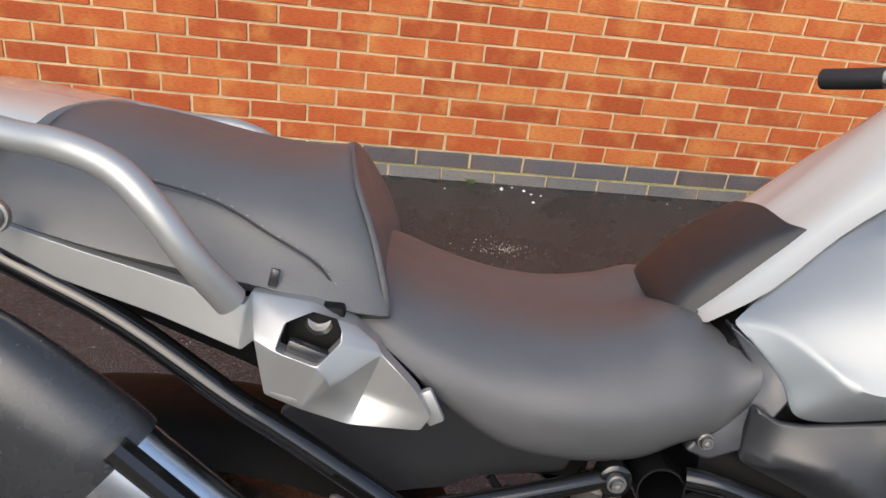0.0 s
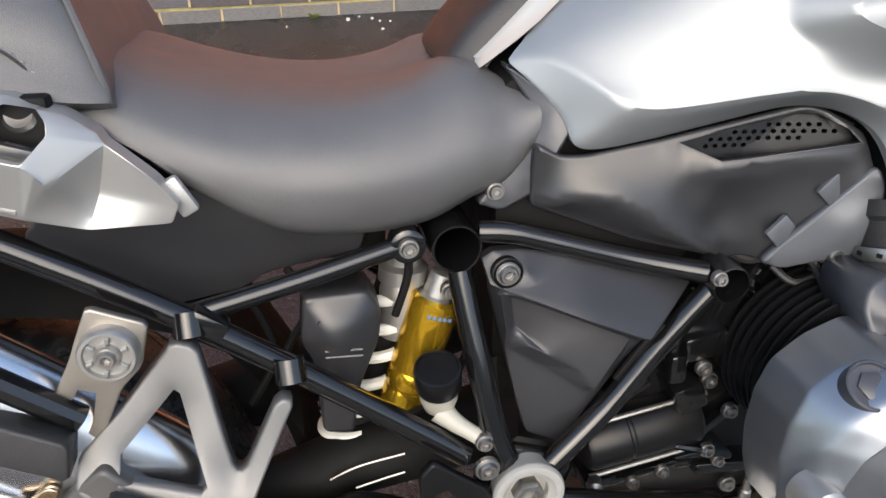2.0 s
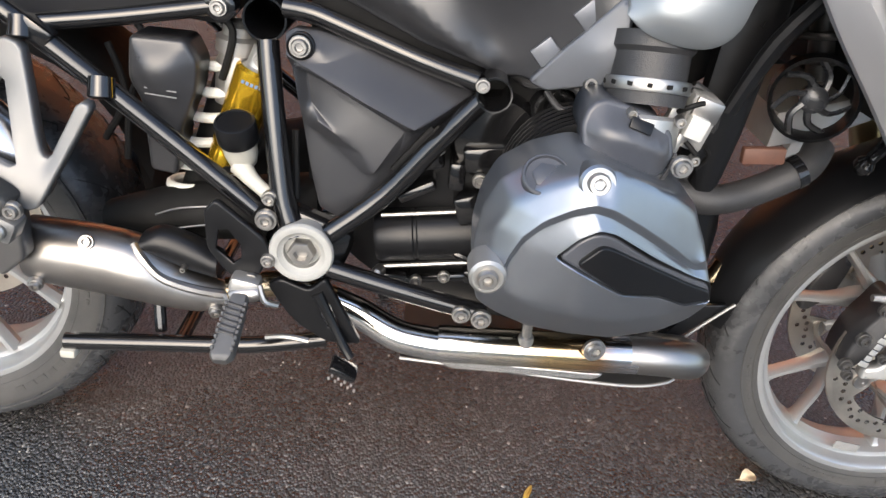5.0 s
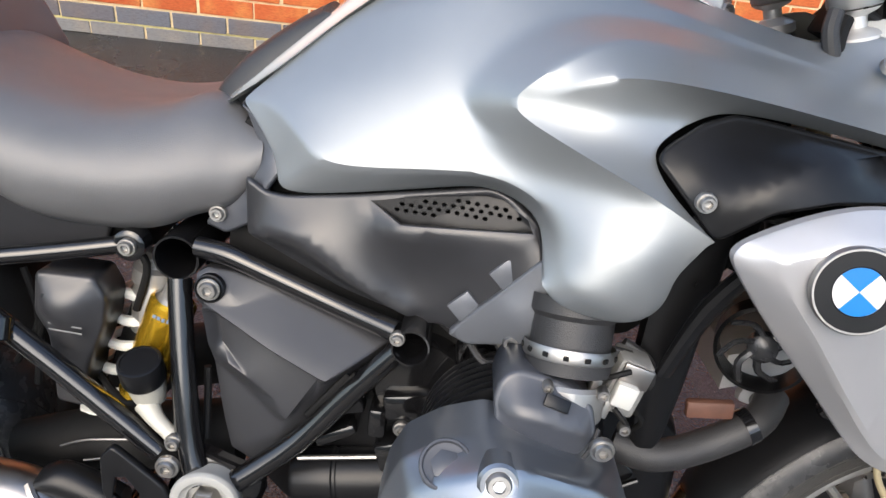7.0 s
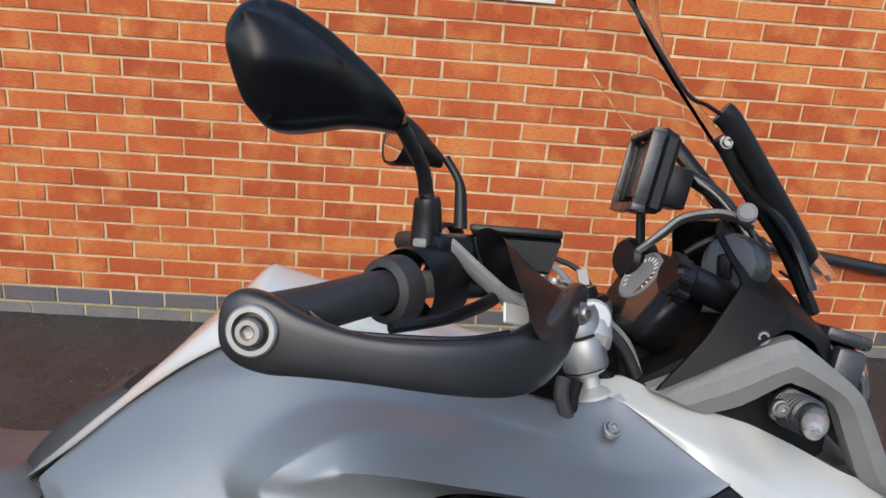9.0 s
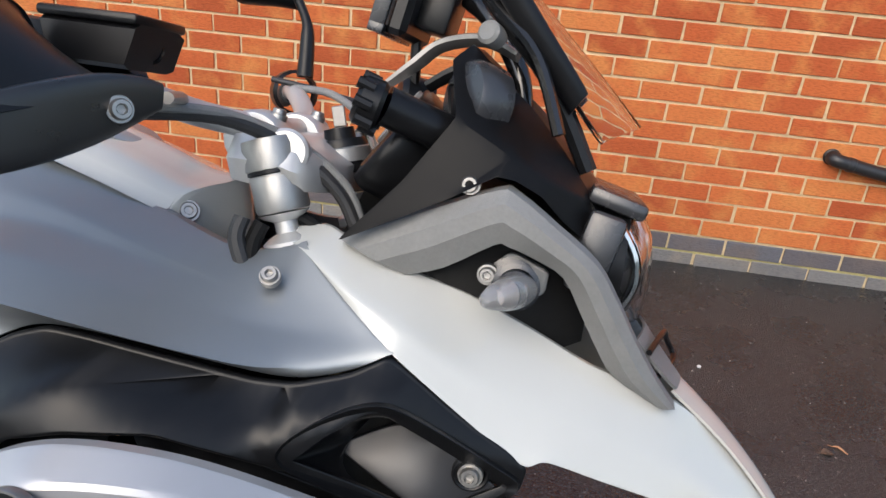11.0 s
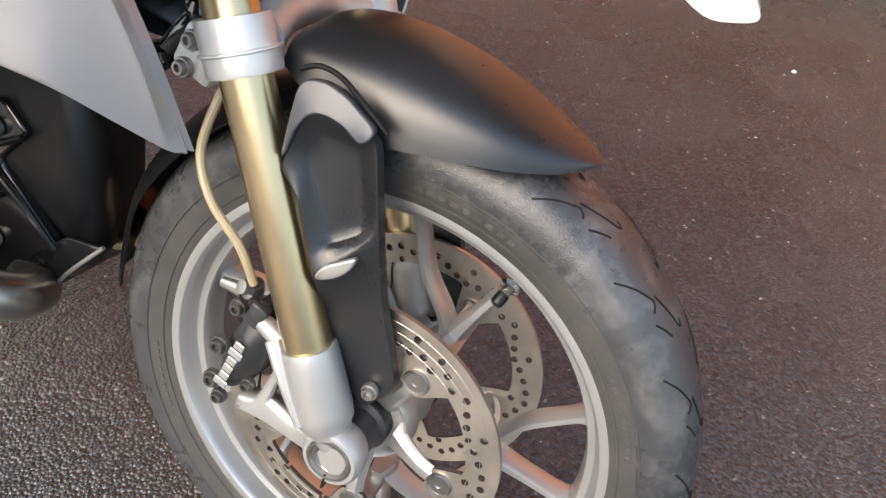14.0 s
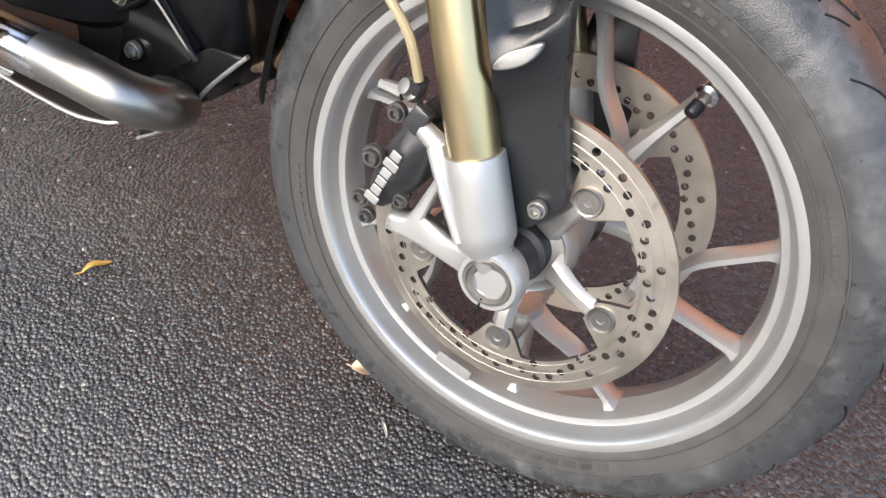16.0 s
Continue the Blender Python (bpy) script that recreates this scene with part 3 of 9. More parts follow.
TANK_FACES = ["t0 e1 l0", "e1 e2 l1 l0", "e2 e3 l2 l1", "e3 e4 l3 l2", "e4 e5 l4 l3", "e5 e6 l5 l4", "e6 e7 l6 l5", "e7 e8 l7 l6", "e8 e9 l8 l7", "t0 l0 m1 t1", "l0 l1 l2 m1", "m1 l2 l3 m2", "t1 m1 m2 a2", "t1 a2 t2", "t2 a2 a3 t3", "a2 m2 m3 a3", "m2 l3 l4 m3",
              "t3 a3 a4 t4", "m3 l4 x1 w0", "l4 l5 x2 x1", "l5 l6 x3 x2", "l6 l7 x4 x3", "l7 l8 x5 x4", "a3 m3 w0 w1", "a3 w1 w2 a4", "a4 w2 w3 a5", "a5 w3 w4 a5b", "a5b w4 w5 a6", "a6 w5 w6 a7", "a7 w6 a8", "t4 a4 a5 t5", "t5 a5 a5b t5b", "t5b a5b a6 t6", "t6 a6 a7 t7", "t7 a7 a8 t8",
              "w0 x1 k1 V", "x1 x2 k2 k1", "x2 x3 k3 k2", "w0 V r1 w1", "w1 r1 r2 w2", "w2 r2 r3 w3", "w3 r3 r4 w4", "w4 r4 r5 w5", "w5 r5 r6 w6", "w6 r6 r7 a8", "V r1 s1", "r1 r2 s2 s1", "r2 r3 s2b s2", "r3 r4 s3 s2b", "r4 r5 s4 s3", "r5 r6 s5 s4", "r6 r7 s6 s5", "r7 r8 s7 s6",
              "r8 t9 i10 s7", "s7 i10 i9", "t8 a8 p1 t8c", "t8c p1 f1", "a8 r7 r8 p1", "p1 r8 f2 f1", "r8 f2 t9", "V s1 q1 k1", "s1 s2 s2b q1", "s2b s3 i4 q1", "k1 q1 i2 k2", "q1 i4 i3 i2", "k2 i2 i1 k3", "k3 i1 e14", "s3 s4 i5 i4", "s4 s5 i7 i5", "s5 s6 i8 i7", "s6 s7 i9 i8",
              "l8 e9 e10 x5", "e10 e11 y2 x5", "x5 y2 c1 x4", "y2 e11 e12", "y2 e12 e13 c1", "x3 x4 c1 k3", "k3 c1 e13 e14"]
tank_side = cage("tank_side_panel", TANK, TANK_FACES, [(0.8, "t0 l0 l1 l2 l3 l4 l5 l6"), (0.3, "l6 l7 l8 x5 y2"), (0.6, "t1 a2 a3 a4 a5 a5b a6 a7 a8"), (0.5, "x1 w0 w1 w2 w3 w4 w5 w6 a8"), (1.0, "r3 r2 r1 V k1 k2 k3 e14"), (1.0, "r3 r4 r5 r6"), (0.85, "r6 r7 r8"), (1.0, "s2b s3 s4 s5 s6 s7 t9"), (0.4, "s1 s2 s2b")],
                 SILVER, bike, "satin grey painted tank side panel", rim=0.92, both=True, corners="t9 t8c e9")
bolt(tank_side, (1.177, -0.172, 1.009), 0.0075, (0.1, -0.75, 0.6))

seam = [(0.548, -0.102, 0.888), (0.600, -0.110, 0.929), (0.664, -0.100, 0.988), (0.716, -0.098, 1.029), (0.760, -0.096, 1.056), (0.785, -0.0955, 1.067), (0.803, -0.095, 1.074), (0.845, -0.094, 1.079),
        (0.898, -0.094, 1.075), (0.948, -0.094, 1.063), (0.990, -0.096, 1.052), (1.030, -0.096, 1.040)]
crest = [0.893, 0.950, 1.012, 1.067, 1.111, 1.135, 1.132, 1.123, 1.111, 1.099, 1.086, 1.073]
secs = []
for (x, y, z), zc in zip(seam, crest):
    secs.append([(x, y, z - 0.006), (x, y * 0.98, z + 0.002), (x - 0.002, y * 0.84, z + (zc - z) * 0.46), (x - 0.003, y * 0.60, z + (zc - z) * 0.68), (x - 0.004, y * 0.3, zc - 0.006), (x - 0.004, 0, zc),
                 (x - 0.004, -y * 0.3, zc - 0.006), (x - 0.003, -y * 0.60, z + (zc - z) * 0.68), (x - 0.002, -y * 0.84, z + (zc - z) * 0.46), (x, -y * 0.98, z + 0.002), (x, -y, z - 0.006)])
last = secs[-1]
secs.append([(1.033 + 0.034 * (1 - abs(y) / 0.096), y, z - 0.003) for x, y, z in last])
secs.append([(1.036 + 0.035 * (1 - abs(y) / 0.096), y, z - 0.010) for x, y, z in last])
secs.append([(1.046 + 0.040 * (1 - abs(y) / 0.096), y * 0.98, z - 0.070) for x, y, z in last])
tank_cover = part("tank_cover", skin(secs, 2, 3), WHITE, bike, "gloss white tank centre cover", sharp=50)
bolt(tank_cover, (1.045, -0.078, 1.036), 0.009, (0.5, -0.8, 0.3), material=SATINSTEEL)
cap = lathe([(0.052, -0.01), (0.052, 0.006), (0.046, 0.010), (0, 0.011)], (0.905, 0, 1.096), (0.25, 0, 1), 28)
part("fuel_cap", cap, LIGHTSILVER, tank_cover, "silver fuel filler cap")
pad = [[(x + 0.030, -0.092, z - 0.026), (x + 0.014, -0.084, z - 0.010)] + [(x, y, z - 0.004 * (abs(y) / 0.05) ** 2) for y in (-0.066, 0.0, 0.066)] + [(x + 0.014, 0.084, z - 0.010), (x + 0.030, 0.092, z - 0.026)] for x, z in ((0.520, 0.880), (0.526, 0.902), (0.556, 0.938), (0.602, 0.975), (0.632, 0.994))]
part("tank_pad", shell(skin(pad, 4, 4, closed=False, caps=False), 0.012), RUBBER, bike, "black rubber knee pad", sharp=50)

# seats
RS = [
    [(0.188, 0, 0.912), (0.188, -0.055, 0.915), (0.190, -0.105, 0.910), (0.192, -0.148, 0.895), (0.196, -0.164, 0.878), (0.200, -0.160, 0.866), (0.205, -0.08, 0.862), (0.205, 0, 0.862)],
    [(0.235, 0, 0.902), (0.235, -0.065, 0.903), (0.236, -0.118, 0.896), (0.238, -0.158, 0.878), (0.240, -0.174, 0.858), (0.240, -0.172, 0.842), (0.24, -0.09, 0.84), (0.24, 0, 0.84)],
    [(0.290, 0, 0.883), (0.290, -0.070, 0.884), (0.290, -0.125, 0.876), (0.290, -0.166, 0.853), (0.290, -0.180, 0.826), (0.290, -0.172, 0.799), (0.29, -0.09, 0.797), (0.29, 0, 0.797)],
    [(0.355, 0, 0.868), (0.355, -0.070, 0.869), (0.355, -0.126, 0.861), (0.355, -0.168, 0.834), (0.355, -0.182, 0.795), (0.355, -0.164, 0.757), (0.355, -0.09, 0.754), (0.355, 0, 0.754)],
]
RS += [
    [(0.420, 0, 0.862), (0.420, -0.070, 0.864), (0.420, -0.124, 0.858), (0.420, -0.166, 0.832), (0.420, -0.182, 0.792), (0.420, -0.160, 0.747), (0.42, -0.09, 0.744), (0.42, 0, 0.744)],
    [(0.480, 0, 0.868), (0.480, -0.060, 0.872), (0.480, -0.112, 0.870), (0.480, -0.152, 0.846), (0.484, -0.176, 0.800), (0.484, -0.153, 0.750), (0.48, -0.09, 0.748), (0.48, 0, 0.748)],
    [(0.520, 0, 0.876), (0.520, -0.050, 0.886), (0.522, -0.098, 0.888), (0.528, -0.140, 0.862), (0.532, -0.166, 0.815), (0.530, -0.150, 0.770), (0.52, -0.09, 0.768), (0.52, 0, 0.768)],
    [(0.545, 0, 0.866), (0.548, -0.050, 0.878), (0.552, -0.094, 0.884), (0.562, -0.132, 0.862), (0.568, -0.156, 0.825), (0.564, -0.148, 0.784), (0.55, -0.09, 0.784), (0.545, 0, 0.784)],
]
RS += [
    [(0.555, 0, 0.850), (0.560, -0.050, 0.862), (0.572, -0.100, 0.870), (0.588, -0.130, 0.860), (0.597, -0.150, 0.848), (0.588, -0.146, 0.810), (0.56, -0.09, 0.81), (0.555, 0, 0.81)],
]
part("rider_seat", skin([mirrored(s) for s in RS], 3, 4), LEATHER, bike, "black leatherette rider seat", sharp=60)
PS = [
    [(-0.168, 0, 1.015), (-0.166, -0.03, 1.014), (-0.165, -0.06, 1.006), (-0.163, -0.085, 0.990), (-0.16, -0.09, 0.970), (-0.16, -0.08, 0.960), (-0.16, 0, 0.960)],
    [(-0.130, 0, 1.030), (-0.128, -0.05, 1.029), (-0.126, -0.098, 1.016), (-0.124, -0.140, 0.990), (-0.12, -0.162, 0.960), (-0.12, -0.160, 0.940), (-0.12, 0, 0.940)],
    [(-0.045, 0, 1.028), (-0.045, -0.07, 1.025), (-0.045, -0.120, 1.014), (-0.045, -0.156, 0.990), (-0.045, -0.178, 0.955), (-0.045, -0.178, 0.920), (-0.045, 0, 0.920)],
    [(0.050, 0, 1.012), (0.050, -0.07, 1.010), (0.050, -0.126, 1.001), (0.050, -0.164, 0.978), (0.050, -0.182, 0.945), (0.050, -0.186, 0.905), (0.050, 0, 0.905)],
]
PS += [
    [(0.120, 0, 1.006), (0.120, -0.07, 1.004), (0.120, -0.126, 0.994), (0.120, -0.164, 0.968), (0.120, -0.180, 0.935), (0.120, -0.184, 0.895), (0.120, 0, 0.895)],
    [(0.160, 0, 1.012), (0.163, -0.07, 1.006), (0.170, -0.122, 0.988), (0.180, -0.158, 0.955), (0.190, -0.174, 0.915), (0.190, -0.176, 0.880), (0.19, 0, 0.88)],
    [(0.172, 0, 1.016), (0.176, -0.06, 1.008), (0.188, -0.110, 0.986), (0.208, -0.146, 0.948), (0.224, -0.166, 0.905), (0.228, -0.164, 0.876), (0.22, 0, 0.876)],
    [(0.184, 0, 0.994), (0.186, -0.05, 0.986), (0.198, -0.095, 0.966), (0.214, -0.130, 0.930), (0.228, -0.150, 0.900), (0.231, -0.156, 0.878), (0.226, 0, 0.878)],
]
PS += [
    [(0.212, 0, 0.935), (0.212, -0.03, 0.932), (0.216, -0.065, 0.924), (0.222, -0.090, 0.905), (0.226, -0.11, 0.892), (0.228, -0.12, 0.880), (0.226, 0, 0.880)],
]
pillion = part("pillion_seat", skin([mirrored(s) for s in PS], 3, 4), LEATHER, bike, "black leatherette pillion seat with stitched side panels", sharp=60)
SEAM = [(0.000, -0.166, 0.986), (0.052, -0.169, 0.977), (0.085, -0.172, 0.967), (0.120, -0.178, 0.950), (0.158, -0.178, 0.930), (0.176, -0.175, 0.912), (0.190, -0.179, 0.890), (0.204, -0.176, 0.874)]
SEAM = [(x, y - 0.0042, z) for x, y, z in SEAM]
part("piping", tube(SEAM, 0.0013, 6, 6), STITCH, pillion, "stitched seam")
for i, p in enumerate(cr(SEAM, 5)):
    if i % 2 == 0:
        part("stitch", box(0.0024, 0.0016, 0.0008, Matrix.Translation(p + Vector((0.0020, 0.0002, 0.0022))) @ pose(0, 0, 0, 0, 25), 0.0002, 1), GREYP, pillion)
part("piping", tube([(0.172, -0.02, 1.016), (0.188, -0.108, 0.989), (0.208, -0.147, 0.951), (0.224, -0.168, 0.907), (0.229, -0.166, 0.878)], 0.0028, 6, 6), LEATHER, pillion)

# lug between seat and tank, and the under-seat plate
panel("seat_lug", [(0.565, -0.118, 0.892), (0.602, -0.150, 0.868), (0.625, -0.166, 0.838), (0.608, -0.172, 0.812), (0.592, -0.158, 0.772), (0.561, -0.148, 0.752), (0.536, -0.145, 0.760), (0.570, -0.146, 0.800), (0.592, -0.146, 0.850)],
      [(0.610, -0.164, 0.845)], SLATE, bike, edge=0.004, step=0.01, thick=0.012)
panel("under_seat_plate", [(0.131, -0.150, 0.765), (0.20, -0.150, 0.830), (0.272, -0.145, 0.800), (0.328, -0.140, 0.772), (0.430, -0.135, 0.738), (0.423, -0.130, 0.716), (0.330, -0.120, 0.697), (0.306, -0.120, 0.682), (0.24, -0.130, 0.676)],
      [], FAIRING, bike, edge=0.003, thick=0.004, both=True)

# tail: subframe casting, luggage hook and grab rail
TAIL = {
    "u00": (-0.320, -0.180, 0.995), "d00": (-0.320, -0.170, 0.968), "ua": (-0.180, -0.188, 0.958), "da": (-0.180, -0.182, 0.930), "u0": (-0.035, -0.200, 0.924), "d0": (-0.039, -0.196, 0.892), "u1": (0.037, -0.205, 0.909), "d1": (0.034, -0.203, 0.874), "u2": (0.108, -0.210, 0.892), "d2": (0.107, -0.212, 0.852),
    "g0": (0.114, -0.208, 0.905), "g1": (0.168, -0.206, 0.899), "g2": (0.203, -0.204, 0.882), "g3": (0.223, -0.206, 0.867), "h1": (0.146, -0.226, 0.885), "h2": (0.168, -0.219, 0.895), "h3": (0.188, -0.217, 0.890), "h4": (0.193, -0.220, 0.880), "h5": (0.193, -0.225, 0.871), "h6": (0.176, -0.240, 0.854), "h7": (0.141, -0.240, 0.865),
    "j0": (0.123, -0.236, 0.872), "j1": (0.185, -0.243, 0.847), "n1": (0.228, -0.210, 0.859), "n2": (0.261, -0.222, 0.832), "n3": (0.276, -0.219, 0.808), "n4": (0.268, -0.212, 0.791), "n5": (0.204, -0.210, 0.790), "n6": (0.162, -0.220, 0.806), "n7": (0.131, -0.222, 0.818), "n8": (0.127, -0.230, 0.846),
    "s2": (0.214, -0.198, 0.816), "s3": (0.189, -0.236, 0.836),
}
tail = cage("tail_bracket", TAIL, ["u00 ua da d00", "ua u0 d0 da", "u0 u1 d1 d0", "u1 u2 d2 d1", "u2 g0 j0 d2", "g0 g1 h2 h1", "g0 h1 h7 j0", "g1 g2 h3 h2", "g2 g3 h4 h3", "g3 n1 h5 h4", "h5 n1 s3 h6", "h6 s3 j1", "j0 h7 n7 n8", "h7 h6 n6 n7", "h6 j1 n6", "j1 s3 n6", "s3 s2 n5 n6", "s3 n1 s2", "n1 n2 n3 s2", "s2 n3 n4 n5"],
            [], LIGHTSILVER, bike, "silver cast tail bracket", lip=0.022, rim=0.7, both=True, fold=0.82, keep=24)
part("bracket_tip", box(0.016, 0.010, 0.034, pose(0.275, -0.201, 0.810, 0, -28), 0.003), LIGHTSILVER, tail)
mbox("casting_mark", 0.026, 0.003, 0.006, pose(0.148, -0.2225, 0.818, 0, 18), CAST, tail, bevel=0.001)
mbox("hook_pocket", 0.05, 0.02, 0.05, pose(0.168, -0.196, 0.871), MATT, tail)
part("hook", lathe([(0.013, -0.02), (0.013, 0.004), (0.010, 0.007), (0.007, 0.006), (0, 0.004)], (0.172, -0.200, 0.881), (0, -1, 0.5), 20), STEEL, tail, "steel luggage hook")
mbox("hook_bar", 0.036, 0.012, 0.014, pose(0.166, -0.226, 0.861, 0, 18), DARK, tail, bevel=0.002)
mbox("pad_bolt", 0.008, 0.004, 0.016, pose(0.130, -0.197, 0.915, 0, 10), DARK, tail, bevel=0.001)
GRAB = [(-0.30, -0.16, 1.050), (-0.20, -0.205, 1.040), (-0.073, -0.240, 1.022), (-0.022, -0.256, 1.019), (0.020, -0.264, 1.007), (0.050, -0.268, 0.982), (0.077, -0.262, 0.945), (0.104, -0.240, 0.905)]
for s in (1, -1):
    part("grab_rail", tube([(x, y * s, z - (0.024 if s < 0 else 0)) for x, y, z in GRAB], [0.011, 0.012, 0.0125, 0.0125, 0.0125, 0.0125, 0.013, 0.014], 14, 5), LIGHTSILVER, bike, "silver pillion grab rail")
part("tail_cover", skin([mirrored([(-0.36, 0, 1.040), (-0.36, -0.09, 1.035), (-0.36, -0.12, 1.01), (-0.36, 0, 1.0)]), mirrored([(-0.23, 0, 1.046), (-0.23, -0.11, 1.040), (-0.23, -0.14, 1.01), (-0.23, 0, 0.99)]),
                         mirrored([(-0.10, 0, 1.034), (-0.10, -0.11, 1.026), (-0.10, -0.14, 1.0), (-0.10, 0, 0.97)])], 3, 3), WHITE, bike, "white tail cover behind the seat", sharp=50)
bolt(tail, (-0.092, -0.222, 0.952), 0.011)

PIVOTM = mat("pale_grey_plastic", (0.30, 0.298, 0.28), 0.5, grain=0.08, scale=90, bump=0.1, bscale=900)
# frame
frame_ob = part("rear_frame_rail", tube([(-0.30, -0.17, 0.99), (-0.10, -0.185, 0.905), (0.0, -0.19, 0.860), (0.100, -0.200, 0.800), (0.149, -0.200, 0.771), (0.265, -0.200, 0.697), (0.400, -0.200, 0.596), (0.512, -0.205, 0.510)], 0.0125, 12, 4), FRAMEM, bike, "black tubular rear frame")
part("rear_frame_rail", tube([(-0.30, 0.17, 0.99), (-0.10, 0.185, 0.905), (0.0, 0.19, 0.860), (0.100, 0.200, 0.800), (0.265, 0.200, 0.697), (0.400, 0.200, 0.596), (0.512, 0.205, 0.510)], 0.0125, 12, 4), FRAMEM, bike)
part("frame_brace", tube([(0.268, -0.192, 0.697), (0.363, -0.176, 0.712), (0.470, -0.158, 0.733)], 0.010, 12), FRAMEM, bike)
part("frame_tube", tube([(0.535, -0.160, 0.738), (0.567, -0.165, 0.736), (0.605, -0.170, 0.726), (0.690, -0.184, 0.703), (0.755, -0.205, 0.692)], 0.0115, 12), FRAMEM, bike)
part("frame_tube", tube([(0.516, -0.160, 0.700), (0.521, -0.170, 0.663), (0.533, -0.190, 0.589), (0.545, -0.205, 0.522), (0.560, -0.212, 0.485)], [0.013, 0.013, 0.0135, 0.015, 0.018], 12), FRAMEM, bike)
part("frame_tube", tube([(0.761, -0.208, 0.674), (0.716, -0.204, 0.616), (0.662, -0.205, 0.546), (0.596, -0.215, 0.488)], [0.0115, 0.0125, 0.0125, 0.013], 12), FRAMEM, bike)
part("frame_tube", tube([(0.600, -0.220, 0.449), (0.675, -0.220, 0.431), (0.747, -0.220, 0.416), (0.800, -0.221, 0.407)], 0.0125, 12), FRAMEM, bike)
for at, r, d in (((0.513, -0.160, 0.723), 0.0255, 0.3), ((0.772, -0.221, 0.685), 0.0200, 0.34)):
    part("frame_cross_tube", lathe([(r, -d), (r, 0.0), (r * 0.97, 0.004), (r * 0.88, 0.004), (r * 0.86, 0.0), (r * 0.86, -d + 0.02), (0, -d + 0.02)], at, (0, -1, 0), 32), FRAMEM, bike, "open end of a frame cross tube")
for at, r in (((0.465, -0.172, 0.732), 0.0075), ((0.553, -0.152, 0.775), 0.007), ((0.529, -0.229, 0.509), 0.010), ((0.795, -0.236, 0.407), 0.010), ((0.770, -0.236, 0.411), 0.009), ((0.758, -0.224, 0.694), 0.006)):
    bolt(frame_ob, at, r)
part("brace_eye", lathe([(0.017, -0.012), (0.017, 0.01), (0.014, 0.012), (0.009, 0.012), (0.009, 0.002), (0, 0.002)], (0.465, -0.158, 0.732), (0, -1, 0), 20), FRAMEM, frame_ob)
part("frame_clamp", box(0.035, 0.02, 0.022, pose(0.281, -0.203, 0.692, 0, 35), 0.004), FRAMEM, frame_ob)
piv = part("swingarm_pivot_cap", lathe([(0.034, -0.022), (0.036, -0.006), (0.0385, 0.000), (0.0385, 0.003), (0.0365, 0.006), (0.033, 0.007), (0.0285, 0.006), (0.0245, 0.001), (0.0220, 0.000), (0.0215, -0.008), (0, -0.008)], (0.572, -0.232, 0.473), (0, -1, 0), 40), PIVOTM, bike, "pale grey swingarm pivot cap with a sunk bolt")
part("pivot_nut", lathe([(0.0165, -0.008), (0.0165, 0.006), (0.0150, 0.008), (0.0090, 0.008), (0.0085, 0.0), (0, 0.0)], (0.572, -0.231, 0.473), (0, -1, 0), 6), STEEL, piv)
part("pivot_plate", box(0.10, 0.03, 0.085, pose(0.575, -0.200, 0.470, 0, 20), 0.02), FRAMEM, bike)

# side covers
SIDEC = {
    "o1": (0.537, -0.166, 0.712), "o2": (0.548, -0.166, 0.719), "o3": (0.577, -0.168, 0.719), "o4": (0.632, -0.172, 0.708), "o5": (0.753, -0.184, 0.675), "o6": (0.741, -0.186, 0.657), "o7": (0.668, -0.188, 0.566), "o8": (0.634, -0.188, 0.515), "o9": (0.622, -0.188, 0.496), "o10": (0.584, -0.182, 0.511), "o11": (0.573, -0.178, 0.550), "o12": (0.560, -0.172, 0.612), "o13": (0.545, -0.168, 0.676),
    "t1": (0.578, -0.186, 0.700), "t2": (0.588, -0.190, 0.690), "a1": (0.541, -0.184, 0.692), "a2": (0.560, -0.193, 0.686), "a3": (0.629, -0.220, 0.660), "a4": (0.690, -0.232, 0.637),
    "c1": (0.550, -0.190, 0.682), "c2": (0.563, -0.178, 0.676), "c3": (0.630, -0.192, 0.648), "c4": (0.681, -0.208, 0.629), "d1": (0.557, -0.188, 0.640), "d2": (0.569, -0.176, 0.640), "p1": (0.580, -0.190, 0.622), "p2": (0.602, -0.194, 0.610), "p3": (0.632, -0.200, 0.592), "p4": (0.648, -0.206, 0.570),
    "b1": (0.566, -0.176, 0.612), "b2": (0.592, -0.180, 0.594), "b3": (0.636, -0.196, 0.566), "k1": (0.642, -0.196, 0.548),
}
ctri = cage("side_cover", SIDEC, ["o1 o2 t1 a1", "o2 o3 t1", "o3 o4 t2 t1", "a1 t1 t2 a2", "t2 o4 a3 a2", "o4 o5 a4 a3", "a4 o5 o6", "a1 a2 c1 o13", "a2 a3 c3 c2 c1", "a3 a4 c4 c3", "a4 o6 o7 c4", "o13 c1 d1 o12", "c1 c2 d2 d1", "c2 c3 p2 d2", "c3 c4 p4 p3 p2", "d1 d2 p1 b1 o12", "d2 p2 p1", "p1 p2 p3 b2 b1", "p3 p4 b3 b2", "o12 b1 b2 o11", "o11 b2 b3 k1 o10", "k1 o8 o9 o10", "p4 c4 o7 k1 b3", "k1 o7 o8"],
            [(0.8, "a1 a2 a3 a4"), (0.9, "c1 c2 c3 c4"), (0.7, "c2 d2 p2"), (0.8, "d1 p1 p3 p4"), (0.8, "a4 c4 p4 b3"), (0.7, "t1 t2 a2")], FAIRING, bike, "dark grey moulded side cover", lip=0.012, rim=0.7, both=True, fold=0.86, keep=22)
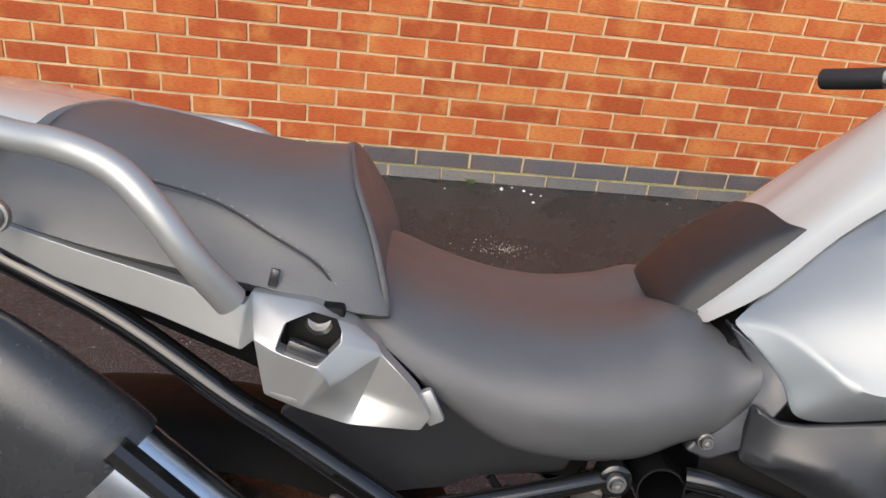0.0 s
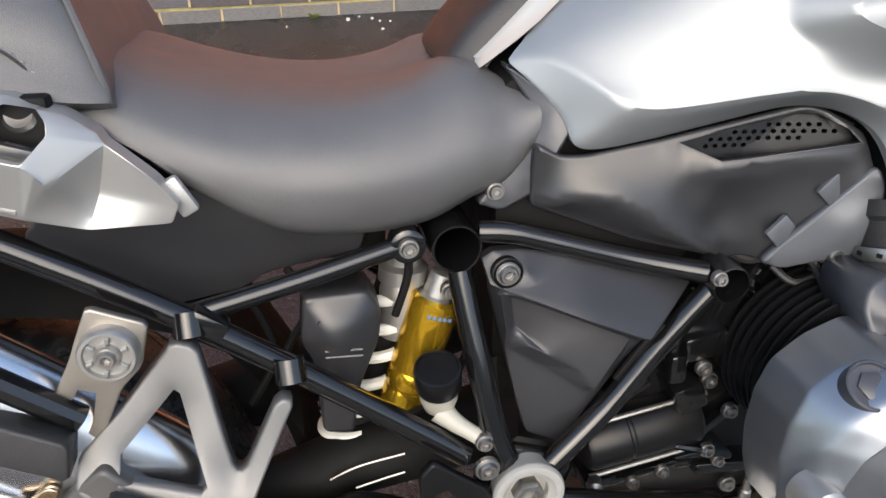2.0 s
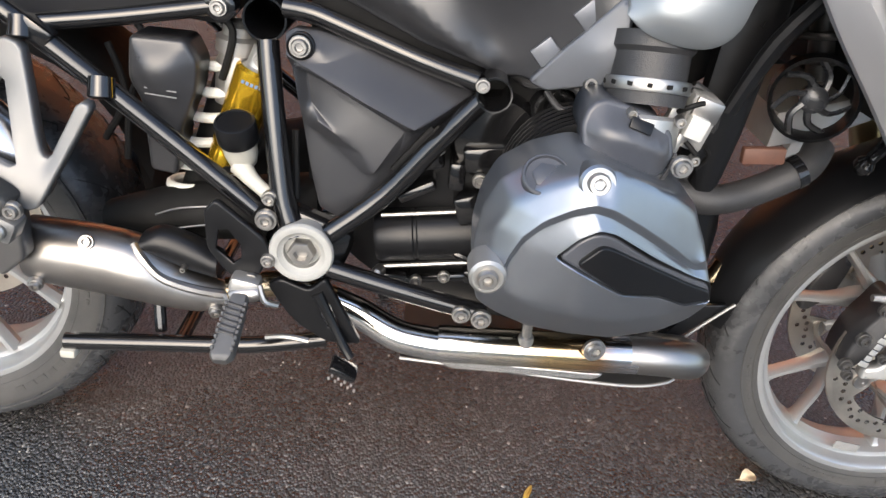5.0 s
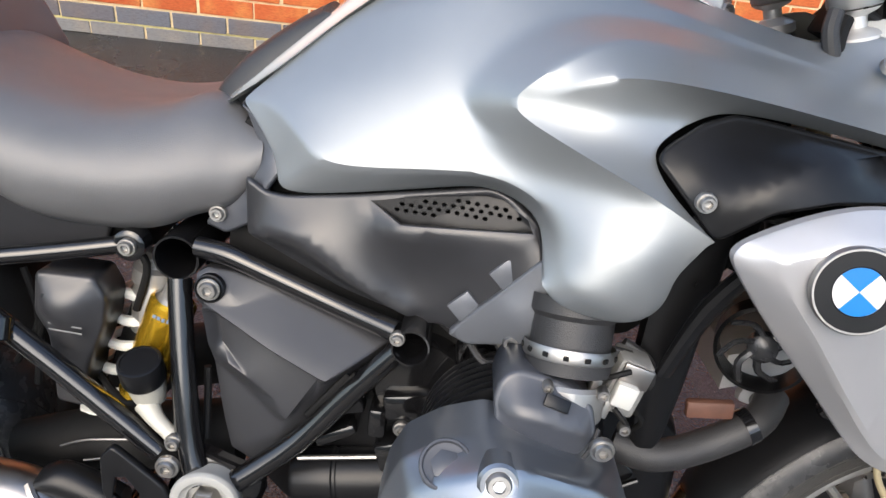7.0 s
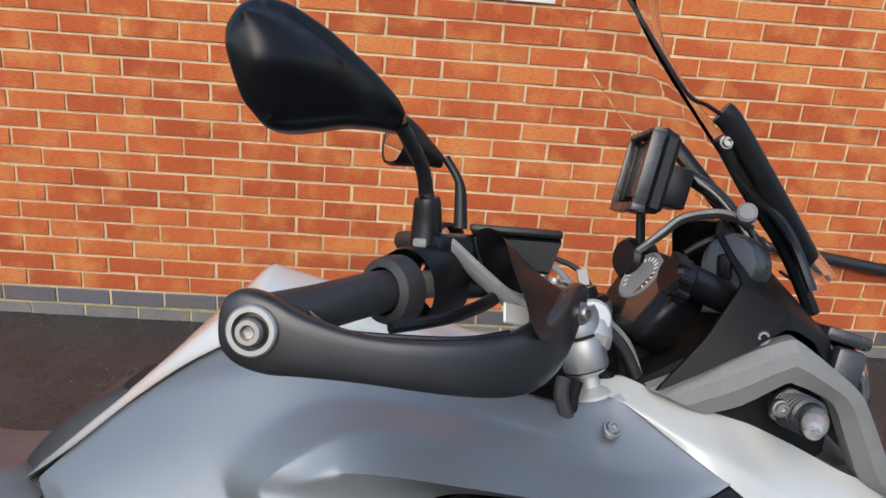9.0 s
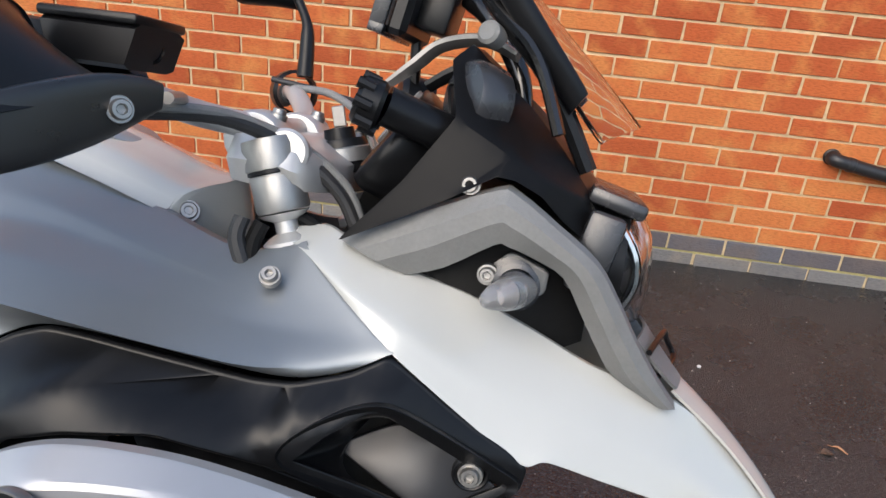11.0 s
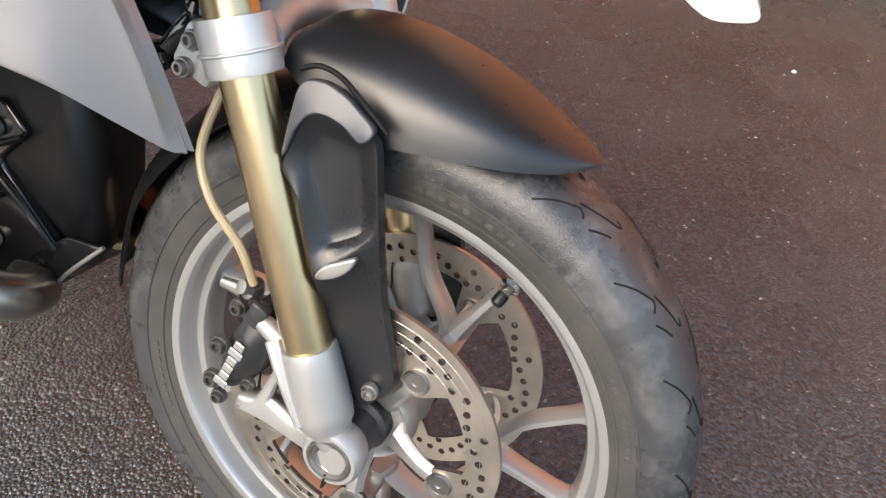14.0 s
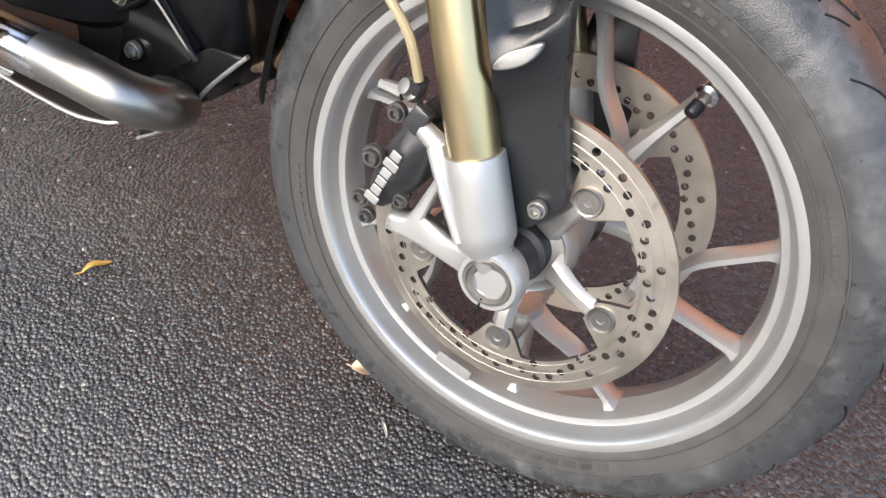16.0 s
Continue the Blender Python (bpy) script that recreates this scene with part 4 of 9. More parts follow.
for dx, l in ((0.0, 0.070), (0.012, 0.045)):
    part("vent_slot", box(l, 0.006, 0.007, pose(0.690 + dx * 1.3, -0.2035, 0.607 + dx, 0, -54), 0.002), MATT, ctri)
bolt(ctri, (0.557, -0.188, 0.704), 0.0095)
part("bolt_cup", lathe([(0.0155, -0.006), (0.0155, 0.002), (0.0140, 0.003), (0.0125, 0.001), (0.0120, -0.004)], (0.557, -0.186, 0.704), (0, -1, 0.1), 24), BLACK, ctri)
SP = [(0.585, -0.170, 0.825), (0.609, -0.176, 0.812), (0.632, -0.180, 0.812), (0.700, -0.190, 0.825), (0.775, -0.200, 0.842), (0.830, -0.207, 0.855), (0.848, -0.213, 0.851), (0.878, -0.232, 0.831), (0.885, -0.245, 0.803), (0.892, -0.250, 0.763), (0.880, -0.240, 0.718), (0.822, -0.212, 0.697),
      (0.800, -0.195, 0.702), (0.781, -0.188, 0.697), (0.690, -0.177, 0.720), (0.634, -0.167, 0.741), (0.586, -0.157, 0.759)]
MESH = [(0.715, 0.823), (0.748, 0.809), (0.772, 0.812), (0.872, 0.824), (0.866, 0.834), (0.842, 0.846), (0.825, 0.846), (0.77, 0.836)]
side = panel("lower_side_panel", SP, [(0.830, -0.228, 0.790), (0.76, -0.194, 0.735)], FAIRING, bike, "black side panel with a perforated vent", edge=0.004, thick=0.004, step=0.009, both=True, polish=1, holes=[MESH],
             creases=[[(0.694, -0.192, 0.824), (0.720, -0.200, 0.808), (0.741, -0.216, 0.799), (0.779, -0.222, 0.800), (0.830, -0.234, 0.809), (0.874, -0.240, 0.820)], [(0.582, -0.176, 0.766), (0.645, -0.200, 0.776), (0.695, -0.208, 0.748), (0.745, -0.208, 0.720), (0.772, -0.200, 0.706)]])
# perforated sheet in the vent
dots = []
for i in range(-1, 20):
    for j in range(-1, 9):
        x, z = 0.706 + i * 0.0090 + (0.0045 if j % 2 else 0), 0.806 + j * 0.0060
        if inside((x, z), MESH) and all(inside((x + a, z + b), MESH) for a in (-0.005, 0.005) for b in (-0.004, 0.004)):
            dots.append([(x + 0.0028 * math.cos(a), z + 0.0022 * math.sin(a)) for a in (radians(60 * k) for k in range(6))])
me3 = [(0.706, -0.190, 0.823), (0.748, -0.196, 0.804), (0.775, -0.199, 0.806), (0.878, -0.221, 0.820), (0.872, -0.221, 0.838), (0.845, -0.204, 0.851), (0.825, -0.200, 0.851), (0.765, -0.194, 0.840)]
panel("vent_mesh", me3, [], BLACK, side, "black perforated vent sheet", edge=0, thick=0.002, step=0.05, holes=dots, rounds=0, gap=0.05, facet=True, relax=0, polish=0)
GREYC = mat("mid_grey_plastic", (0.115, 0.122, 0.135), 0.40, metal=0.4, grain=0.05, scale=50, bump=0.05, bscale=1600)
gc = panel("grey_cover", [(0.806, -0.213, 0.702), (0.824, -0.226, 0.728), (0.884, -0.250, 0.806), (0.892, -0.254, 0.792), (0.897, -0.256, 0.750), (0.886, -0.248, 0.716), (0.826, -0.220, 0.695)], [(0.86, -0.248, 0.75)], GREYC, bike, "grey plastic cover corner", edge=0.004, thick=0.006, step=0.009, both=True)
for x, y, z, a in ((0.819, -0.218, 0.736, -44), (0.854, -0.233, 0.781, -46)):
    mbox("clip", 0.026, 0.006, 0.022, pose(x, y, z, 0, a), GREYC, gc, bevel=0.0015)


# ---- wheels ----
def wheel(at, rt, hw, rr, front, parent):
    """A cast wheel with its tyre, turned about the y axis."""
    cx, cy, cz = at
    hub = part("front_wheel" if front else "rear_wheel", lathe([(0.030, -0.055), (0.042, -0.055), (0.046, -0.03), (0.050, 0), (0.046, 0.03), (0.042, 0.052), (0.030, 0.055), (0.028, 0.04), (0.028, -0.04), (0.030, -0.055)], at, (0, -1, 0), 40), CAST, parent,
               "five-spoke cast alloy wheel with a road tyre")
    # tyre
    bm = bmesh.new()
    na, ns = 240, 44
    half = cr([(-0.70, -0.06, 0), (-0.86, 0.02, 0), (-0.95, 0.20, 0), (-1.0, 0.42, 0), (-0.99, 0.60, 0), (-0.90, 0.76, 0), (-0.72, 0.89, 0), (-0.40, 0.972, 0), (0, 1.0, 0)], 4)
    sec = [(v.x, v.y) for v in half] + [(-v.x, v.y) for v in reversed(half[:-1])]
    ns = len(sec) - 1
    ring = []
    for i in range(na):
        a = 2 * math.pi * i / na
        row = []
        for sy, q in sec:
            r = rr + (rt - rr) * q
            row.append(bm.verts.new((cx + r * math.sin(a), cy + hw * sy, cz + r * math.cos(a))))
        ring.append(row)
    for i in range(na):
        p, q = ring[i], ring[(i + 1) % na]
        for j in range(ns):
            f = bm.faces.new((p[j], p[j + 1], q[j + 1], q[j]))
            f.material_index = 1 if max(sec[j][1], sec[j + 1][1]) < (0.40 if front else 0.58) else 0
    t = part("tyre", bm, TREAD, hub, "dusty black road tyre", sharp=60)
    t.data.materials.append(SIDEWALL)
    # tread cuts: thin matt black tubes at the tyre surface stand in for shaded grooves, long on the shoulder and short
    # by the crown
    right = [q for q in sec if q[0] <= 0.001]

    def skin_at(sx, deg, side):
        for p, q in zip(right, right[1:]):
            if p[1] > 0.5 and p[0] <= -sx <= q[0]:
                u = (-sx - p[0]) / (q[0] - p[0])
                r = rr + (rt - rr) * (p[1] + u * (q[1] - p[1]))
                return (cx + r * math.sin(radians(deg)), cy - side * hw * sx, cz + r * math.cos(radians(deg)))
        return (cx + rt * math.sin(radians(deg)), cy - side * hw * sx, cz + rt * math.cos(radians(deg)))
    cuts = bmesh.new()
    pitch = 360 / (20 if front else 18)
    for k in range(20 if front else 18):
        for side in (1, -1):
            d = k * pitch + (pitch / 2 if side < 0 else 0)
            for line in (((0.88, 0), (0.80, 1.6), (0.70, 3.4), (0.60, 5.4), (0.55, 6.4), (0.60, 7.4), (0.66, 7.8)), ((0.48, 6), (0.40, 8.2), (0.30, 10.6), (0.22, 12.6), (0.14, 13.4), (0.10, 12.2)), ((0.72, 9.5), (0.62, 11), (0.52, 12.8))):
                tube([skin_at(sx, d + q, side) for sx, q in line], [0.0011] * len(line), 5, 2, cuts)
    tagged(part("tread_cut", cuts, MATT, t), "thin dark tread cuts", kind="stuff")
    # raised sidewall rings
    for q in (0.16, 0.40) if front else (0.18, 0.62):
        r = rr + (rt - rr) * q
        part("sidewall_ring", lathe([(r - 0.0012, 0), (r - 0.0006, 0.0012), (r + 0.0006, 0.0012), (r + 0.0012, 0)], (cx, cy - hw * (0.935 if q < 0.3 else 0.996), cz), (0, -1, 0), 90), SIDEWALL, t)
    # raised sidewall lettering, drawn as plain bars
    rl = rr + (0.021 if front else 0.031)
    for a0, n, l in (((172, 8, 0.017), (20, 9, 0.010), (205, 10, 0.009), (70, 9, 0.009), (262, 8, 0.010)) if front else ((150, 7, 0.020), (100, 8, 0.012))):
        for k in range(n):
            a = radians(a0 - k * math.degrees(l * 1.15 / rl))
            c = Vector((cx + rl * math.sin(a), cy - hw * (0.968 if front else 0.992), cz + rl * math.cos(a)))
            part("sidewall_print", box(l * 0.8, 0.0016, 0.011 if l > 0.015 else 0.005, Matrix.Translation(c) @ pose(0, 0, 0, 0, math.degrees(a)), 0.0006, 1), SIDEWALL, t)
    # rim
    w = hw * 0.86
    prof = [(rr - 0.026, 0), (rr - 0.0225, -w * 0.28), (rr - 0.0215, -w * 0.52), (rr - 0.0200, -w * 0.57), (rr - 0.0150, -w * 0.585), (rr - 0.0130, -w * 0.60), (rr - 0.0115, -w * 0.68), (rr - 0.0085, -w * 0.84), (rr - 0.0065, -w * 0.96), (rr - 0.0045, -w), (rr + 0.003, -w - 0.0015), (rr + 0.007, -w - 0.0005), (rr + 0.008, -w + 0.006), (rr - 0.002, -w + 0.01), (rr - 0.010, -w * 0.55), (rr - 0.014, 0)]
    prof = prof + [(r, -h) for r, h in reversed(prof[:-1])]
    part("rim", lathe(prof, at, (0, -1, 0), 120), WHEELM, hub, "silver cast rim", sharp=28)
    # spokes
    def bar(stations, mid, name="spoke", material=WHEELM):
        """A ridged bar through stations of radius, turn, depth, half width and half thickness."""
        rings = []
        for r, da, y, hwid, thick in stations:
            a = radians(mid + da)
            d, n = Vector((math.sin(a), 0, math.cos(a))), Vector((math.cos(a), 0, -math.sin(a)))
            c = Vector((cx, cy + y, cz)) + d * r
            rings.append([c + n * q * hwid + Vector((0, u * thick, 0)) for q, u in ((0.42, -1), (-0.42, -1), (-0.62, -0.8), (-1, 0.1), (-0.5, 1), (0.5, 1), (1, 0.1), (0.62, -0.8))])
        cols = [cr([q[i] for q in rings], 3) for i in range(8)]
        return part(name, loft([[c[j] for c in cols] for j in range(len(cols[0]))]), material, hub, sharp=30)

    for k in range(5):
        if front:
            mid = 27.0 + 72 * k
            bar(((0.104, 0.5, 0, 0.0130, 0.022), (0.122, 0.3, 0, 0.0120, 0.018), (0.150, 0, 0, 0.0078, 0.014), (0.190, 0, 0, 0.0068, 0.013), (rr - 0.030, 0, 0, 0.0080, 0.014), (rr - 0.020, 0, 0, 0.0150, 0.018)), mid)
            bar(((0.112, -3, 0, 0.0100, 0.017), (0.128, -11, 0, 0.0085, 0.0155), (0.154, -22.5, 0, 0.0075, 0.014), (0.190, -27.6, 0, 0.0068, 0.013), (rr - 0.030, -29.8, 0, 0.0080, 0.014), (rr - 0.020, -30.2, 0, 0.0150, 0.018)), mid)
            for q in (1, -1):
                bar(((0.034, 1.0, -0.052 * q, 0.018, 0.012), (0.052, 1.4, -0.062 * q, 0.0125, 0.009), (0.074, 1.7, -0.070 * q, 0.0105, 0.0070), (0.092, 1.9, -0.0725 * q, 0.0110, 0.0060)), mid, "disc_arm", CAST)
                a = radians(mid + 1.5)
                d, n = Vector((math.sin(a), 0, math.cos(a))), Vector((math.cos(a), 0, -math.sin(a)))
                c = Vector((cx, cy, cz))
                bow = [[c + d * (r + e * 0.0035) + n * f * 0.011 + Vector((0, -y * q, 0)) for e, f in ((-1, -1), (-1, 1), (1, 1), (1, -1))] for r, y in ((0.097, 0.072), (0.108, 0.062), (0.116, 0.040), (0.116, 0.012), (0.115, 0.0))]
                cols = [cr([p[i] for p in bow], 3) for i in range(4)]
                part("spoke_root", loft([[p[j] for p in cols] for j in range(len(cols[0]))]), CAST, hub, sharp=35)
                for j in range(6):
                    rj = 0.058 + 0.0062 * j
                    part("cast_mark", box(0.0042, 0.0016, 0.0085, Matrix.Translation(c + d * rj + Vector((0, -q * (0.0652 + (rj - 0.058) * 0.19), 0))) @ pose(0, 0, 0, 0, mid + 91.5), 0.0005, 1), CAST, hub)
        else:
            mid = 24 + 72 * k
            for q in (-1, 1):
                bar([(r, q * da, -0.002 - 0.16 * r, w0, t0) for r, da, w0, t0 in ((0.030, 5, 0.018, 0.026), (0.075, 6.5, 0.012, 0.020), (0.115, 11, 0.009, 0.015), (0.160, 15.5, 0.0075, 0.013), (rr - 0.018, 18, 0.010, 0.014))], mid)
    return hub


def brake_disc(at, r0, r1, thick, parent, nholes, label, ears=True):
    """A drilled brake disc with five ears that carry its bobbins."""
    cx, cy, cz = at
    n = 140

    def inner_r(deg):
        off = abs((deg - 28.9 + 36) % 72 - 36)
        return r0 - (0.031 * max(0.0, min(1.0, (13.5 - off) / 5.5)) ** 0.6 if ears else 0.0)
    outer = [(r1 * math.sin(radians(360 * i / n)), r1 * math.cos(radians(360 * i / n))) for i in range(n)]
    inner = [(inner_r(360 * i / n) * math.sin(radians(360 * i / n)), inner_r(360 * i / n) * math.cos(radians(360 * i / n))) for i in range(n)]
    pts, edges = [], []

    def add(loop):
        k = len(pts)
        pts.extend(Vector(q) for q in loop)
        edges.extend((k + i, k + (i + 1) % len(loop)) for i in range(len(loop)))
    add(outer)
    add(inner)
    drilled = []
    pattern = ((0.10, 0.58), (0.40,), (0.22,), (0.48,), (0.30,), (0.16,), (0.10, 0.58), (0.24,), (0.38,), (0.52,))
    for k in range(nholes):
        for q in pattern[k % 10]:
            a, r = radians(28.7 + 360 * k / nholes), r0 + (r1 - r0) * q
            drilled.append(Vector((r * math.sin(a), r * math.cos(a))))
            add([(r * math.sin(a) + 0.0040 * math.cos(b), r * math.cos(a) + 0.0040 * math.sin(b)) for b in (math.pi * i / 5 for i in range(10))])
    hull = [Vector(q) for q in inner]
    vs, _, fs, _, _, _ = delaunay_2d_cdt(pts, edges, [], 0, 1e-6)
    keep = []
    for f in fs:
        c = sum((vs[i] for i in f), Vector((0, 0))) / 3
        if c.length < r1 and not inside(c, [tuple(q) for q in hull]) and all((c - q).length > 0.0038 for q in drilled):
            keep.append(f)
    fs = keep
    bm = bmesh.new()
    a = [bm.verts.new((cx + v.x, cy - thick / 2, cz + v.y)) for v in vs]
    b = [bm.verts.new((cx + v.x, cy + thick / 2, cz + v.y)) for v in vs]
    cnt = set()
    for f in fs:
        f = list(f)
        bm.faces.new([a[i] for i in f])
        bm.faces.new([b[i] for i in reversed(f)])
        cnt |= {(p, q) for p, q in zip(f, f[1:] + f[:1])}
    for p, q in cnt:
        if (q, p) not in cnt:
            # walls of the holes and the inner edge take the darkened steel
            f = bm.faces.new((a[q], a[p], b[p], b[q]))
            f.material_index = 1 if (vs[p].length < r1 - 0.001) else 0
    for v in [v for v in bm.verts if not v.link_faces]:
        bm.verts.remove(v)
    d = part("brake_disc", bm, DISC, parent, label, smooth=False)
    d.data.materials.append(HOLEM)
    if ears:
        q = 1 if cy < 0 else -1
        for k in range(5):
            t = radians(28.9 + 72 * k)
            p = Vector((cx + 0.0985 * math.sin(t), cy - q * 0.003, cz + 0.0985 * math.cos(t)))
            part("disc_bobbin", lathe([(0.0135, -0.008), (0.0135, 0.002), (0.0125, 0.0035), (0.0105, 0.0030), (0.0100, 0.0022), (0.0040, 0.0022), (0.0030, 0.0010), (0, 0.0010)], p, (0, -q, 0), 24), SATINSTEEL, d)
        for r in (0.121, 0.131, 0.141):
            part("worn_line", lathe([(r - 0.0004, 0), (r, 0.0002), (r + 0.0004, 0)], (cx, cy - q * thick / 2, cz), (0, -q, 0), 120), DISC, d)
    return d


RW, FW = (-0.018, 0.0, 0.311), (1.504, 0.0, 0.302)
rear = wheel(RW, 0.316, 0.085, 0.226, False, bike)
part("hub_sleeve", lathe([(0.036, -0.02), (0.036, 0.012), (0.032, 0.015), (0.026, 0.015), (0.025, 0.010), (0.025, -0.06), (0, -0.06)], (RW[0], -0.006, RW[2]), (0, -1, 0), 36), SATINSTEEL, rear, "open wheel hub bore")
for k in range(5):
    a = radians(47.5 + 72 * k)
    p = (RW[0] + 0.068 * math.sin(a), -0.014, RW[2] + 0.068 * math.cos(a))
    part("bolt_boss", lathe([(0.021, -0.03), (0.021, 0.012), (0.018, 0.016), (0.013, 0.016), (0.012, 0.002), (0, 0.002)], p, (0, -1, 0), 24), CAST, rear)
    bolt(rear, (p[0], p[1] - 0.002, p[2]), 0.007, washer=False)
brake_disc((RW[0], 0.045, RW[2]), 0.085, 0.138, 0.005, rear, 30, "drilled rear brake disc", ears=False)
front = wheel(FW, 0.322, 0.060, 0.2425, True, bike)
for q in (1, -1):
    part("axle_seal", lathe([(0.024, 0.030), (0.031, 0.034), (0.031, 0.048), (0.028, 0.052), (0.030, 0.056), (0.030, 0.070), (0.025, 0.074), (0.024, 0.105)], (1.504, 0, 0.302), (0, -q, 0), 32), RUBBER, front, "black rubber axle seal")
    part("hub_face", lathe([(0.028, 0.050), (0.040, 0.050), (0.044, 0.058), (0.047, 0.060), (0.050, 0.056), (0.052, 0.040)], (1.504, 0, 0.302), (0, -q, 0), 36), CAST, front)
brake_disc((1.504, -0.074, 0.302), 0.1165, 0.151, 0.005, front, 58, "drilled front brake disc")
brake_disc((1.504, 0.074, 0.302), 0.1165, 0.151, 0.005, front, 58, "drilled front brake disc")
valve = part("tyre_valve", lathe([(0.009, -0.006), (0.010, -0.004), (0.010, 0.003), (0.006, 0.005), (0.0052, 0.007), (0.0052, 0.016), (0.0040, 0.018), (0, 0.018)], (1.5985, -0.016, 0.4885), (-0.15, -1, -0.3), 16), CHROME, front, "steel angle valve with a black cap")
part("valve_cap", lathe([(0.0062, 0.0), (0.0062, 0.010), (0.005, 0.012), (0, 0.012)], (1.5965, -0.030, 0.484), (-0.25, -0.7, -0.6), 14), BLACK, valve)
part("balance_weight", box(0.045, 0.004, 0.016, pose(1.470, -0.040, 0.098, 0, 8), 0.002), GREYP, front)

SILM = mat("brushed_steel", (0.62, 0.63, 0.66), 0.24, metal=1.0, grain=0.05, scale=20, spread=0.2)
# ---- tail end: silencer, pillion footrest, stand ----
sil = part("silencer", skin([[(Vector(c) + r * (math.cos(a) * Vector((0.66, 0, 0.75)) + math.sin(a) * Vector((0, 1, 0)) * 0.6)) for a in (2 * math.pi * i / 10 for i in range(10))]
                             for c, r in (((0.262, -0.200, 0.492), 0.012), ((0.256, -0.200, 0.498), 0.036), ((0.236, -0.202, 0.516), 0.055), ((0.20, -0.205, 0.548), 0.064), ((0.08, -0.215, 0.654), 0.066), ((-0.02, -0.225, 0.742), 0.066))], 3, 3),
           SILM, bike, "polished steel silencer with a black end cap")
part("end_cap", skin([[(Vector(c) + r * (math.cos(a) * Vector((0.66, 0, 0.75)) + math.sin(a) * Vector((0, 1, 0)) * 0.6)) for a in (2 * math.pi * i / 10 for i in range(10))]
                      for c, r in (((-0.005, -0.223, 0.729), 0.070), ((-0.03, -0.226, 0.751), 0.072), ((-0.12, -0.232, 0.820), 0.068), ((-0.19, -0.236, 0.865), 0.052), ((-0.195, -0.236, 0.868), 0.03))], 3, 3), DARK, sil, "satin black silencer end cap")
part("heat_strip", tube([(0.02, -0.26, 0.778), (0.10, -0.252, 0.706), (0.175, -0.24, 0.635)], 0.012, 10), FRAMEM, sil)
TANST = mat("tan_tinted_steel", (0.36, 0.33, 0.29), 0.40, metal=0.8, grain=0.1, scale=40)
panel("mount_plate", [(0.187, -0.240, 0.716), (0.197, -0.240, 0.737), (0.241, -0.240, 0.717), (0.230, -0.240, 0.678), (0.211, -0.240, 0.659), (0.193, -0.240, 0.622), (0.168, -0.240, 0.584), (0.156, -0.240, 0.595), (0.134, -0.240, 0.614), (0.165, -0.240, 0.671), (0.176, -0.240, 0.691)], [], TANST, sil, "tan-tinted silver silencer mount", edge=0.002, thick=0.005, step=0.009, rounds=1,
      holes=[[(0.178, 0.664), (0.191, 0.658), (0.184, 0.632), (0.166, 0.598), (0.146, 0.615)]])
kn = part("mount_knob", lathe([(0.0235, -0.012), (0.0235, 0.004), (0.0215, 0.007), (0.019, 0.007), (0.018, 0.003), (0.011, 0.003), (0.010, 0.007), (0, 0.007)], (0.209, -0.247, 0.698), (0, -1, 0), 40), CAST, sil, "silver round silencer mount")
for k in range(6):
    a = radians(60 * k + 20)
    part("rib", box(0.006, 0.006, 0.0035, Matrix.Translation((0.209 + 0.0148 * math.cos(a), -0.251, 0.698 + 0.0148 * math.sin(a))) @ pose(0, 0, 0, 0, -math.degrees(a)), 0.0008, 1), CAST, kn)
bolt(kn, (0.209, -0.253, 0.698), 0.0075)
RESTM = mat("satin_cast_silver", (0.175, 0.175, 0.172), 0.48, metal=0.5, grain=0.05, scale=60, bump=0.08, bscale=1200)
rest = panel("pillion_footrest", [(0.252, -0.216, 0.688), (0.272, -0.218, 0.682), (0.276, -0.226, 0.662), (0.292, -0.262, 0.569), (0.300, -0.263, 0.567), (0.335, -0.237, 0.634), (0.350, -0.239, 0.630), (0.298, -0.278, 0.528), (0.288, -0.284, 0.513), (0.270, -0.282, 0.517), (0.214, -0.273, 0.540), (0.172, -0.264, 0.565), (0.162, -0.260, 0.575), (0.168, -0.249, 0.603), (0.204, -0.237, 0.634), (0.245, -0.220, 0.679)],
             [], RESTM, bike, "silver cast pillion footrest bracket with a rubber peg", edge=0.003, thick=0.014, step=0.008, gap=0.03, rounds=1, holes=[[(0.249, 0.646), (0.254, 0.643), (0.269, 0.560), (0.263, 0.558), (0.199, 0.579), (0.200, 0.598)]])
for p in ((0.266, -0.205, 0.694), (0.347, -0.212, 0.640)):
    part("bush", lathe([(0.014, -0.012), (0.0145, 0.010), (0.010, 0.012), (0, 0.012)], p, (0.05, -0.4, -1), 16), FRAMEM, rest)
bolt(rest, (0.278, -0.300, 0.525), 0.008)
GREYR = mat("worn_rubber", (0.040, 0.040, 0.039), 0.55, grain=0.3, scale=90, bump=0.4, bscale=500)
pgr = panel("peg_rubber", [(0.196, -0.305, 0.586), (0.270, -0.305, 0.541), (0.276, -0.305, 0.533), (0.254, -0.305, 0.496), (0.243, -0.305, 0.500), (0.185, -0.305, 0.557)], [], GREYR, rest, "worn grey-black rubber pillion peg", edge=0.005, thick=0.026, step=0.009, rounds=1)
PA0, PB0 = Vector((0.196, -0.305, 0.586)), Vector((0.270, -0.305, 0.541))
for k in range(9):
    c = PA0.lerp(PB0, 0.06 + 0.105 * k) + Vector((0, -0.002, -0.006))
    part("peg_rib", box(0.010, 0.010, 0.012, Matrix.Translation(c) @ pose(0, 0, 0, 0, 38), 0.003, 1), GREYR, pgr)
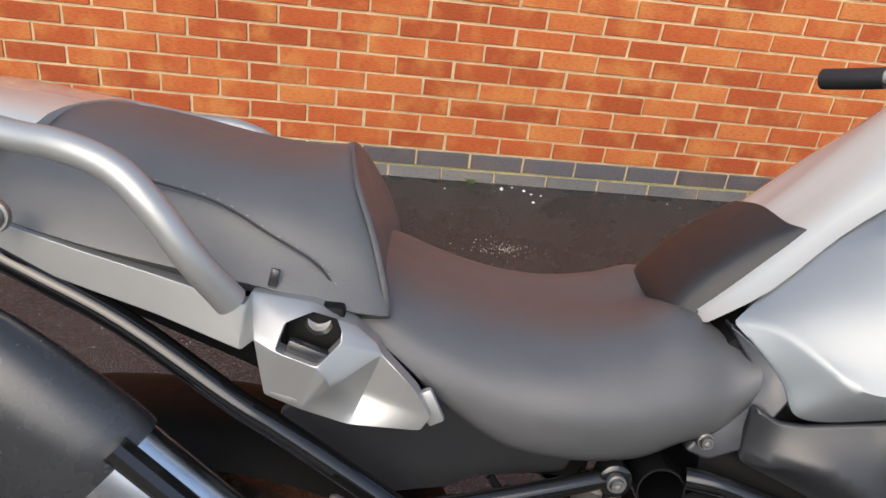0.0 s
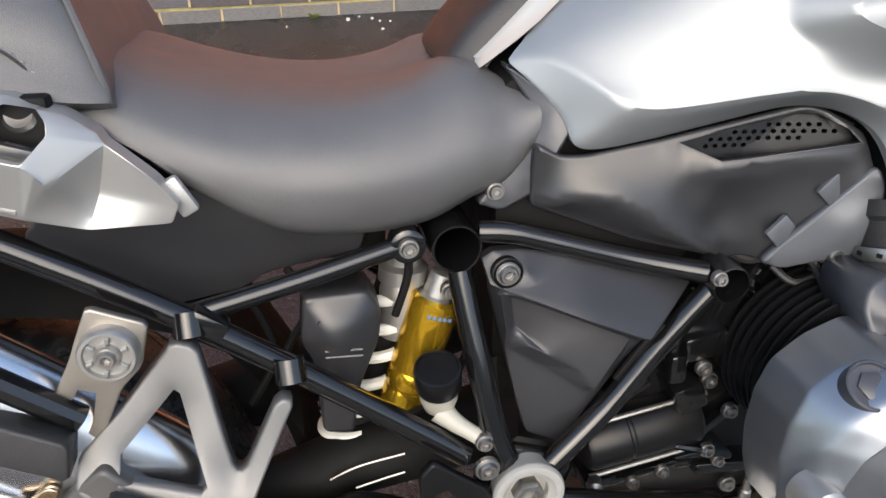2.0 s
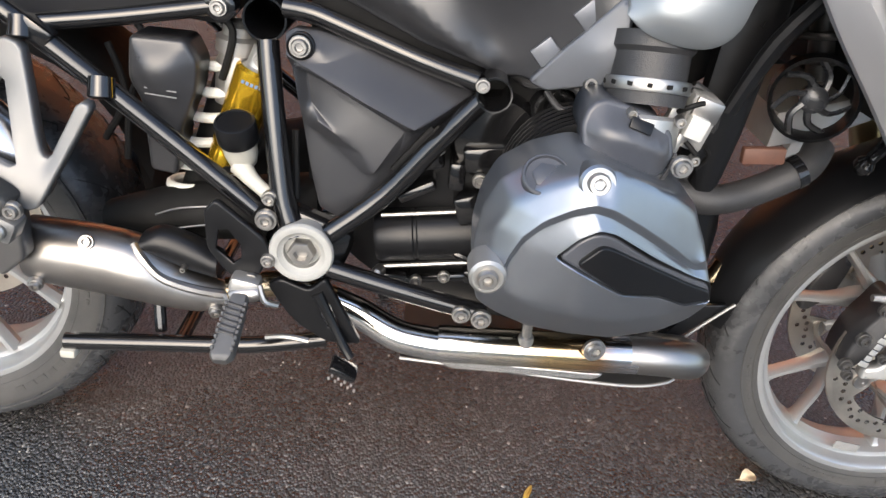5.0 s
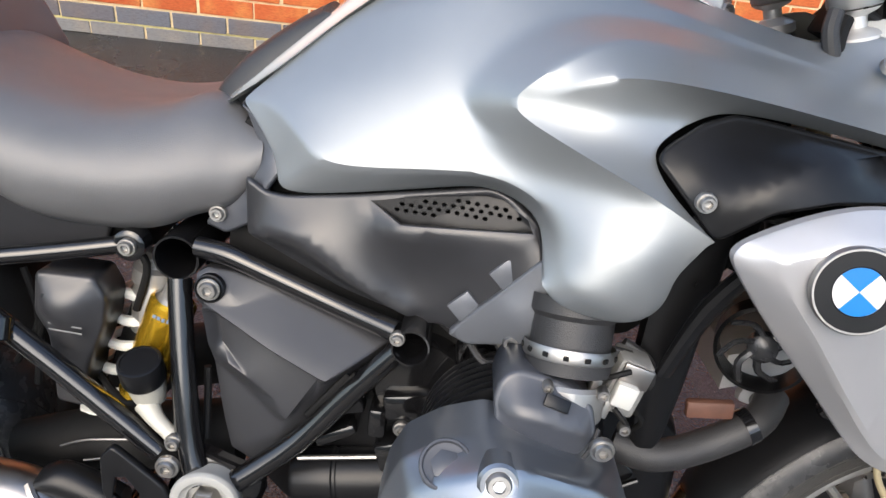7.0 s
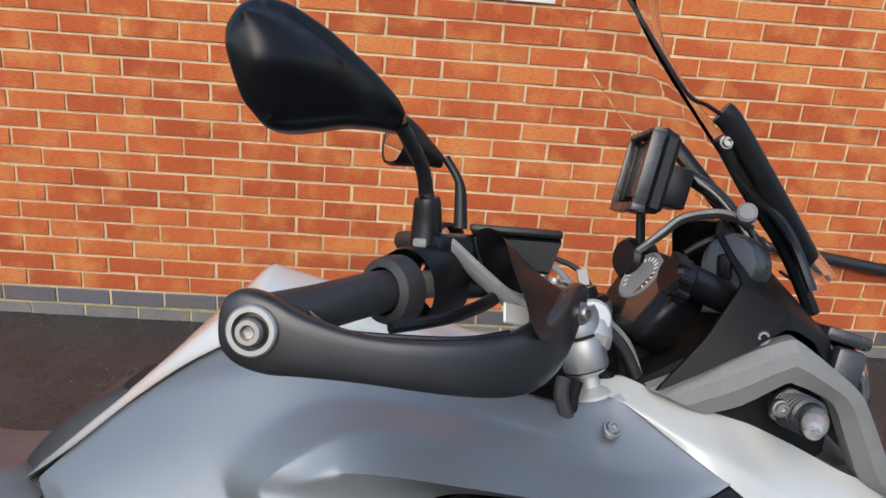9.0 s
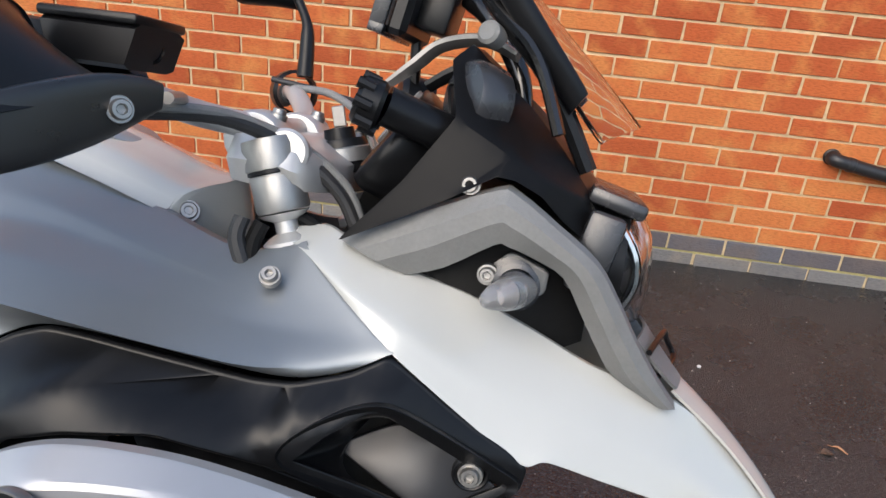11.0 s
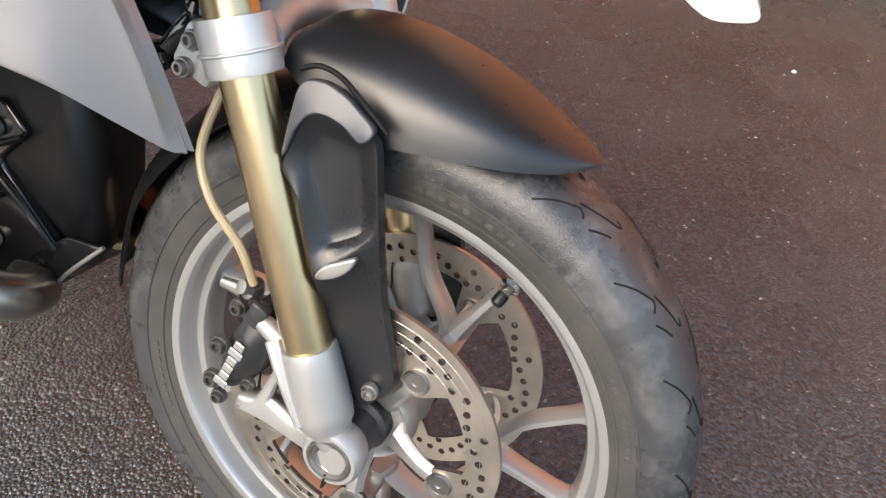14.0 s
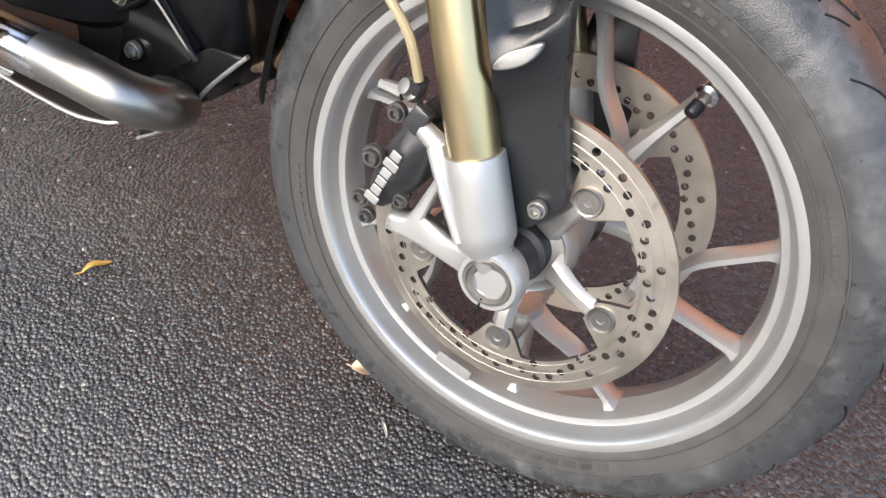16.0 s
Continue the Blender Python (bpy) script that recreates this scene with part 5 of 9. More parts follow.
part("peg_wear", tube([(0.189, -0.309, 0.559), (0.207, -0.309, 0.538), (0.225, -0.309, 0.519)], 0.0026, 6), RESTM, pgr, "scuffed metal edge")
mbox("peg_hinge", 0.030, 0.030, 0.030, pose(0.264, -0.292, 0.503, 0, 25), RESTM, rest, bevel=0.006)
part("hinge_bolt", lathe([(0.009, -0.02), (0.009, 0.002), (0.007, 0.004), (0, 0.004)], (0.264, -0.310, 0.503), (0, -1, 0.1), 18), STEEL, rest)
panel("heel_block", [(0.060, -0.268, 0.690), (0.172, -0.272, 0.632), (0.166, -0.276, 0.597), (0.060, -0.270, 0.652)], [], RUBBER, rest, "black rubber block", edge=0.003, thick=0.028, step=0.01, rounds=1)
SHIELDM = mat("satin_grey_shield", (0.085, 0.083, 0.082), 0.45, metal=0.3, grain=0.1, scale=40, bump=0.1, bscale=900)
hs = panel("silencer_shield", [(0.128, -0.256, 0.548), (0.188, -0.262, 0.598), (0.225, -0.264, 0.558), (0.262, -0.264, 0.512), (0.258, -0.262, 0.440), (0.227, -0.258, 0.412), (0.177, -0.254, 0.446), (0.128, -0.250, 0.491)], [(0.18, -0.272, 0.535), (0.14, -0.262, 0.520), (0.23, -0.270, 0.48)], SHIELDM, sil, "grey heat shield", edge=0.005, thick=0.02, step=0.01)
panel("shield_band", [(0.085, -0.250, 0.500), (0.098, -0.250, 0.492), (0.112, -0.252, 0.535), (0.152, -0.256, 0.574), (0.140, -0.256, 0.582), (0.100, -0.252, 0.545)], [], BURNT, sil, "brownish steel band", edge=0.002, thick=0.006, step=0.01)
part("silencer_inlet", tube([(0.10, -0.20, 0.50), (0.03, -0.205, 0.545), (-0.08, -0.21, 0.62)], [0.05, 0.052, 0.05], 16, 4), CHROME, sil)
part("shield_lip", tube([(0.171, -0.256, 0.438), (0.190, -0.262, 0.455), (0.225, -0.264, 0.466), (0.236, -0.264, 0.470)], 0.004, 8), BURNT, hs)

# collector and header
TINT = tint_mat("heat_tinted_pipe", 0.76, 1.06)
col = part("exhaust_collector", skin([[(Vector(c) + Vector((0, math.sin(a) * r * 0.9, math.cos(a) * r))) for a in (2 * math.pi * i / 10 for i in range(10))] for c, r in
                                      (((0.236, -0.200, 0.424), 0.040), ((0.262, -0.200, 0.420), 0.043), ((0.32, -0.200, 0.416), 0.044), ((0.370, -0.200, 0.408), 0.043), ((0.405, -0.200, 0.394), 0.035), ((0.44, -0.198, 0.381), 0.026), ((0.478, -0.192, 0.374), 0.016))], 3, 4),
           SATINSTEEL, bike, "satin stainless exhaust collector")
for p in ((0.315, -0.226, 0.452), (0.252, -0.236, 0.392), (0.462, -0.214, 0.364)):
    bolt(col, p, 0.007, (0.1, -0.8, 0.5 if p[2] > 0.43 else -0.2), washer=True)
part("collector_lip", tube([(0.366, -0.212, 0.448), (0.378, -0.222, 0.436), (0.400, -0.226, 0.414), (0.436, -0.220, 0.398), (0.472, -0.210, 0.388)], 0.006, 8), SATINSTEEL, col)
part("collector_guard", skin([[(x, -0.195 + 0.022 * math.sin(a), z + r * math.cos(a)) for a in (2 * math.pi * i / 8 for i in range(8))] for x, z, r in ((0.372, 0.445, 0.012), (0.395, 0.447, 0.022), (0.43, 0.436, 0.024), (0.465, 0.424, 0.018))], 2, 3), BLACK, col)
bolt(col, (0.427, -0.219, 0.426), 0.004, washer=False)
part("link_pipe", tube([(0.47, -0.19, 0.380), (0.54, -0.165, 0.385), (0.60, -0.150, 0.360)], 0.018, 14, 5), BURNT, col)
hdr = part("exhaust_header", tube([(0.600, -0.148, 0.356), (0.640, -0.154, 0.344), (0.690, -0.168, 0.325), (0.735, -0.171, 0.319), (0.762, -0.171, 0.3185)], [0.021, 0.021, 0.0225, 0.0235, 0.0235], 18, 5), CHROME, bike, "polished exhaust header with heat tint")
part("header_sleeve", lathe([(0.0255, 0), (0.0262, 0.004), (0.0262, 0.27), (0.0255, 0.274)], (0.750, -0.170, 0.3185), (1, 0.0, 0.045), 28), TINT, hdr)
part("header_bend", tube([(1.010, -0.170, 0.331), (1.062, -0.169, 0.331), (1.100, -0.158, 0.322), (1.115, -0.130, 0.308), (1.108, -0.100, 0.294), (1.092, -0.080, 0.282), (1.06, -0.06, 0.275)], 0.0262, 20, 6), SATINSTEEL, hdr, "heat-stained polished pipe bend")
part("second_pipe", tube([(1.060, 0.03, 0.300), (1.110, 0.02, 0.318), (1.148, 0.01, 0.340), (1.172, 0.0, 0.370), (1.184, 0.0, 0.400)], 0.019, 16, 5), BURNT, hdr, "copper-tinted second pipe")
part("oxygen_sensor", lathe([(0.012, 0), (0.010, 0.012), (0.007, 0.014), (0.007, 0.04), (0.005, 0.042), (0.004, 0.06)], (0.866, -0.180, 0.340), (-0.05, -0.1, 1), 16), STEEL, hdr)
panel("header_guard", [(0.748, -0.188, 0.303), (0.77, -0.190, 0.292), (0.969, -0.188, 0.296), (0.980, -0.186, 0.306), (0.96, -0.186, 0.3045), (0.77, -0.188, 0.3035)], [], CHROME, hdr, "thin polished guard below the pipe", edge=0.001, thick=0.002, step=0.01, rounds=1)
bolt(hdr, (0.955, -0.198, 0.352), 0.012, (0.2, -1, 0.1))
CASTD = mat("dull_aluminium", (0.10, 0.10, 0.10), 0.6, metal=0.5, grain=0.3, scale=40)
rings = [[(x, y, z + 0.02 * (abs(y) / 0.16) ** 3) for y in (-w, -w * 0.7, -w * 0.25, w * 0.25, w * 0.7, w)] for x, z, w in ((0.70, 0.262, 0.17), (0.85, 0.258, 0.17), (0.94, 0.254, 0.17), (1.03, 0.253, 0.168), (1.075, 0.261, 0.162), (1.090, 0.268, 0.156))]
part("skid_plate", shell(skin(rings, 3, 3, closed=False, caps=False), 0.003), CASTD, bike, "bent aluminium skid plate")
for s in (0, 5):
    part("skid_plate_edge", tube([(r[s][0], r[s][1], r[s][2] + 0.001) for r in rings], 0.0026, 8, 4), CAST, bike, "bright folded edge of the skid plate")

# stand, heel guard, pedal and rider peg
stand = part("centre_stand", tube([(0.262, -0.206, 0.288), (0.394, -0.203, 0.298), (0.505, -0.200, 0.307), (0.60, -0.19, 0.322)], 0.0115, 14), FRAMEM, bike, "folded black centre stand")
part("stand_leg", tube([(0.262, 0.206, 0.288), (0.394, 0.203, 0.298), (0.505, 0.200, 0.307), (0.60, 0.19, 0.322)], 0.0115, 14), FRAMEM, stand)
part("stand_cross_bar", tube([(0.41, -0.20, 0.302), (0.41, 0.20, 0.302)], 0.010, 12), FRAMEM, stand)
part("stand_strut", tube([(0.378, -0.18, 0.30), (0.372, -0.16, 0.36), (0.375, -0.14, 0.40)], 0.008, 10), FRAMEM, stand)
part("stand_foot", box(0.02, 0.03, 0.012, pose(0.268, -0.206, 0.276), 0.003), RESERV, stand, "pale worn stand foot")
side_stand = part("side_stand", tube([(0.72, 0.16, 0.30), (0.66, 0.30, 0.12), (0.63, 0.372, -0.10)], 0.012, 12), FRAMEM, bike, "black side stand, folded out")
part("stand_shoe", box(0.07, 0.045, 0.010, pose(0.63, 0.380, -0.104, 16), 0.003), FRAMEM, side_stand)
hg = panel("heel_guard", [(0.473, -0.237, 0.532), (0.459, -0.237, 0.516), (0.461, -0.237, 0.469), (0.479, -0.237, 0.442), (0.507, -0.237, 0.417), (0.517, -0.237, 0.423), (0.536, -0.237, 0.469), (0.527, -0.237, 0.489)], [], BLACK, bike, "black heel guard plate", edge=0.003, thick=0.006, step=0.008,
           holes=[[(0.475, 0.494), (0.487, 0.496), (0.502, 0.477), (0.502, 0.458), (0.492, 0.449), (0.471, 0.467)]])
for p in ((0.514, -0.242, 0.434), (0.534, -0.242, 0.462)):
    bolt(hg, p, 0.0065)
panel("peg_bracket", [(0.530, -0.228, 0.420), (0.547, -0.230, 0.432), (0.582, -0.232, 0.420), (0.601, -0.232, 0.440), (0.650, -0.232, 0.348), (0.607, -0.232, 0.346), (0.573, -0.232, 0.366), (0.555, -0.232, 0.384)], [], BLACK, hg, edge=0.003, thick=0.006, step=0.008,
      holes=[[(0.602, 0.405), (0.608, 0.405), (0.622, 0.370), (0.606, 0.368), (0.597, 0.385)]])
ped = part("brake_pedal", tube([(0.592, -0.232, 0.418), (0.610, -0.236, 0.385), (0.630, -0.244, 0.350), (0.640, -0.250, 0.338)], [0.008, 0.006, 0.006, 0.006], 10), BLACK, bike, "black brake pedal")
part("pedal_pad", box(0.036, 0.03, 0.010, pose(0.632, -0.256, 0.326, 0, 25), 0.003), FRAMEM, ped)
for k in range(9):
    part("pedal_tooth", box(0.003, 0.004, 0.004, pose(0.616 + 0.004 * k, -0.272, 0.322 - 0.002 * k + (0.006 if k % 2 else 0)), 0.0008, 1), STEEL, ped)
part("pedal_rod", tube([(0.53, -0.232, 0.345), (0.555, -0.236, 0.352), (0.585, -0.238, 0.350)], 0.004, 8), STEEL, ped)
PA, PB = Vector((0.506, -0.260, 0.420)), Vector((0.500, -0.330, 0.376))
PD = (PB - PA).normalized()
PN = PD.cross(Vector((1, 0, 0))).normalized()
peg = part("footrest", skin([[PA.lerp(PB, u) + Vector((w * cx, 0, 0)) + PN * h * cz for cx, cz in ((-1, -0.6), (-0.8, 1), (0.8, 1), (1, -0.6), (0.5, -1), (-0.5, -1))] for u, w, h in ((0.0, 0.009, 0.008), (0.10, 0.0110, 0.009), (0.80, 0.0135, 0.009), (0.94, 0.0125, 0.009), (1.0, 0.0080, 0.006))], 2, 3), CASTD, bike, "serrated metal rider footrest")
for k in range(9):
    c = PA.lerp(PB, 0.16 + 0.085 * k)
    for q in (-1, 1):
        part("peg_tooth", box(0.0040, 0.0050, 0.0060, Matrix.Translation(c + Vector((q * 0.0112, 0, 0)) + PN * 0.009) @ pose(0, 0, 0, 40), 0.001, 1), CASTD, peg)
    if k < 6:
        part("peg_bar", tube([c + Vector((-0.009, 0, 0)) + PN * 0.0095, c + Vector((0.009, 0, 0)) + PN * 0.0095 + PD * 0.004], 0.0024, 8), RUBBER, peg)
part("peg_pivot", lathe([(0.008, -0.018), (0.011, -0.012), (0.011, 0.012), (0.008, 0.018)], (0.510, -0.252, 0.420), (1, 0, 0.2), 18), SATINSTEEL, peg)
part("peg_fork", box(0.036, 0.028, 0.030, pose(0.508, -0.244, 0.426, 0, 10), 0.007), CAST, peg)
part("peg_spring", tube([(0.526, -0.250, 0.432), (0.534, -0.258, 0.416), (0.548, -0.252, 0.408)], 0.004, 8, 5), STEEL, peg)

# suspension and its electronics
sh = part("shock_absorber", lathe([(0.020, -0.075), (0.0245, -0.07), (0.0245, -0.052), (0.0235, -0.048), (0.0255, -0.044), (0.0255, -0.030), (0.0240, -0.026), (0.0255, -0.022), (0.0255, -0.010), (0.0262, -0.008), (0.0262, 0.058), (0.022, 0.062)], (0.480, -0.130, 0.600), (0.33, 0, 1), 32),
          GOLDSHOCK, bike, "gold anodised rear shock reservoir")
part("shock_head", lathe([(0.0225, 0), (0.024, 0.004), (0.024, 0.018), (0.016, 0.026), (0.014, 0.05), (0.010, 0.052), (0, 0.052)], (0.492, -0.130, 0.636), (0.33, 0, 1), 24), CAST, sh, "silver shock head")
bolt(sh, (0.507, -0.156, 0.676), 0.007)
BLUEPR = mat("faded_blue_print", (0.10, 0.16, 0.30), 0.4)
for k in range(5):
    part("shock_label", box(0.0036, 0.001, 0.0040, Matrix.Translation((0.486 + 0.0052 * k, -0.1568 + 0.0006 * abs(k - 2), 0.6475 - 0.0016 * k)) @ pose(0, 0, 0, 0, 18), 0), BLUEPR, sh, "faded blue print bar", smooth=False)
part("shock_body", lathe([(0.022, -0.05), (0.024, 0.0), (0.021, 0.012), (0.026, 0.014), (0.026, 0.030), (0.019, 0.034), (0.019, 0.045), (0.012, 0.05)], (0.466, -0.105, 0.655), (0.1, 0, 1), 24), CAST, sh)
coil = []
for i in range(0, 110):
    a = i * 0.33
    q = i / 109
    coil.append((0.402 + 0.062 * q + 0.036 * math.cos(a), -0.085 + 0.036 * math.sin(a), 0.462 + 0.19 * q))
part("spring", tube(coil, 0.0065, 8, 2), SPRINGW, sh, "white coil spring")
part("shock_core", tube([(0.402, -0.085, 0.45), (0.466, -0.085, 0.66)], 0.024, 16), MATT, sh)
esa = panel("suspension_unit", [(0.363, -0.170, 0.690), (0.425, -0.168, 0.690), (0.438, -0.168, 0.665), (0.434, -0.166, 0.633), (0.414, -0.162, 0.581), (0.404, -0.158, 0.520), (0.372, -0.158, 0.524), (0.369, -0.162, 0.613), (0.358, -0.170, 0.640)],
            [(0.372, -0.178, 0.672), (0.420, -0.176, 0.672), (0.370, -0.178, 0.650), (0.420, -0.176, 0.650), (0.39, -0.174, 0.62)], FAIRING, bike, "black suspension control unit", edge=0.006, thick=0.045, step=0.009)
for z, w, x in ((0.667, 0.026, 0.388), (0.656, 0.018, 0.398)):
    part("print_bar", box(w, 0.001, 0.0045, pose(x, -0.1790, z, 0, 2), 0), DARK, esa, smooth=False)
for z in (0.634, 0.627):
    part("print_line", box(0.036, 0.001, 0.0015, pose(0.398, -0.1775, z, 0, 3), 0), GREYP, esa, smooth=False)
RA = Vector((-0.08, -0.35, 1)).normalized()
res = part("fluid_reservoir", lathe([(0.011, -0.054), (0.0165, -0.047), (0.0195, -0.034), (0.0205, -0.018), (0.0215, -0.014)], (0.487, -0.192, 0.602), RA, 28), RESERV, bike, "milky brake fluid reservoir with a black cap")
part("cap", lathe([(0.0225, -0.016), (0.0238, -0.013), (0.0240, 0.008), (0.0230, 0.012), (0.0205, 0.0125), (0.0200, 0.0110), (0, 0.0110)], (0.487, -0.192, 0.602), RA, 36), BLACK, res, "smooth black cap with a raised rim")
part("reservoir_foot", tube([(0.490, -0.186, 0.556), (0.503, -0.196, 0.546), (0.520, -0.203, 0.535), (0.532, -0.206, 0.527)], [0.014, 0.010, 0.0085, 0.010], 12), RESERV, res)
bolt(res, (0.530, -0.214, 0.530), 0.0075)
# dark inner parts: mudguard, swing arm, tray
inner = part("inner_mudguard", skin([[(x, y, z) for y, z in ((-0.10, z0), (-0.06, z0 + 0.03), (0, z0 + 0.035), (0.06, z0 + 0.03), (0.10, z0))] for x, z0 in ((-0.28, 0.62), (-0.15, 0.66), (0.0, 0.67), (0.15, 0.655), (0.28, 0.60), (0.35, 0.48))], 3, 3, closed=False, caps=False), MATT, bike, "matt black inner mudguard")
for p, r in (([(0.572, -0.10, 0.473), (0.42, -0.115, 0.455), (0.30, -0.105, 0.420)], [0.045, 0.04, 0.03]), ([(0.572, 0.14, 0.473), (0.30, 0.14, 0.40), (0.0, 0.12, 0.325)], [0.05, 0.05, 0.06])):
    part("swing_arm", tube(p, r, 14, 5), MATT, bike, "black swing arm")
# thin steel bars added to draw two glints along the swing arm
for p in ([(0.374, -0.158, 0.463), (0.406, -0.158, 0.476), (0.456, -0.158, 0.484)], [(0.401, -0.158, 0.447), (0.430, -0.158, 0.454), (0.455, -0.158, 0.459)]):
    part("swing_arm_glint", tube(p, 0.0016, 6, 4), SATINSTEEL, bike, "thin bright line drawn as a glint on the swing arm")
part("rear_hugger", skin([[(0.30 + dx, y, z) for y, z, dx in ((-0.10, 0.47, 0.04), (-0.07, 0.52, 0.02), (0, 0.54, 0.0), (0.07, 0.52, 0.02), (0.10, 0.47, 0.04))], [(0.36, y, z) for y, z in ((-0.10, 0.42), (-0.07, 0.44), (0, 0.45), (0.07, 0.44), (0.10, 0.42))], [(0.375, y, z) for y, z in ((-0.10, 0.33), (-0.07, 0.33), (0, 0.33), (0.07, 0.33), (0.10, 0.33))]], 3, 4, closed=False, caps=False), MATT, bike, "black rear hugger")
part("tray", skin([mirrored([(x, 0, a), (x, -w, a), (x, -w, b), (x, 0, b)]) for x, w, a, b in ((-0.15, 0.10, 0.93, 0.88), (0.10, 0.12, 0.90, 0.80), (0.28, 0.12, 0.82, 0.72), (0.45, 0.11, 0.78, 0.70))], 2, 2), MATT, bike)
for p in ([(0.35, -0.12, 0.70), (0.37, -0.125, 0.66), (0.34, -0.12, 0.60), (0.33, -0.12, 0.52)], [(0.44, -0.13, 0.72), (0.47, -0.135, 0.70), (0.455, -0.13, 0.64)], [(0.31, -0.10, 0.66), (0.33, -0.11, 0.60), (0.30, -0.11, 0.54)],
          [(0.40, -0.12, 0.55), (0.45, -0.15, 0.53), (0.50, -0.16, 0.56), (0.53, -0.16, 0.62)], [(0.55, -0.165, 0.60), (0.552, -0.17, 0.56), (0.556, -0.185, 0.52)]):
    part("cable", tube(p, 0.0045, 8, 5), MATT, bike)


# ---- engine ----
eng = part("engine", skin([mirrored([(x, 0, a), (x, -w, a - 0.02), (x, -w, b + 0.02), (x, 0, b)]) for x, w, a, b in ((0.60, 0.10, 0.62, 0.40), (0.68, 0.13, 0.67, 0.36), (0.80, 0.145, 0.68, 0.34), (0.93, 0.145, 0.66, 0.33), (0.99, 0.09, 0.60, 0.32), (1.04, 0.05, 0.52, 0.34))], 2, 2), BLACK, bike, "black boxer engine with grey cylinder head covers")
part("airbox", skin([mirrored([(x, 0, a), (x, -w, a), (x, -w, b), (x, 0, b)]) for x, w, a, b in ((0.56, 0.12, 0.86, 0.52), (0.68, 0.14, 0.95, 0.52), (0.85, 0.16, 0.98, 0.66), (1.0, 0.15, 0.97, 0.70), (1.12, 0.12, 0.98, 0.80))], 2, 2), MATT, bike)
HEAD = {
    "o0": (0.772, -0.352, 0.508), "o1": (0.763, -0.35, 0.544), "o2": (0.761, -0.348, 0.577), "o3": (0.766, -0.346, 0.613), "o4": (0.779, -0.344, 0.642), "o5": (0.809, -0.342, 0.663), "o6": (0.847, -0.34, 0.676), "o7": (0.88, -0.336, 0.668),
    "o8": (0.924, -0.332, 0.653), "o9": (0.957, -0.326, 0.644), "o10": (0.979, -0.322, 0.627), "o11": (0.998, -0.32, 0.586), "o12": (1.012, -0.32, 0.552), "o13": (1.022, -0.32, 0.516), "o14": (1.007, -0.326, 0.495), "o15": (0.976, -0.334, 0.481),
    "o16": (0.924, -0.344, 0.472), "o17": (0.873, -0.352, 0.477), "o18": (0.829, -0.356, 0.484), "o19": (0.792, -0.356, 0.498), "h1": (0.774, -0.375, 0.58), "h2": (0.778, -0.376, 0.607), "h3": (0.791, -0.38, 0.632), "h4": (0.815, -0.386, 0.654),
    "h5": (0.847, -0.394, 0.674), "h6": (0.872, -0.394, 0.683), "h7": (0.908, -0.381, 0.668), "h8": (0.941, -0.37, 0.653), "h9": (0.966, -0.361, 0.635), "h10": (0.986, -0.353, 0.602),
}
HEAD.update({
    "F0": (0.788, -0.393, 0.561), "F1": (0.791, -0.394, 0.582), "F2": (0.801, -0.396, 0.607), "F3": (0.818, -0.401, 0.628), "F4": (0.841, -0.407, 0.645), "F5": (0.858, -0.411, 0.653), "F6": (0.877, -0.407, 0.648), "F7": (0.908, -0.395, 0.63),
    "F8": (0.946, -0.382, 0.606), "F9": (0.976, -0.371, 0.584), "F10": (0.988, -0.367, 0.589), "G0": (0.791, -0.386, 0.551), "G1": (0.794, -0.386, 0.574), "G2": (0.804, -0.389, 0.598), "G3": (0.82, -0.393, 0.618), "G4": (0.842, -0.399, 0.634),
    "G5": (0.859, -0.403, 0.642), "G6": (0.877, -0.399, 0.637), "G7": (0.91, -0.387, 0.618), "G8": (0.947, -0.373, 0.594), "G9": (0.981, -0.361, 0.573), "G10": (0.997, -0.355, 0.573), "P0": (0.833, -0.402, 0.592), "P1": (0.851, -0.407, 0.616),
    "P2": (0.868, -0.408, 0.627), "P3": (0.885, -0.402, 0.622), "P4": (0.931, -0.385, 0.594), "P5": (0.978, -0.368, 0.57), "P6": (1.003, -0.359, 0.56), "Q1": (0.858, -0.412, 0.583),
})
HEAD.update({
    "Q2": (0.905, -0.398, 0.556), "Q3": (0.947, -0.382, 0.55), "Q4": (0.978, -0.371, 0.536), "Q5": (1.008, -0.36, 0.537), "b0": (0.795, -0.385, 0.539), "b1": (0.823, -0.392, 0.532), "b2": (0.867, -0.4, 0.53), "b3": (0.914, -0.383, 0.518),
    "b4": (0.961, -0.366, 0.521), "b5": (0.991, -0.356, 0.525),
})
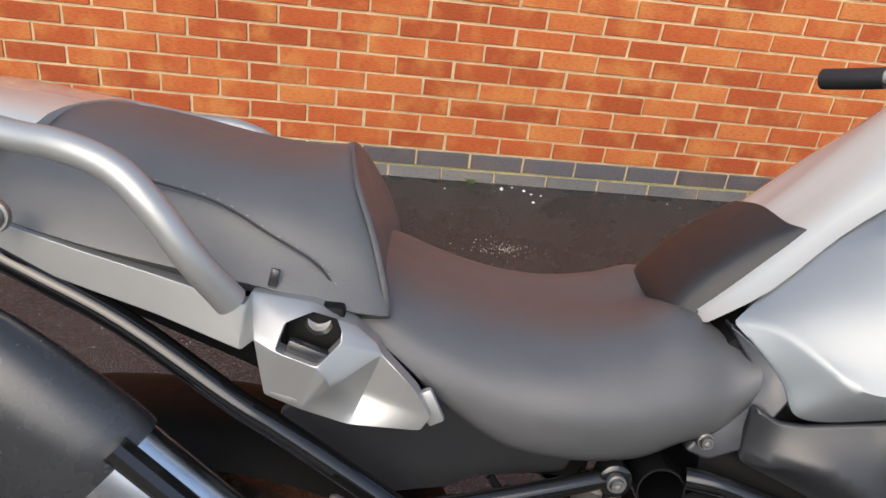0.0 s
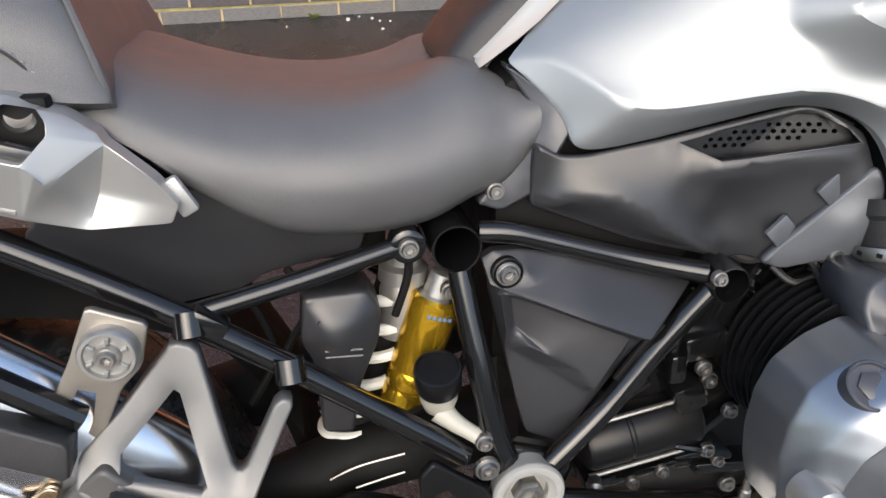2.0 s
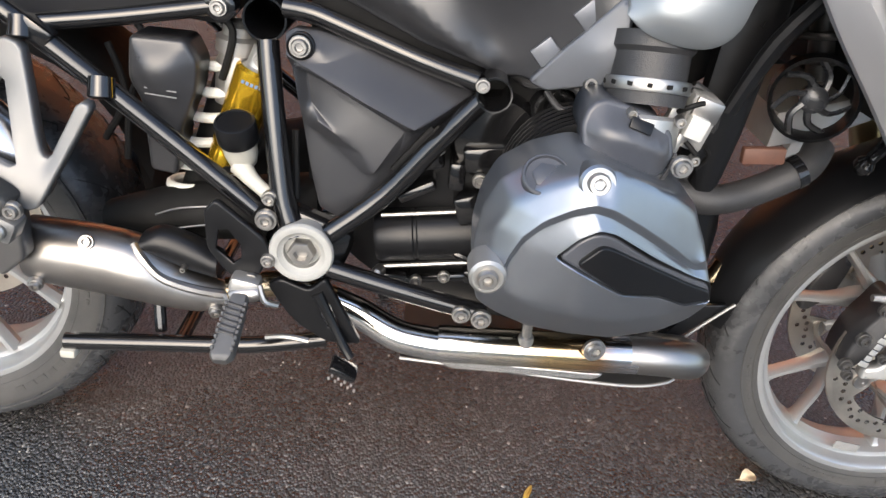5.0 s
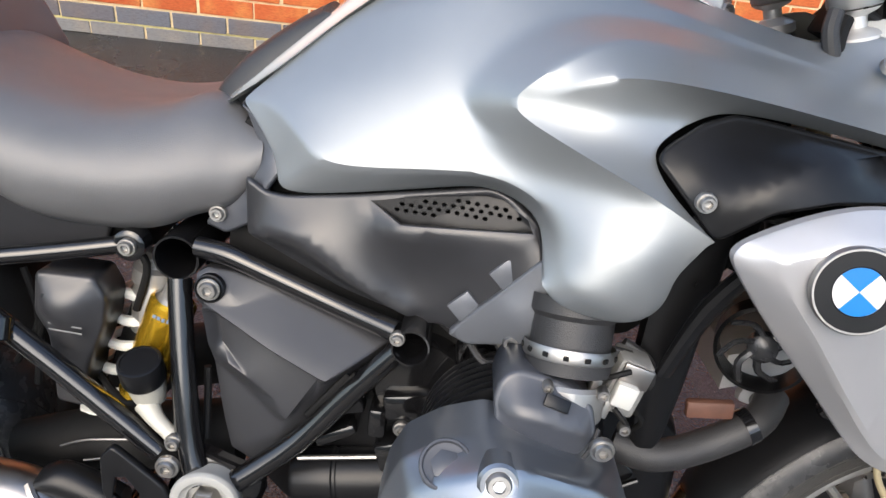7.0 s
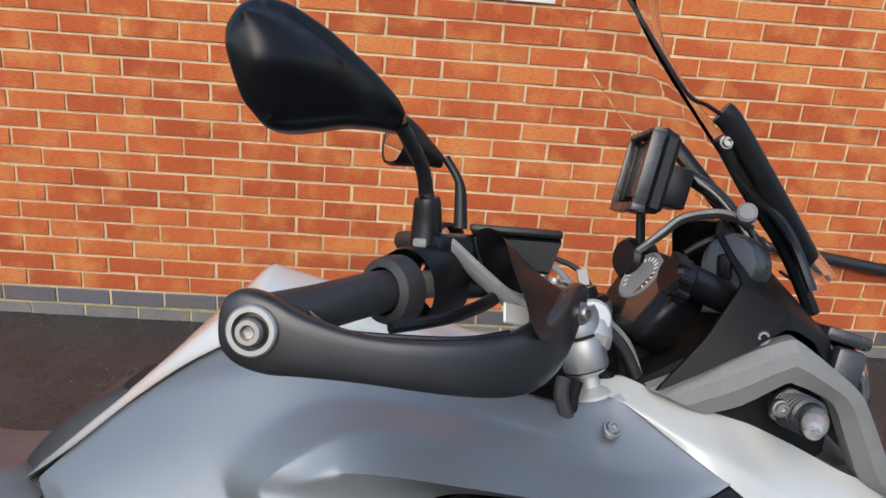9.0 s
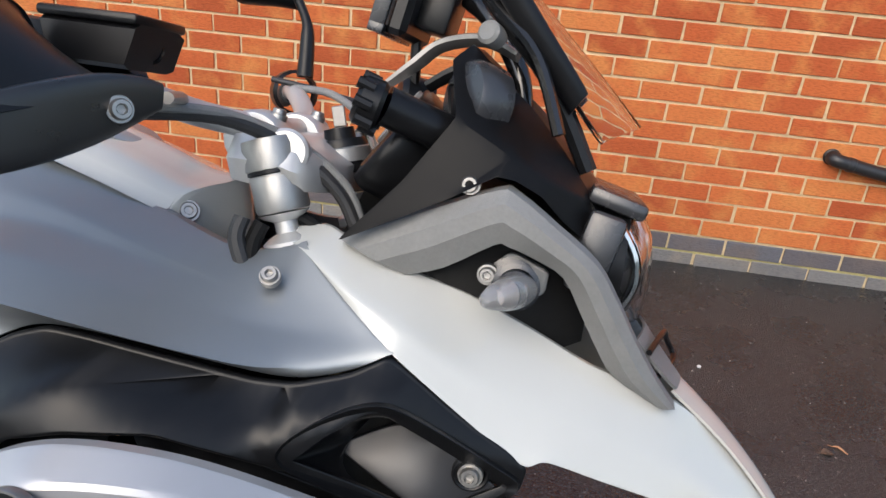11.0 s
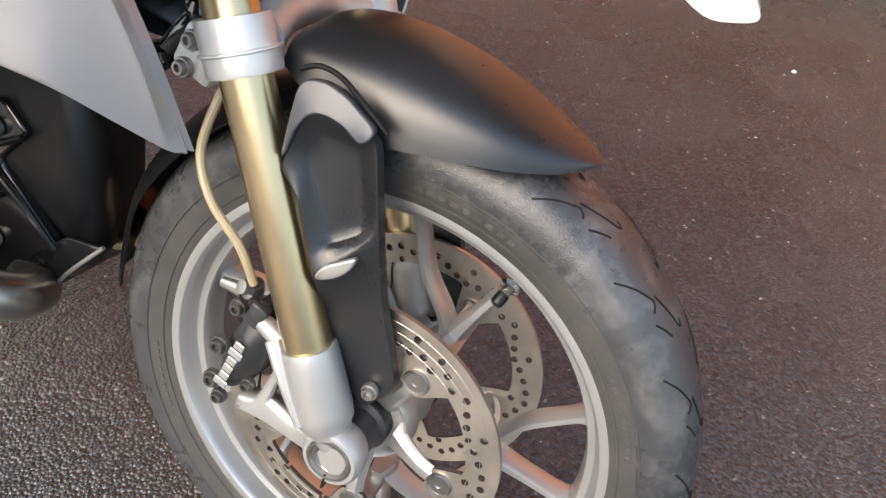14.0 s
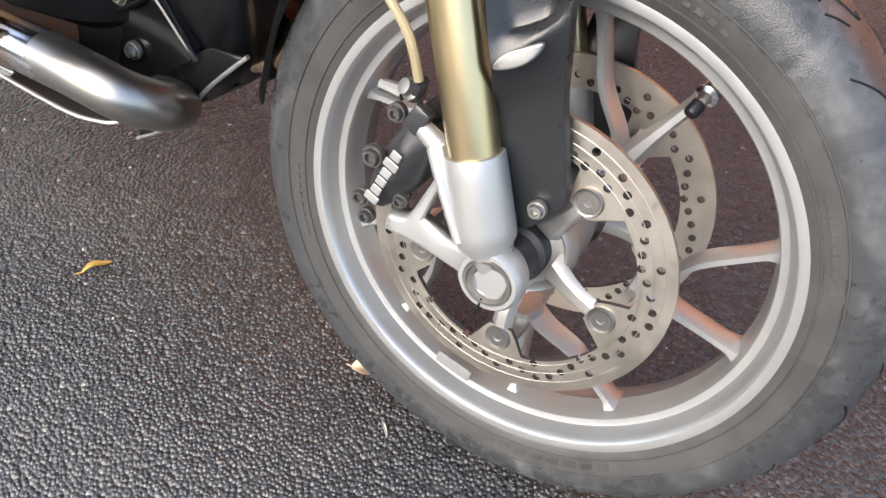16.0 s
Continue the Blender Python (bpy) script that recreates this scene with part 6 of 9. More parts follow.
hc = cage("cylinder_head_cover", HEAD, ["o1 o2 h2 h1", "o2 o3 h3 h2", "o3 o4 h3", "o4 o5 h4 h3", "o5 o6 h5 h4", "o6 o7 h6 h5", "o7 o8 h7 h6", "o8 o9 h8 h7", "o9 o10 h9 h8", "o10 o11 h10 h9", "o11 o12 F10 h10", "o0 o1 h1 F0", "h1 F1 F0", "h1 h2 F2 F1", "h2 h3 F3 F2", "h3 h4 F4 F3", "h4 h5 F5 F4", "h5 h6 F6 F5", "h6 h7 F7 F6", "h7 h8 F8 F7", "h8 h9 F9 F8", "h9 h10 F10 F9",
          "F0 F1 G1 G0", "F1 F2 G2 G1", "F2 F3 G3 G2", "F3 F4 G4 G3", "F4 F5 G5 G4", "F5 F6 G6 G5", "F6 F7 G7 G6", "F7 F8 G8 G7", "F8 F9 G9 G8", "F9 F10 G10 G9", "F10 o12 G10", "G4 G5 P2 P1", "G5 G6 P3 P2", "G6 G7 P4 P3", "G7 G8 P5 P4", "G8 G9 P5", "G9 G10 P6 P5", "G3 G4 P1 P0", "G2 G3 P0", "G0 G1 b1 b0", "G1 G2 P0 b1", "P0 Q1 b2 b1", "Q1 Q2 b3 b2", "Q2 Q3 b4 b3", "Q3 Q4 b5 b4",
          "G10 o12 o13 P6", "P6 o13 Q5", "Q4 Q5 o14 b5", "Q5 o13 o14", "o0 F0 G0 b0", "o0 b0 o19", "b0 b1 o18 o19", "b1 b2 o17 o18", "b2 b3 o16 o17", "b3 b4 o15 o16", "b4 b5 o14 o15"],
          [(0.9, "F0 F1 F2 F3 F4 F5 F6 F7 F8 F9 F10"), (0.95, "G0 G1 G2 G3 G4 G5 G6 G7 G8 G9 G10"), (0.35, "h1 h2 h3 h4 h5 h6 h7 h8 h9 h10"), (0.45, "b0 b1 b2 b3 b4 b5")], ENGINE, eng, "grey painted cylinder head cover", lip=0.055, rim=0.7, both=True, fold=0.42)
bi = panel("cover_insert", [(0.837, -0.400, 0.592), (0.853, -0.404, 0.613), (0.869, -0.404, 0.622), (0.885, -0.398, 0.617), (0.931, -0.382, 0.588), (0.978, -0.365, 0.566), (1.003, -0.356, 0.556), (1.008, -0.356, 0.537), (0.979, -0.366, 0.536), (0.948, -0.378, 0.549), (0.905, -0.393, 0.556), (0.859, -0.406, 0.582)], [], SLATE, hc, "dark grey plastic insert of the head cover", edge=0.003, thick=0.030, step=0.008)
panel("insert_pad", [(0.853, -0.410, 0.590), (0.873, -0.408, 0.610), (0.885, -0.403, 0.607), (0.933, -0.386, 0.583), (0.980, -0.369, 0.560), (1.003, -0.361, 0.551), (1.006, -0.360, 0.540), (0.978, -0.370, 0.538), (0.947, -0.382, 0.551), (0.906, -0.397, 0.557)], [], BLACK, bi, "black ribbed pad", edge=0.002, thick=0.012, step=0.008)
part("cover_bolt_boss", lathe([(0.0185, -0.03), (0.0175, 0.0), (0.015, 0.003), (0.0115, 0.003), (0.0115, -0.004), (0, -0.004)], (0.859, -0.396, 0.667), (0, -1, 0.25), 28), ENGINE, hc)
bolt(hc, (0.859, -0.395, 0.667), 0.0105, (0, -1, 0.25), 0.008)
part("cover_bolt_boss", lathe([(0.019, -0.03), (0.018, 0.0), (0.015, 0.003), (0.012, 0.003), (0.012, -0.004), (0, -0.004)], (0.775, -0.398, 0.562), (0, -1, 0), 28), CAST, hc)
bolt(hc, (0.775, -0.398, 0.562), 0.010, (0, -1, 0), 0.008)
OA = Vector((-0.12, -0.62, 0.78)).normalized()
oc = part("oil_filler_cap", lathe([(0.0225, -0.016), (0.0225, 0.0010), (0.0212, 0.0022), (0.0195, 0.0022), (0.0185, -0.0010), (0.0130, -0.0016), (0, -0.0016)], (0.8165, -0.369, 0.6595), OA, 36), SLATE, hc, "dark oil filler cap set in the cover")
part("cap_grip", lathe([(0.0130, -0.004), (0.0130, 0.0006), (0.0115, 0.0014), (0, 0.0014)], (0.8165, -0.369, 0.6595), OA, 6), SLATE, oc)
bolt(hc, (0.951, -0.332, 0.668), 0.0085)
# finned barrel behind the head cover
part("cylinder_barrel", skin([[(0.88 + r * 0.95 * math.sin(a), y, 0.588 + r * 0.72 * math.cos(a)) for a in (2 * math.pi * i / 12 for i in range(12))] for y, r in ((-0.10, 0.085), (-0.18, 0.088), (-0.28, 0.092), (-0.34, 0.094))], 3, 2), BLACK, eng, "black finned cylinder barrel")
for k in range(7):
    y = -0.20 - 0.012 * k
    part("cooling_fin", lathe([(0.075, -0.002), (0.094, -0.0015), (0.094, 0.0015), (0.075, 0.002)], (0.885, y, 0.592), (0, 1, 0), 40), BLACK, eng)
pc = panel("plug_cover", [(0.853, -0.304, 0.690), (0.858, -0.300, 0.708), (0.872, -0.296, 0.716), (0.900, -0.296, 0.711), (0.927, -0.298, 0.704), (0.944, -0.304, 0.690), (0.949, -0.312, 0.669), (0.938, -0.318, 0.650), (0.926, -0.320, 0.646), (0.896, -0.322, 0.651), (0.871, -0.322, 0.660), (0.857, -0.316, 0.668)], [(0.900, -0.324, 0.668), (0.90, -0.310, 0.702)], SLATE, eng, "slate grey spark plug cover", edge=0.005, thick=0.060, step=0.007,
           creases=[[(0.855, -0.322, 0.685), (0.876, -0.329, 0.690), (0.897, -0.330, 0.688), (0.931, -0.327, 0.679), (0.945, -0.318, 0.674)]])
part("cover_tab", box(0.024, 0.004, 0.012, pose(0.908, -0.316, 0.699, -30, 16), 0.0015), BLACK, pc)
part("cover_seal", tube([(0.857, -0.318, 0.667), (0.896, -0.326, 0.649), (0.928, -0.324, 0.643), (0.943, -0.316, 0.652), (0.951, -0.306, 0.672)], 0.0022, 8, 4), RUBBER, pc)
for k in range(5):
    part("barrel_fin", tube([(0.838 + 0.004 * k, -0.262, 0.652 + 0.0045 * k), (0.858 + 0.003 * k, -0.266, 0.659 + 0.0045 * k), (0.876, -0.268, 0.6615 + 0.0045 * k)], 0.0012, 6, 3), CAST, eng)
# intake stub, clamp, throttle body
intake = part("intake_duct", lathe([(0.040, 0.0), (0.041, 0.012), (0.038, 0.016), (0.038, 0.05), (0.042, 0.055), (0.042, 0.07)], (0.921, -0.262, 0.705), (0, 0.28, 1), 32), RUBBER, bike, "black rubber intake duct with a steel clamp")
part("hose_clamp", lathe([(0.0425, 0), (0.0435, 0.002), (0.0435, 0.011), (0.0425, 0.013)], (0.921, -0.259, 0.717), (0, 0.28, 1), 40), STEEL, intake, "steel hose clamp")
for k in range(14):
    a = radians(k * 25.7)
    part("clamp_slot", box(0.005, 0.002, 0.004, Matrix.Translation((0.921 + 0.0437 * math.cos(a), -0.257 + 0.0437 * math.sin(a), 0.7235 - 0.2 * 0.0437 * math.sin(a) * 1.3)) @ pose(0, 0, 0, 0, 0, 90 + math.degrees(a)), 0), MATT, intake, smooth=False)
part("throttle_body", lathe([(0.036, -0.03), (0.038, -0.026), (0.038, 0.0), (0.035, 0.004)], (0.921, -0.266, 0.692), (0, 0.28, 1), 32), CAST, intake, "cast throttle body")
part("throttle_actuator", box(0.036, 0.040, 0.058, pose(0.982, -0.240, 0.690, 0, 14), 0.005), GREYP, intake, "grey throttle actuator")
part("actuator_lid", box(0.030, 0.004, 0.022, pose(0.987, -0.262, 0.706, 0, 14), 0.0015), SATINSTEEL, intake)
part("sensor_block", box(0.022, 0.014, 0.024, pose(0.978, -0.266, 0.688, 0, 14), 0.003), WHITE, intake, "white plastic connector")
part("sensor_clip", box(0.009, 0.012, 0.030, pose(0.950, -0.262, 0.692, 0, 12), 0.002), LIGHTSILVER, intake)
part("sensor_clip", box(0.008, 0.010, 0.022, pose(0.966, -0.258, 0.668, 0, 14), 0.002), CAST, intake)
for p in ([(0.955, -0.268, 0.703), (0.965, -0.275, 0.712), (0.978, -0.272, 0.716)], [(0.972, -0.266, 0.672), (0.985, -0.272, 0.660), (0.992, -0.262, 0.645)], [(0.995, -0.262, 0.668), (1.004, -0.256, 0.655), (1.000, -0.24, 0.635)]):
    part("sensor_wire", tube(p, 0.0028, 8, 5), MATT, intake)
part("bracket", box(0.030, 0.012, 0.020, pose(0.878, -0.228, 0.714, 0, -20), 0.004), CAST, intake)
for at, r in (((0.868, -0.236, 0.713), 0.008), ((0.952, -0.29, 0.70), 0.006), ((0.984, -0.27, 0.655), 0.006), ((0.900, -0.300, 0.706), 0.005)):
    bolt(intake, at, r, washer=False)
sw = part("starter_motor", lathe([(0.0, -0.002), (0.030, -0.002), (0.033, 0.004), (0.033, 0.045), (0.0315, 0.047), (0.0315, 0.05), (0.033, 0.052), (0.033, 0.128), (0.030, 0.132)], (0.657, -0.168, 0.473), (0.99, 0, 0.16), 36), BLACK, bike, "black starter motor")
for dz in (0.036, -0.036):
    part("starter_stud", tube([(0.66, -0.185, 0.474 + dz), (0.79, -0.185, 0.496 + dz)], 0.003, 8), STEEL, sw)
part("starter_terminal", lathe([(0.008, 0), (0.008, 0.014), (0.005, 0.018), (0, 0.018)], (0.664, -0.190, 0.436), (-0.3, -1, 0), 16), STEEL, sw)
# casing details that stand proud of the black block
rnd = random.Random(11)
for k, (x, z, sx, sz, rot) in enumerate(((0.80, 0.56, 0.10, 0.012, 65), (0.82, 0.50, 0.09, 0.012, 40), (0.79, 0.46, 0.08, 0.010, -20), (0.73, 0.42, 0.09, 0.012, 10), (0.70, 0.545, 0.05, 0.014, 30), (0.775, 0.60, 0.05, 0.03, 10), (0.80, 0.43, 0.06, 0.02, 5),
                                         (0.71, 0.60, 0.03, 0.05, 15), (0.745, 0.575, 0.02, 0.035, 0), (0.68, 0.415, 0.04, 0.018, 8), (0.84, 0.42, 0.10, 0.016, -5), (0.765, 0.535, 0.035, 0.035, 20))):
    mbox("casing_rib", sx, 0.05, sz, pose(x, -0.150 - 0.012 * (k % 3), z, 0, -rot), FRAMEM, eng, bevel=0.005)
for at, r in (((0.812, -0.20, 0.515), 0.007), ((0.772, -0.20, 0.575), 0.007), ((0.71, -0.192, 0.426), 0.006), ((0.745, -0.192, 0.436), 0.006), ((0.795, -0.195, 0.460), 0.007), ((0.790, -0.185, 0.548), 0.008), ((0.815, -0.19, 0.438), 0.006), ((0.72, -0.18, 0.600), 0.006), ((0.84, -0.18, 0.39), 0.008)):
    bolt(eng, at, r)
part("clutch_cover", lathe([(0.055, -0.02), (0.055, 0.0), (0.048, 0.012), (0.02, 0.016), (0, 0.016)], (0.785, -0.170, 0.620), (0, -1, 0), 36), FRAMEM, eng)
rg = part("vent_fitting", lathe([(0.026, -0.03), (0.026, 0.0), (0.024, 0.003), (0.019, 0.003), (0.018, -0.006), (0.012, -0.006), (0.010, 0.002), (0, 0.002)], (0.846, -0.176, 0.662), (0.1, -1, 0.1), 28), BLACK, bike, "round black ribbed fitting")
for k in range(10):
    a = radians(36 * k)
    part("rib", box(0.003, 0.010, 0.008, Matrix.Translation((0.846 + 0.0215 * math.cos(a), -0.180, 0.662 + 0.0215 * math.sin(a))) @ pose(0, 0, 0, 0, -math.degrees(a)), 0.001, 1), RUBBER, rg)
for p, r in (([(0.83, -0.20, 0.69), (0.85, -0.215, 0.675), (0.885, -0.222, 0.690), (0.91, -0.215, 0.672), (0.93, -0.21, 0.66)], 0.004), ([(0.84, -0.205, 0.70), (0.86, -0.22, 0.70), (0.875, -0.225, 0.66), (0.87, -0.21, 0.62)], 0.005),
             ([(0.865, -0.21, 0.69), (0.90, -0.23, 0.678), (0.94, -0.24, 0.685)], 0.004), ([(0.98, -0.22, 0.72), (1.01, -0.22, 0.70), (1.02, -0.20, 0.65), (1.01, -0.19, 0.60)], 0.006), ([(0.86, -0.2, 0.71), (0.90, -0.235, 0.725), (0.95, -0.24, 0.722), (0.985, -0.235, 0.715)], 0.005),
             ([(0.79, -0.16, 0.70), (0.815, -0.18, 0.69), (0.84, -0.19, 0.70)], 0.006)):
    part("cable", tube(p, r, 8, 5), RUBBER, bike)
hose = part("coolant_hose", tube([(1.000, -0.19, 0.588), (1.042, -0.20, 0.583), (1.097, -0.19, 0.597), (1.150, -0.18, 0.628), (1.175, -0.15, 0.645)], [0.019, 0.018, 0.018, 0.018, 0.018], 16, 5), RUBBER, bike, "black coolant hose")
part("hose_clip", tube([(1.136, -0.183, 0.620), (1.146, -0.181, 0.626)], 0.0205, 18), FRAMEM, hose)
part("hose_stub", lathe([(0.020, -0.04), (0.020, 0.0), (0.016, 0.002), (0.015, -0.01), (0, -0.01)], (1.036, -0.195, 0.640), (0.3, -1, 0.2), 24), RUBBER, hose)
part("rust_bracket", box(0.05, 0.012, 0.020, pose(1.095, -0.185, 0.640, 0, -6), 0.003), mat("rusty_plate", (0.10, 0.045, 0.03), 0.6, grain=0.4, scale=60), hose)
# radiator with fan
radm = part("radiator", box(0.05, 0.36, 0.20, pose(1.225, 0.0, 0.785, 0, -16), 0.008), MATT, bike, "black radiators with a fan")
for k in range(12):
    part("radiator_fin", box(0.004, 0.34, 0.004, pose(1.252 + 0.0043 * (6 - k), 0, 0.785 + 0.015 * (k - 6), 0, -16), 0.0008, 1), MATT, radm)
fan = part("fan_ring", lathe([(0.050, -0.02), (0.050, 0.01), (0.046, 0.012), (0.044, 0.0), (0.044, -0.02)], (1.148, -0.150, 0.703), (-0.35, -1, 0), 36), BLACK, radm, "black radiator fan")
part("fan_hub", lathe([(0.016, -0.01), (0.016, 0.006), (0.010, 0.010), (0, 0.010)], (1.148, -0.150, 0.703), (-0.35, -1, 0), 20), DARK, fan)
for k in range(7):
    a = radians(51.4 * k)
    part("fan_blade", tube([(1.148 + 0.013 * math.cos(a), -0.152, 0.703 + 0.013 * math.sin(a)), (1.148 + 0.030 * math.cos(a + 0.35), -0.150, 0.703 + 0.030 * math.sin(a + 0.35)), (1.148 + 0.047 * math.cos(a + 0.8), -0.150, 0.703 + 0.047 * math.sin(a + 0.8))], 0.003, 6, 3, flat=1.6), DARK, fan)
part("radiator_shell", skin([[(x, y, z) for y, z in ((-0.20, zt), (-0.215, zt - 0.01), (-0.21, zb), (-0.19, zb))] for x, zt, zb in ((1.00, 0.84, 0.70), (1.02, 0.83, 0.60), (1.045, 0.84, 0.62), (1.06, 0.86, 0.78))], 2, 3), BLACK, radm, sharp=50)
part("front_strut", tube([(1.02, -0.235, 0.70), (1.045, -0.245, 0.78), (1.085, -0.262, 0.85)], [0.012, 0.016, 0.014], 10, 4, flat=0.6), BLACK, radm)
# engine front: black cover with bolts above the skid plate
ef = part("engine_front_cover", skin([mirrored([(x, 0, a), (x, -w, a), (x, -w * 0.9, b), (x, 0, b)]) for x, w, a, b in ((0.96, 0.10, 0.60, 0.30), (1.02, 0.062, 0.58, 0.27), (1.08, 0.058, 0.55, 0.28), (1.12, 0.050, 0.52, 0.31), (1.14, 0.03, 0.47, 0.34))], 2, 2), BLACK, eng, sharp=40)
casting = panel("front_casting", [(0.941, -0.070, 0.454), (1.046, -0.070, 0.493), (1.078, -0.070, 0.464), (1.035, -0.070, 0.418), (1.119, -0.070, 0.333), (1.076, -0.070, 0.271), (1.002, -0.070, 0.269), (0.926, -0.070, 0.268)], [], FRAMEM, ef, "gloss black front casting", edge=0.004, thick=0.012, step=0.012, gap=0.03, rounds=1)
for p in [(1.039, -0.076, 0.459), (1.010, -0.076, 0.374), (1.025, -0.076, 0.318)]:
    bolt(casting, p, 0.008)
for p in ([(1.026, -0.076, 0.435), (1.051, -0.076, 0.446), (1.078, -0.076, 0.462)], [(1.023, -0.076, 0.414), (1.058, -0.076, 0.393), (1.117, -0.076, 0.341)], [(0.992, -0.076, 0.366), (1.009, -0.076, 0.402), (1.026, -0.076, 0.437)], [(0.977, -0.076, 0.343), (1.014, -0.076, 0.362), (1.041, -0.076, 0.380)]):
    part("casting_rib", tube(p, 0.0035, 8, 4), FRAMEM, casting)
panel("skid_plate_flange", [(1.019, -0.070, 0.202), (1.052, -0.070, 0.226), (1.094, -0.070, 0.263), (1.120, -0.070, 0.305), (1.176, -0.070, 0.367), (1.127, -0.070, 0.360), (1.040, -0.070, 0.287)], [], BLACK, ef, "black engine guard flange", edge=0.002, thick=0.004, step=0.012, rounds=1)
part("flange_edge", tube([(1.023, -0.074, 0.205), (1.057, -0.074, 0.229), (1.098, -0.074, 0.265), (1.124, -0.074, 0.307), (1.153, -0.074, 0.341), (1.182, -0.074, 0.372)], 0.0024, 8, 4), CAST, ef, "bright folded edge of the engine guard")

# ---- front bodywork ----
SHROUD_CAGE = {
    "s0": (1.012, -0.338, 0.860), "s1": (1.020, -0.337, 0.872), "s2": (1.059, -0.340, 0.896), "s3": (1.089, -0.340, 0.908), "s4": (1.125, -0.336, 0.914), "s5": (1.190, -0.312, 0.904), "s6": (1.250, -0.280, 0.876), "s7": (1.329, -0.240, 0.840),
    "s8": (1.299, -0.257, 0.810), "s9": (1.302, -0.253, 0.789), "s9b": (1.315, -0.228, 0.734), "s10": (1.336, -0.200, 0.662), "s11": (1.352, -0.168, 0.573), "s12": (1.346, -0.180, 0.577), "s12b": (1.328, -0.222, 0.608), "s13": (1.310, -0.258, 0.636),
    "s14": (1.210, -0.300, 0.657), "s15": (1.169, -0.302, 0.690), "s16": (1.126, -0.312, 0.738), "s17": (1.066, -0.326, 0.796), "s18": (1.022, -0.336, 0.846), "c0": (1.045, -0.358, 0.866), "c1": (1.090, -0.368, 0.888), "c2": (1.130, -0.359, 0.896),
    "c3": (1.206, -0.328, 0.886), "c4": (1.258, -0.305, 0.853), "c5": (1.283, -0.294, 0.832), "c6": (1.300, -0.284, 0.806), "c7": (1.318, -0.272, 0.775), "c8": (1.338, -0.252, 0.732),
}
SHROUD_CAGE.update({
    "c9": (1.350, -0.215, 0.651), "d0": (1.045, -0.357, 0.852), "d1": (1.085, -0.361, 0.810), "d2": (1.140, -0.338, 0.745), "d3": (1.185, -0.319, 0.697), "d4": (1.220, -0.304, 0.672),
})
SHROUD_FACES = ["s0 s1 c0 d0", "s0 d0 s18", "s1 s2 c1 c0", "s2 s3 c1", "s3 s4 c2 c1", "s4 s5 c3 c2", "s5 s6 c4 c3", "s6 s7 c5 c4", "s7 s8 c6 c5", "s8 s9 c7 c6", "s9 s9b c8 c7", "s9b s10 c9 c8", "s10 s11 s12 c9", "s18 d0 d1 s17", "s17 d1 d2 s16", "s16 d2 d3 s15", "s15 d3 d4 s14",
                "c0 c1 d1 d0", "c1 c2 d2 d1", "c2 c3 c4 d3 d2", "c4 c5 c6 d4 d3", "c6 c7 s13 d4", "c7 c8 s12b s13", "c8 c9 s12 s12b", "s13 s14 d4"]
shroud = cage("radiator_shroud", SHROUD_CAGE, SHROUD_FACES,
              [(0.95, "s1 c0 c1 c2 c3 c4 c5 c6 c7 c8 c9 s12"), (0.7, "c0 d0 d1 d2 d3 d4 s13"), (0.5, "c5 s7"), (0.5, "c6 s8")], SHROUD, bike, "silver radiator shroud with a round emblem", lip=0.010, rim=0.9, both=True, keep=25, corners="s7 s11")

cage("shroud_liner", {k: (x, -y - 0.007, z) for k, (x, y, z) in SHROUD_CAGE.items()}, SHROUD_FACES, [(0.95, "s1 c0 c1 c2 c3 c4 c5 c6 c7 c8 c9 s12"), (0.7, "c0 d0 d1 d2 d3 d4 s13")], BLACK, shroud, "black inner side of the shroud", lip=0.001, rim=0.9, levels=2)


def lay(ob, pts, off):
    """Points (x, z) laid on the outer face of a body panel, raised by off."""
    tree = BVHTree.FromPolygons([v.co for v in ob.data.vertices], [p.vertices[:] for p in ob.data.polygons])
    res = []
    for x, z in pts:
        hit = tree.ray_cast(Vector((x, -1, z)), Vector((0, 1, 0)))[0]
        res.append((x, (hit.y if hit else -0.3) - off, z))
    return res


nrm = Vector((-0.16, -0.97, 0.10)).normalized()
C0 = Vector((1.096, -0.3725, 0.857))
emb = part("emblem", lathe([(0.0335, -0.004), (0.0335, 0.002), (0.0325, 0.0035), (0.0310, 0.0035)], C0, nrm, 48), STEEL, shroud, "round emblem with blue and white quarters")
part("emblem_ring", lathe([(0.0310, 0.001), (0.0310, 0.003), (0.0195, 0.003), (0.0190, 0.0034), (0.0185, 0.0030)], C0, nrm, 48), BLACK, emb)
BLUEP, WHITEP = mat("blue_enamel", (0.003, 0.14, 0.42), 0.25), mat("white_enamel", (0.5, 0.5, 0.5), 0.25)
for k in range(4):
    bm = lathe([(0, 0.0026), (0.0185, 0.0026)], C0, nrm, 10, start=90 * k + 55, sweep=90)
    part("emblem_quarter", bm, WHITEP if k % 2 else BLUEP, emb, "blue enamel quarter" if k % 2 == 0 else "white enamel quarter", smooth=False)
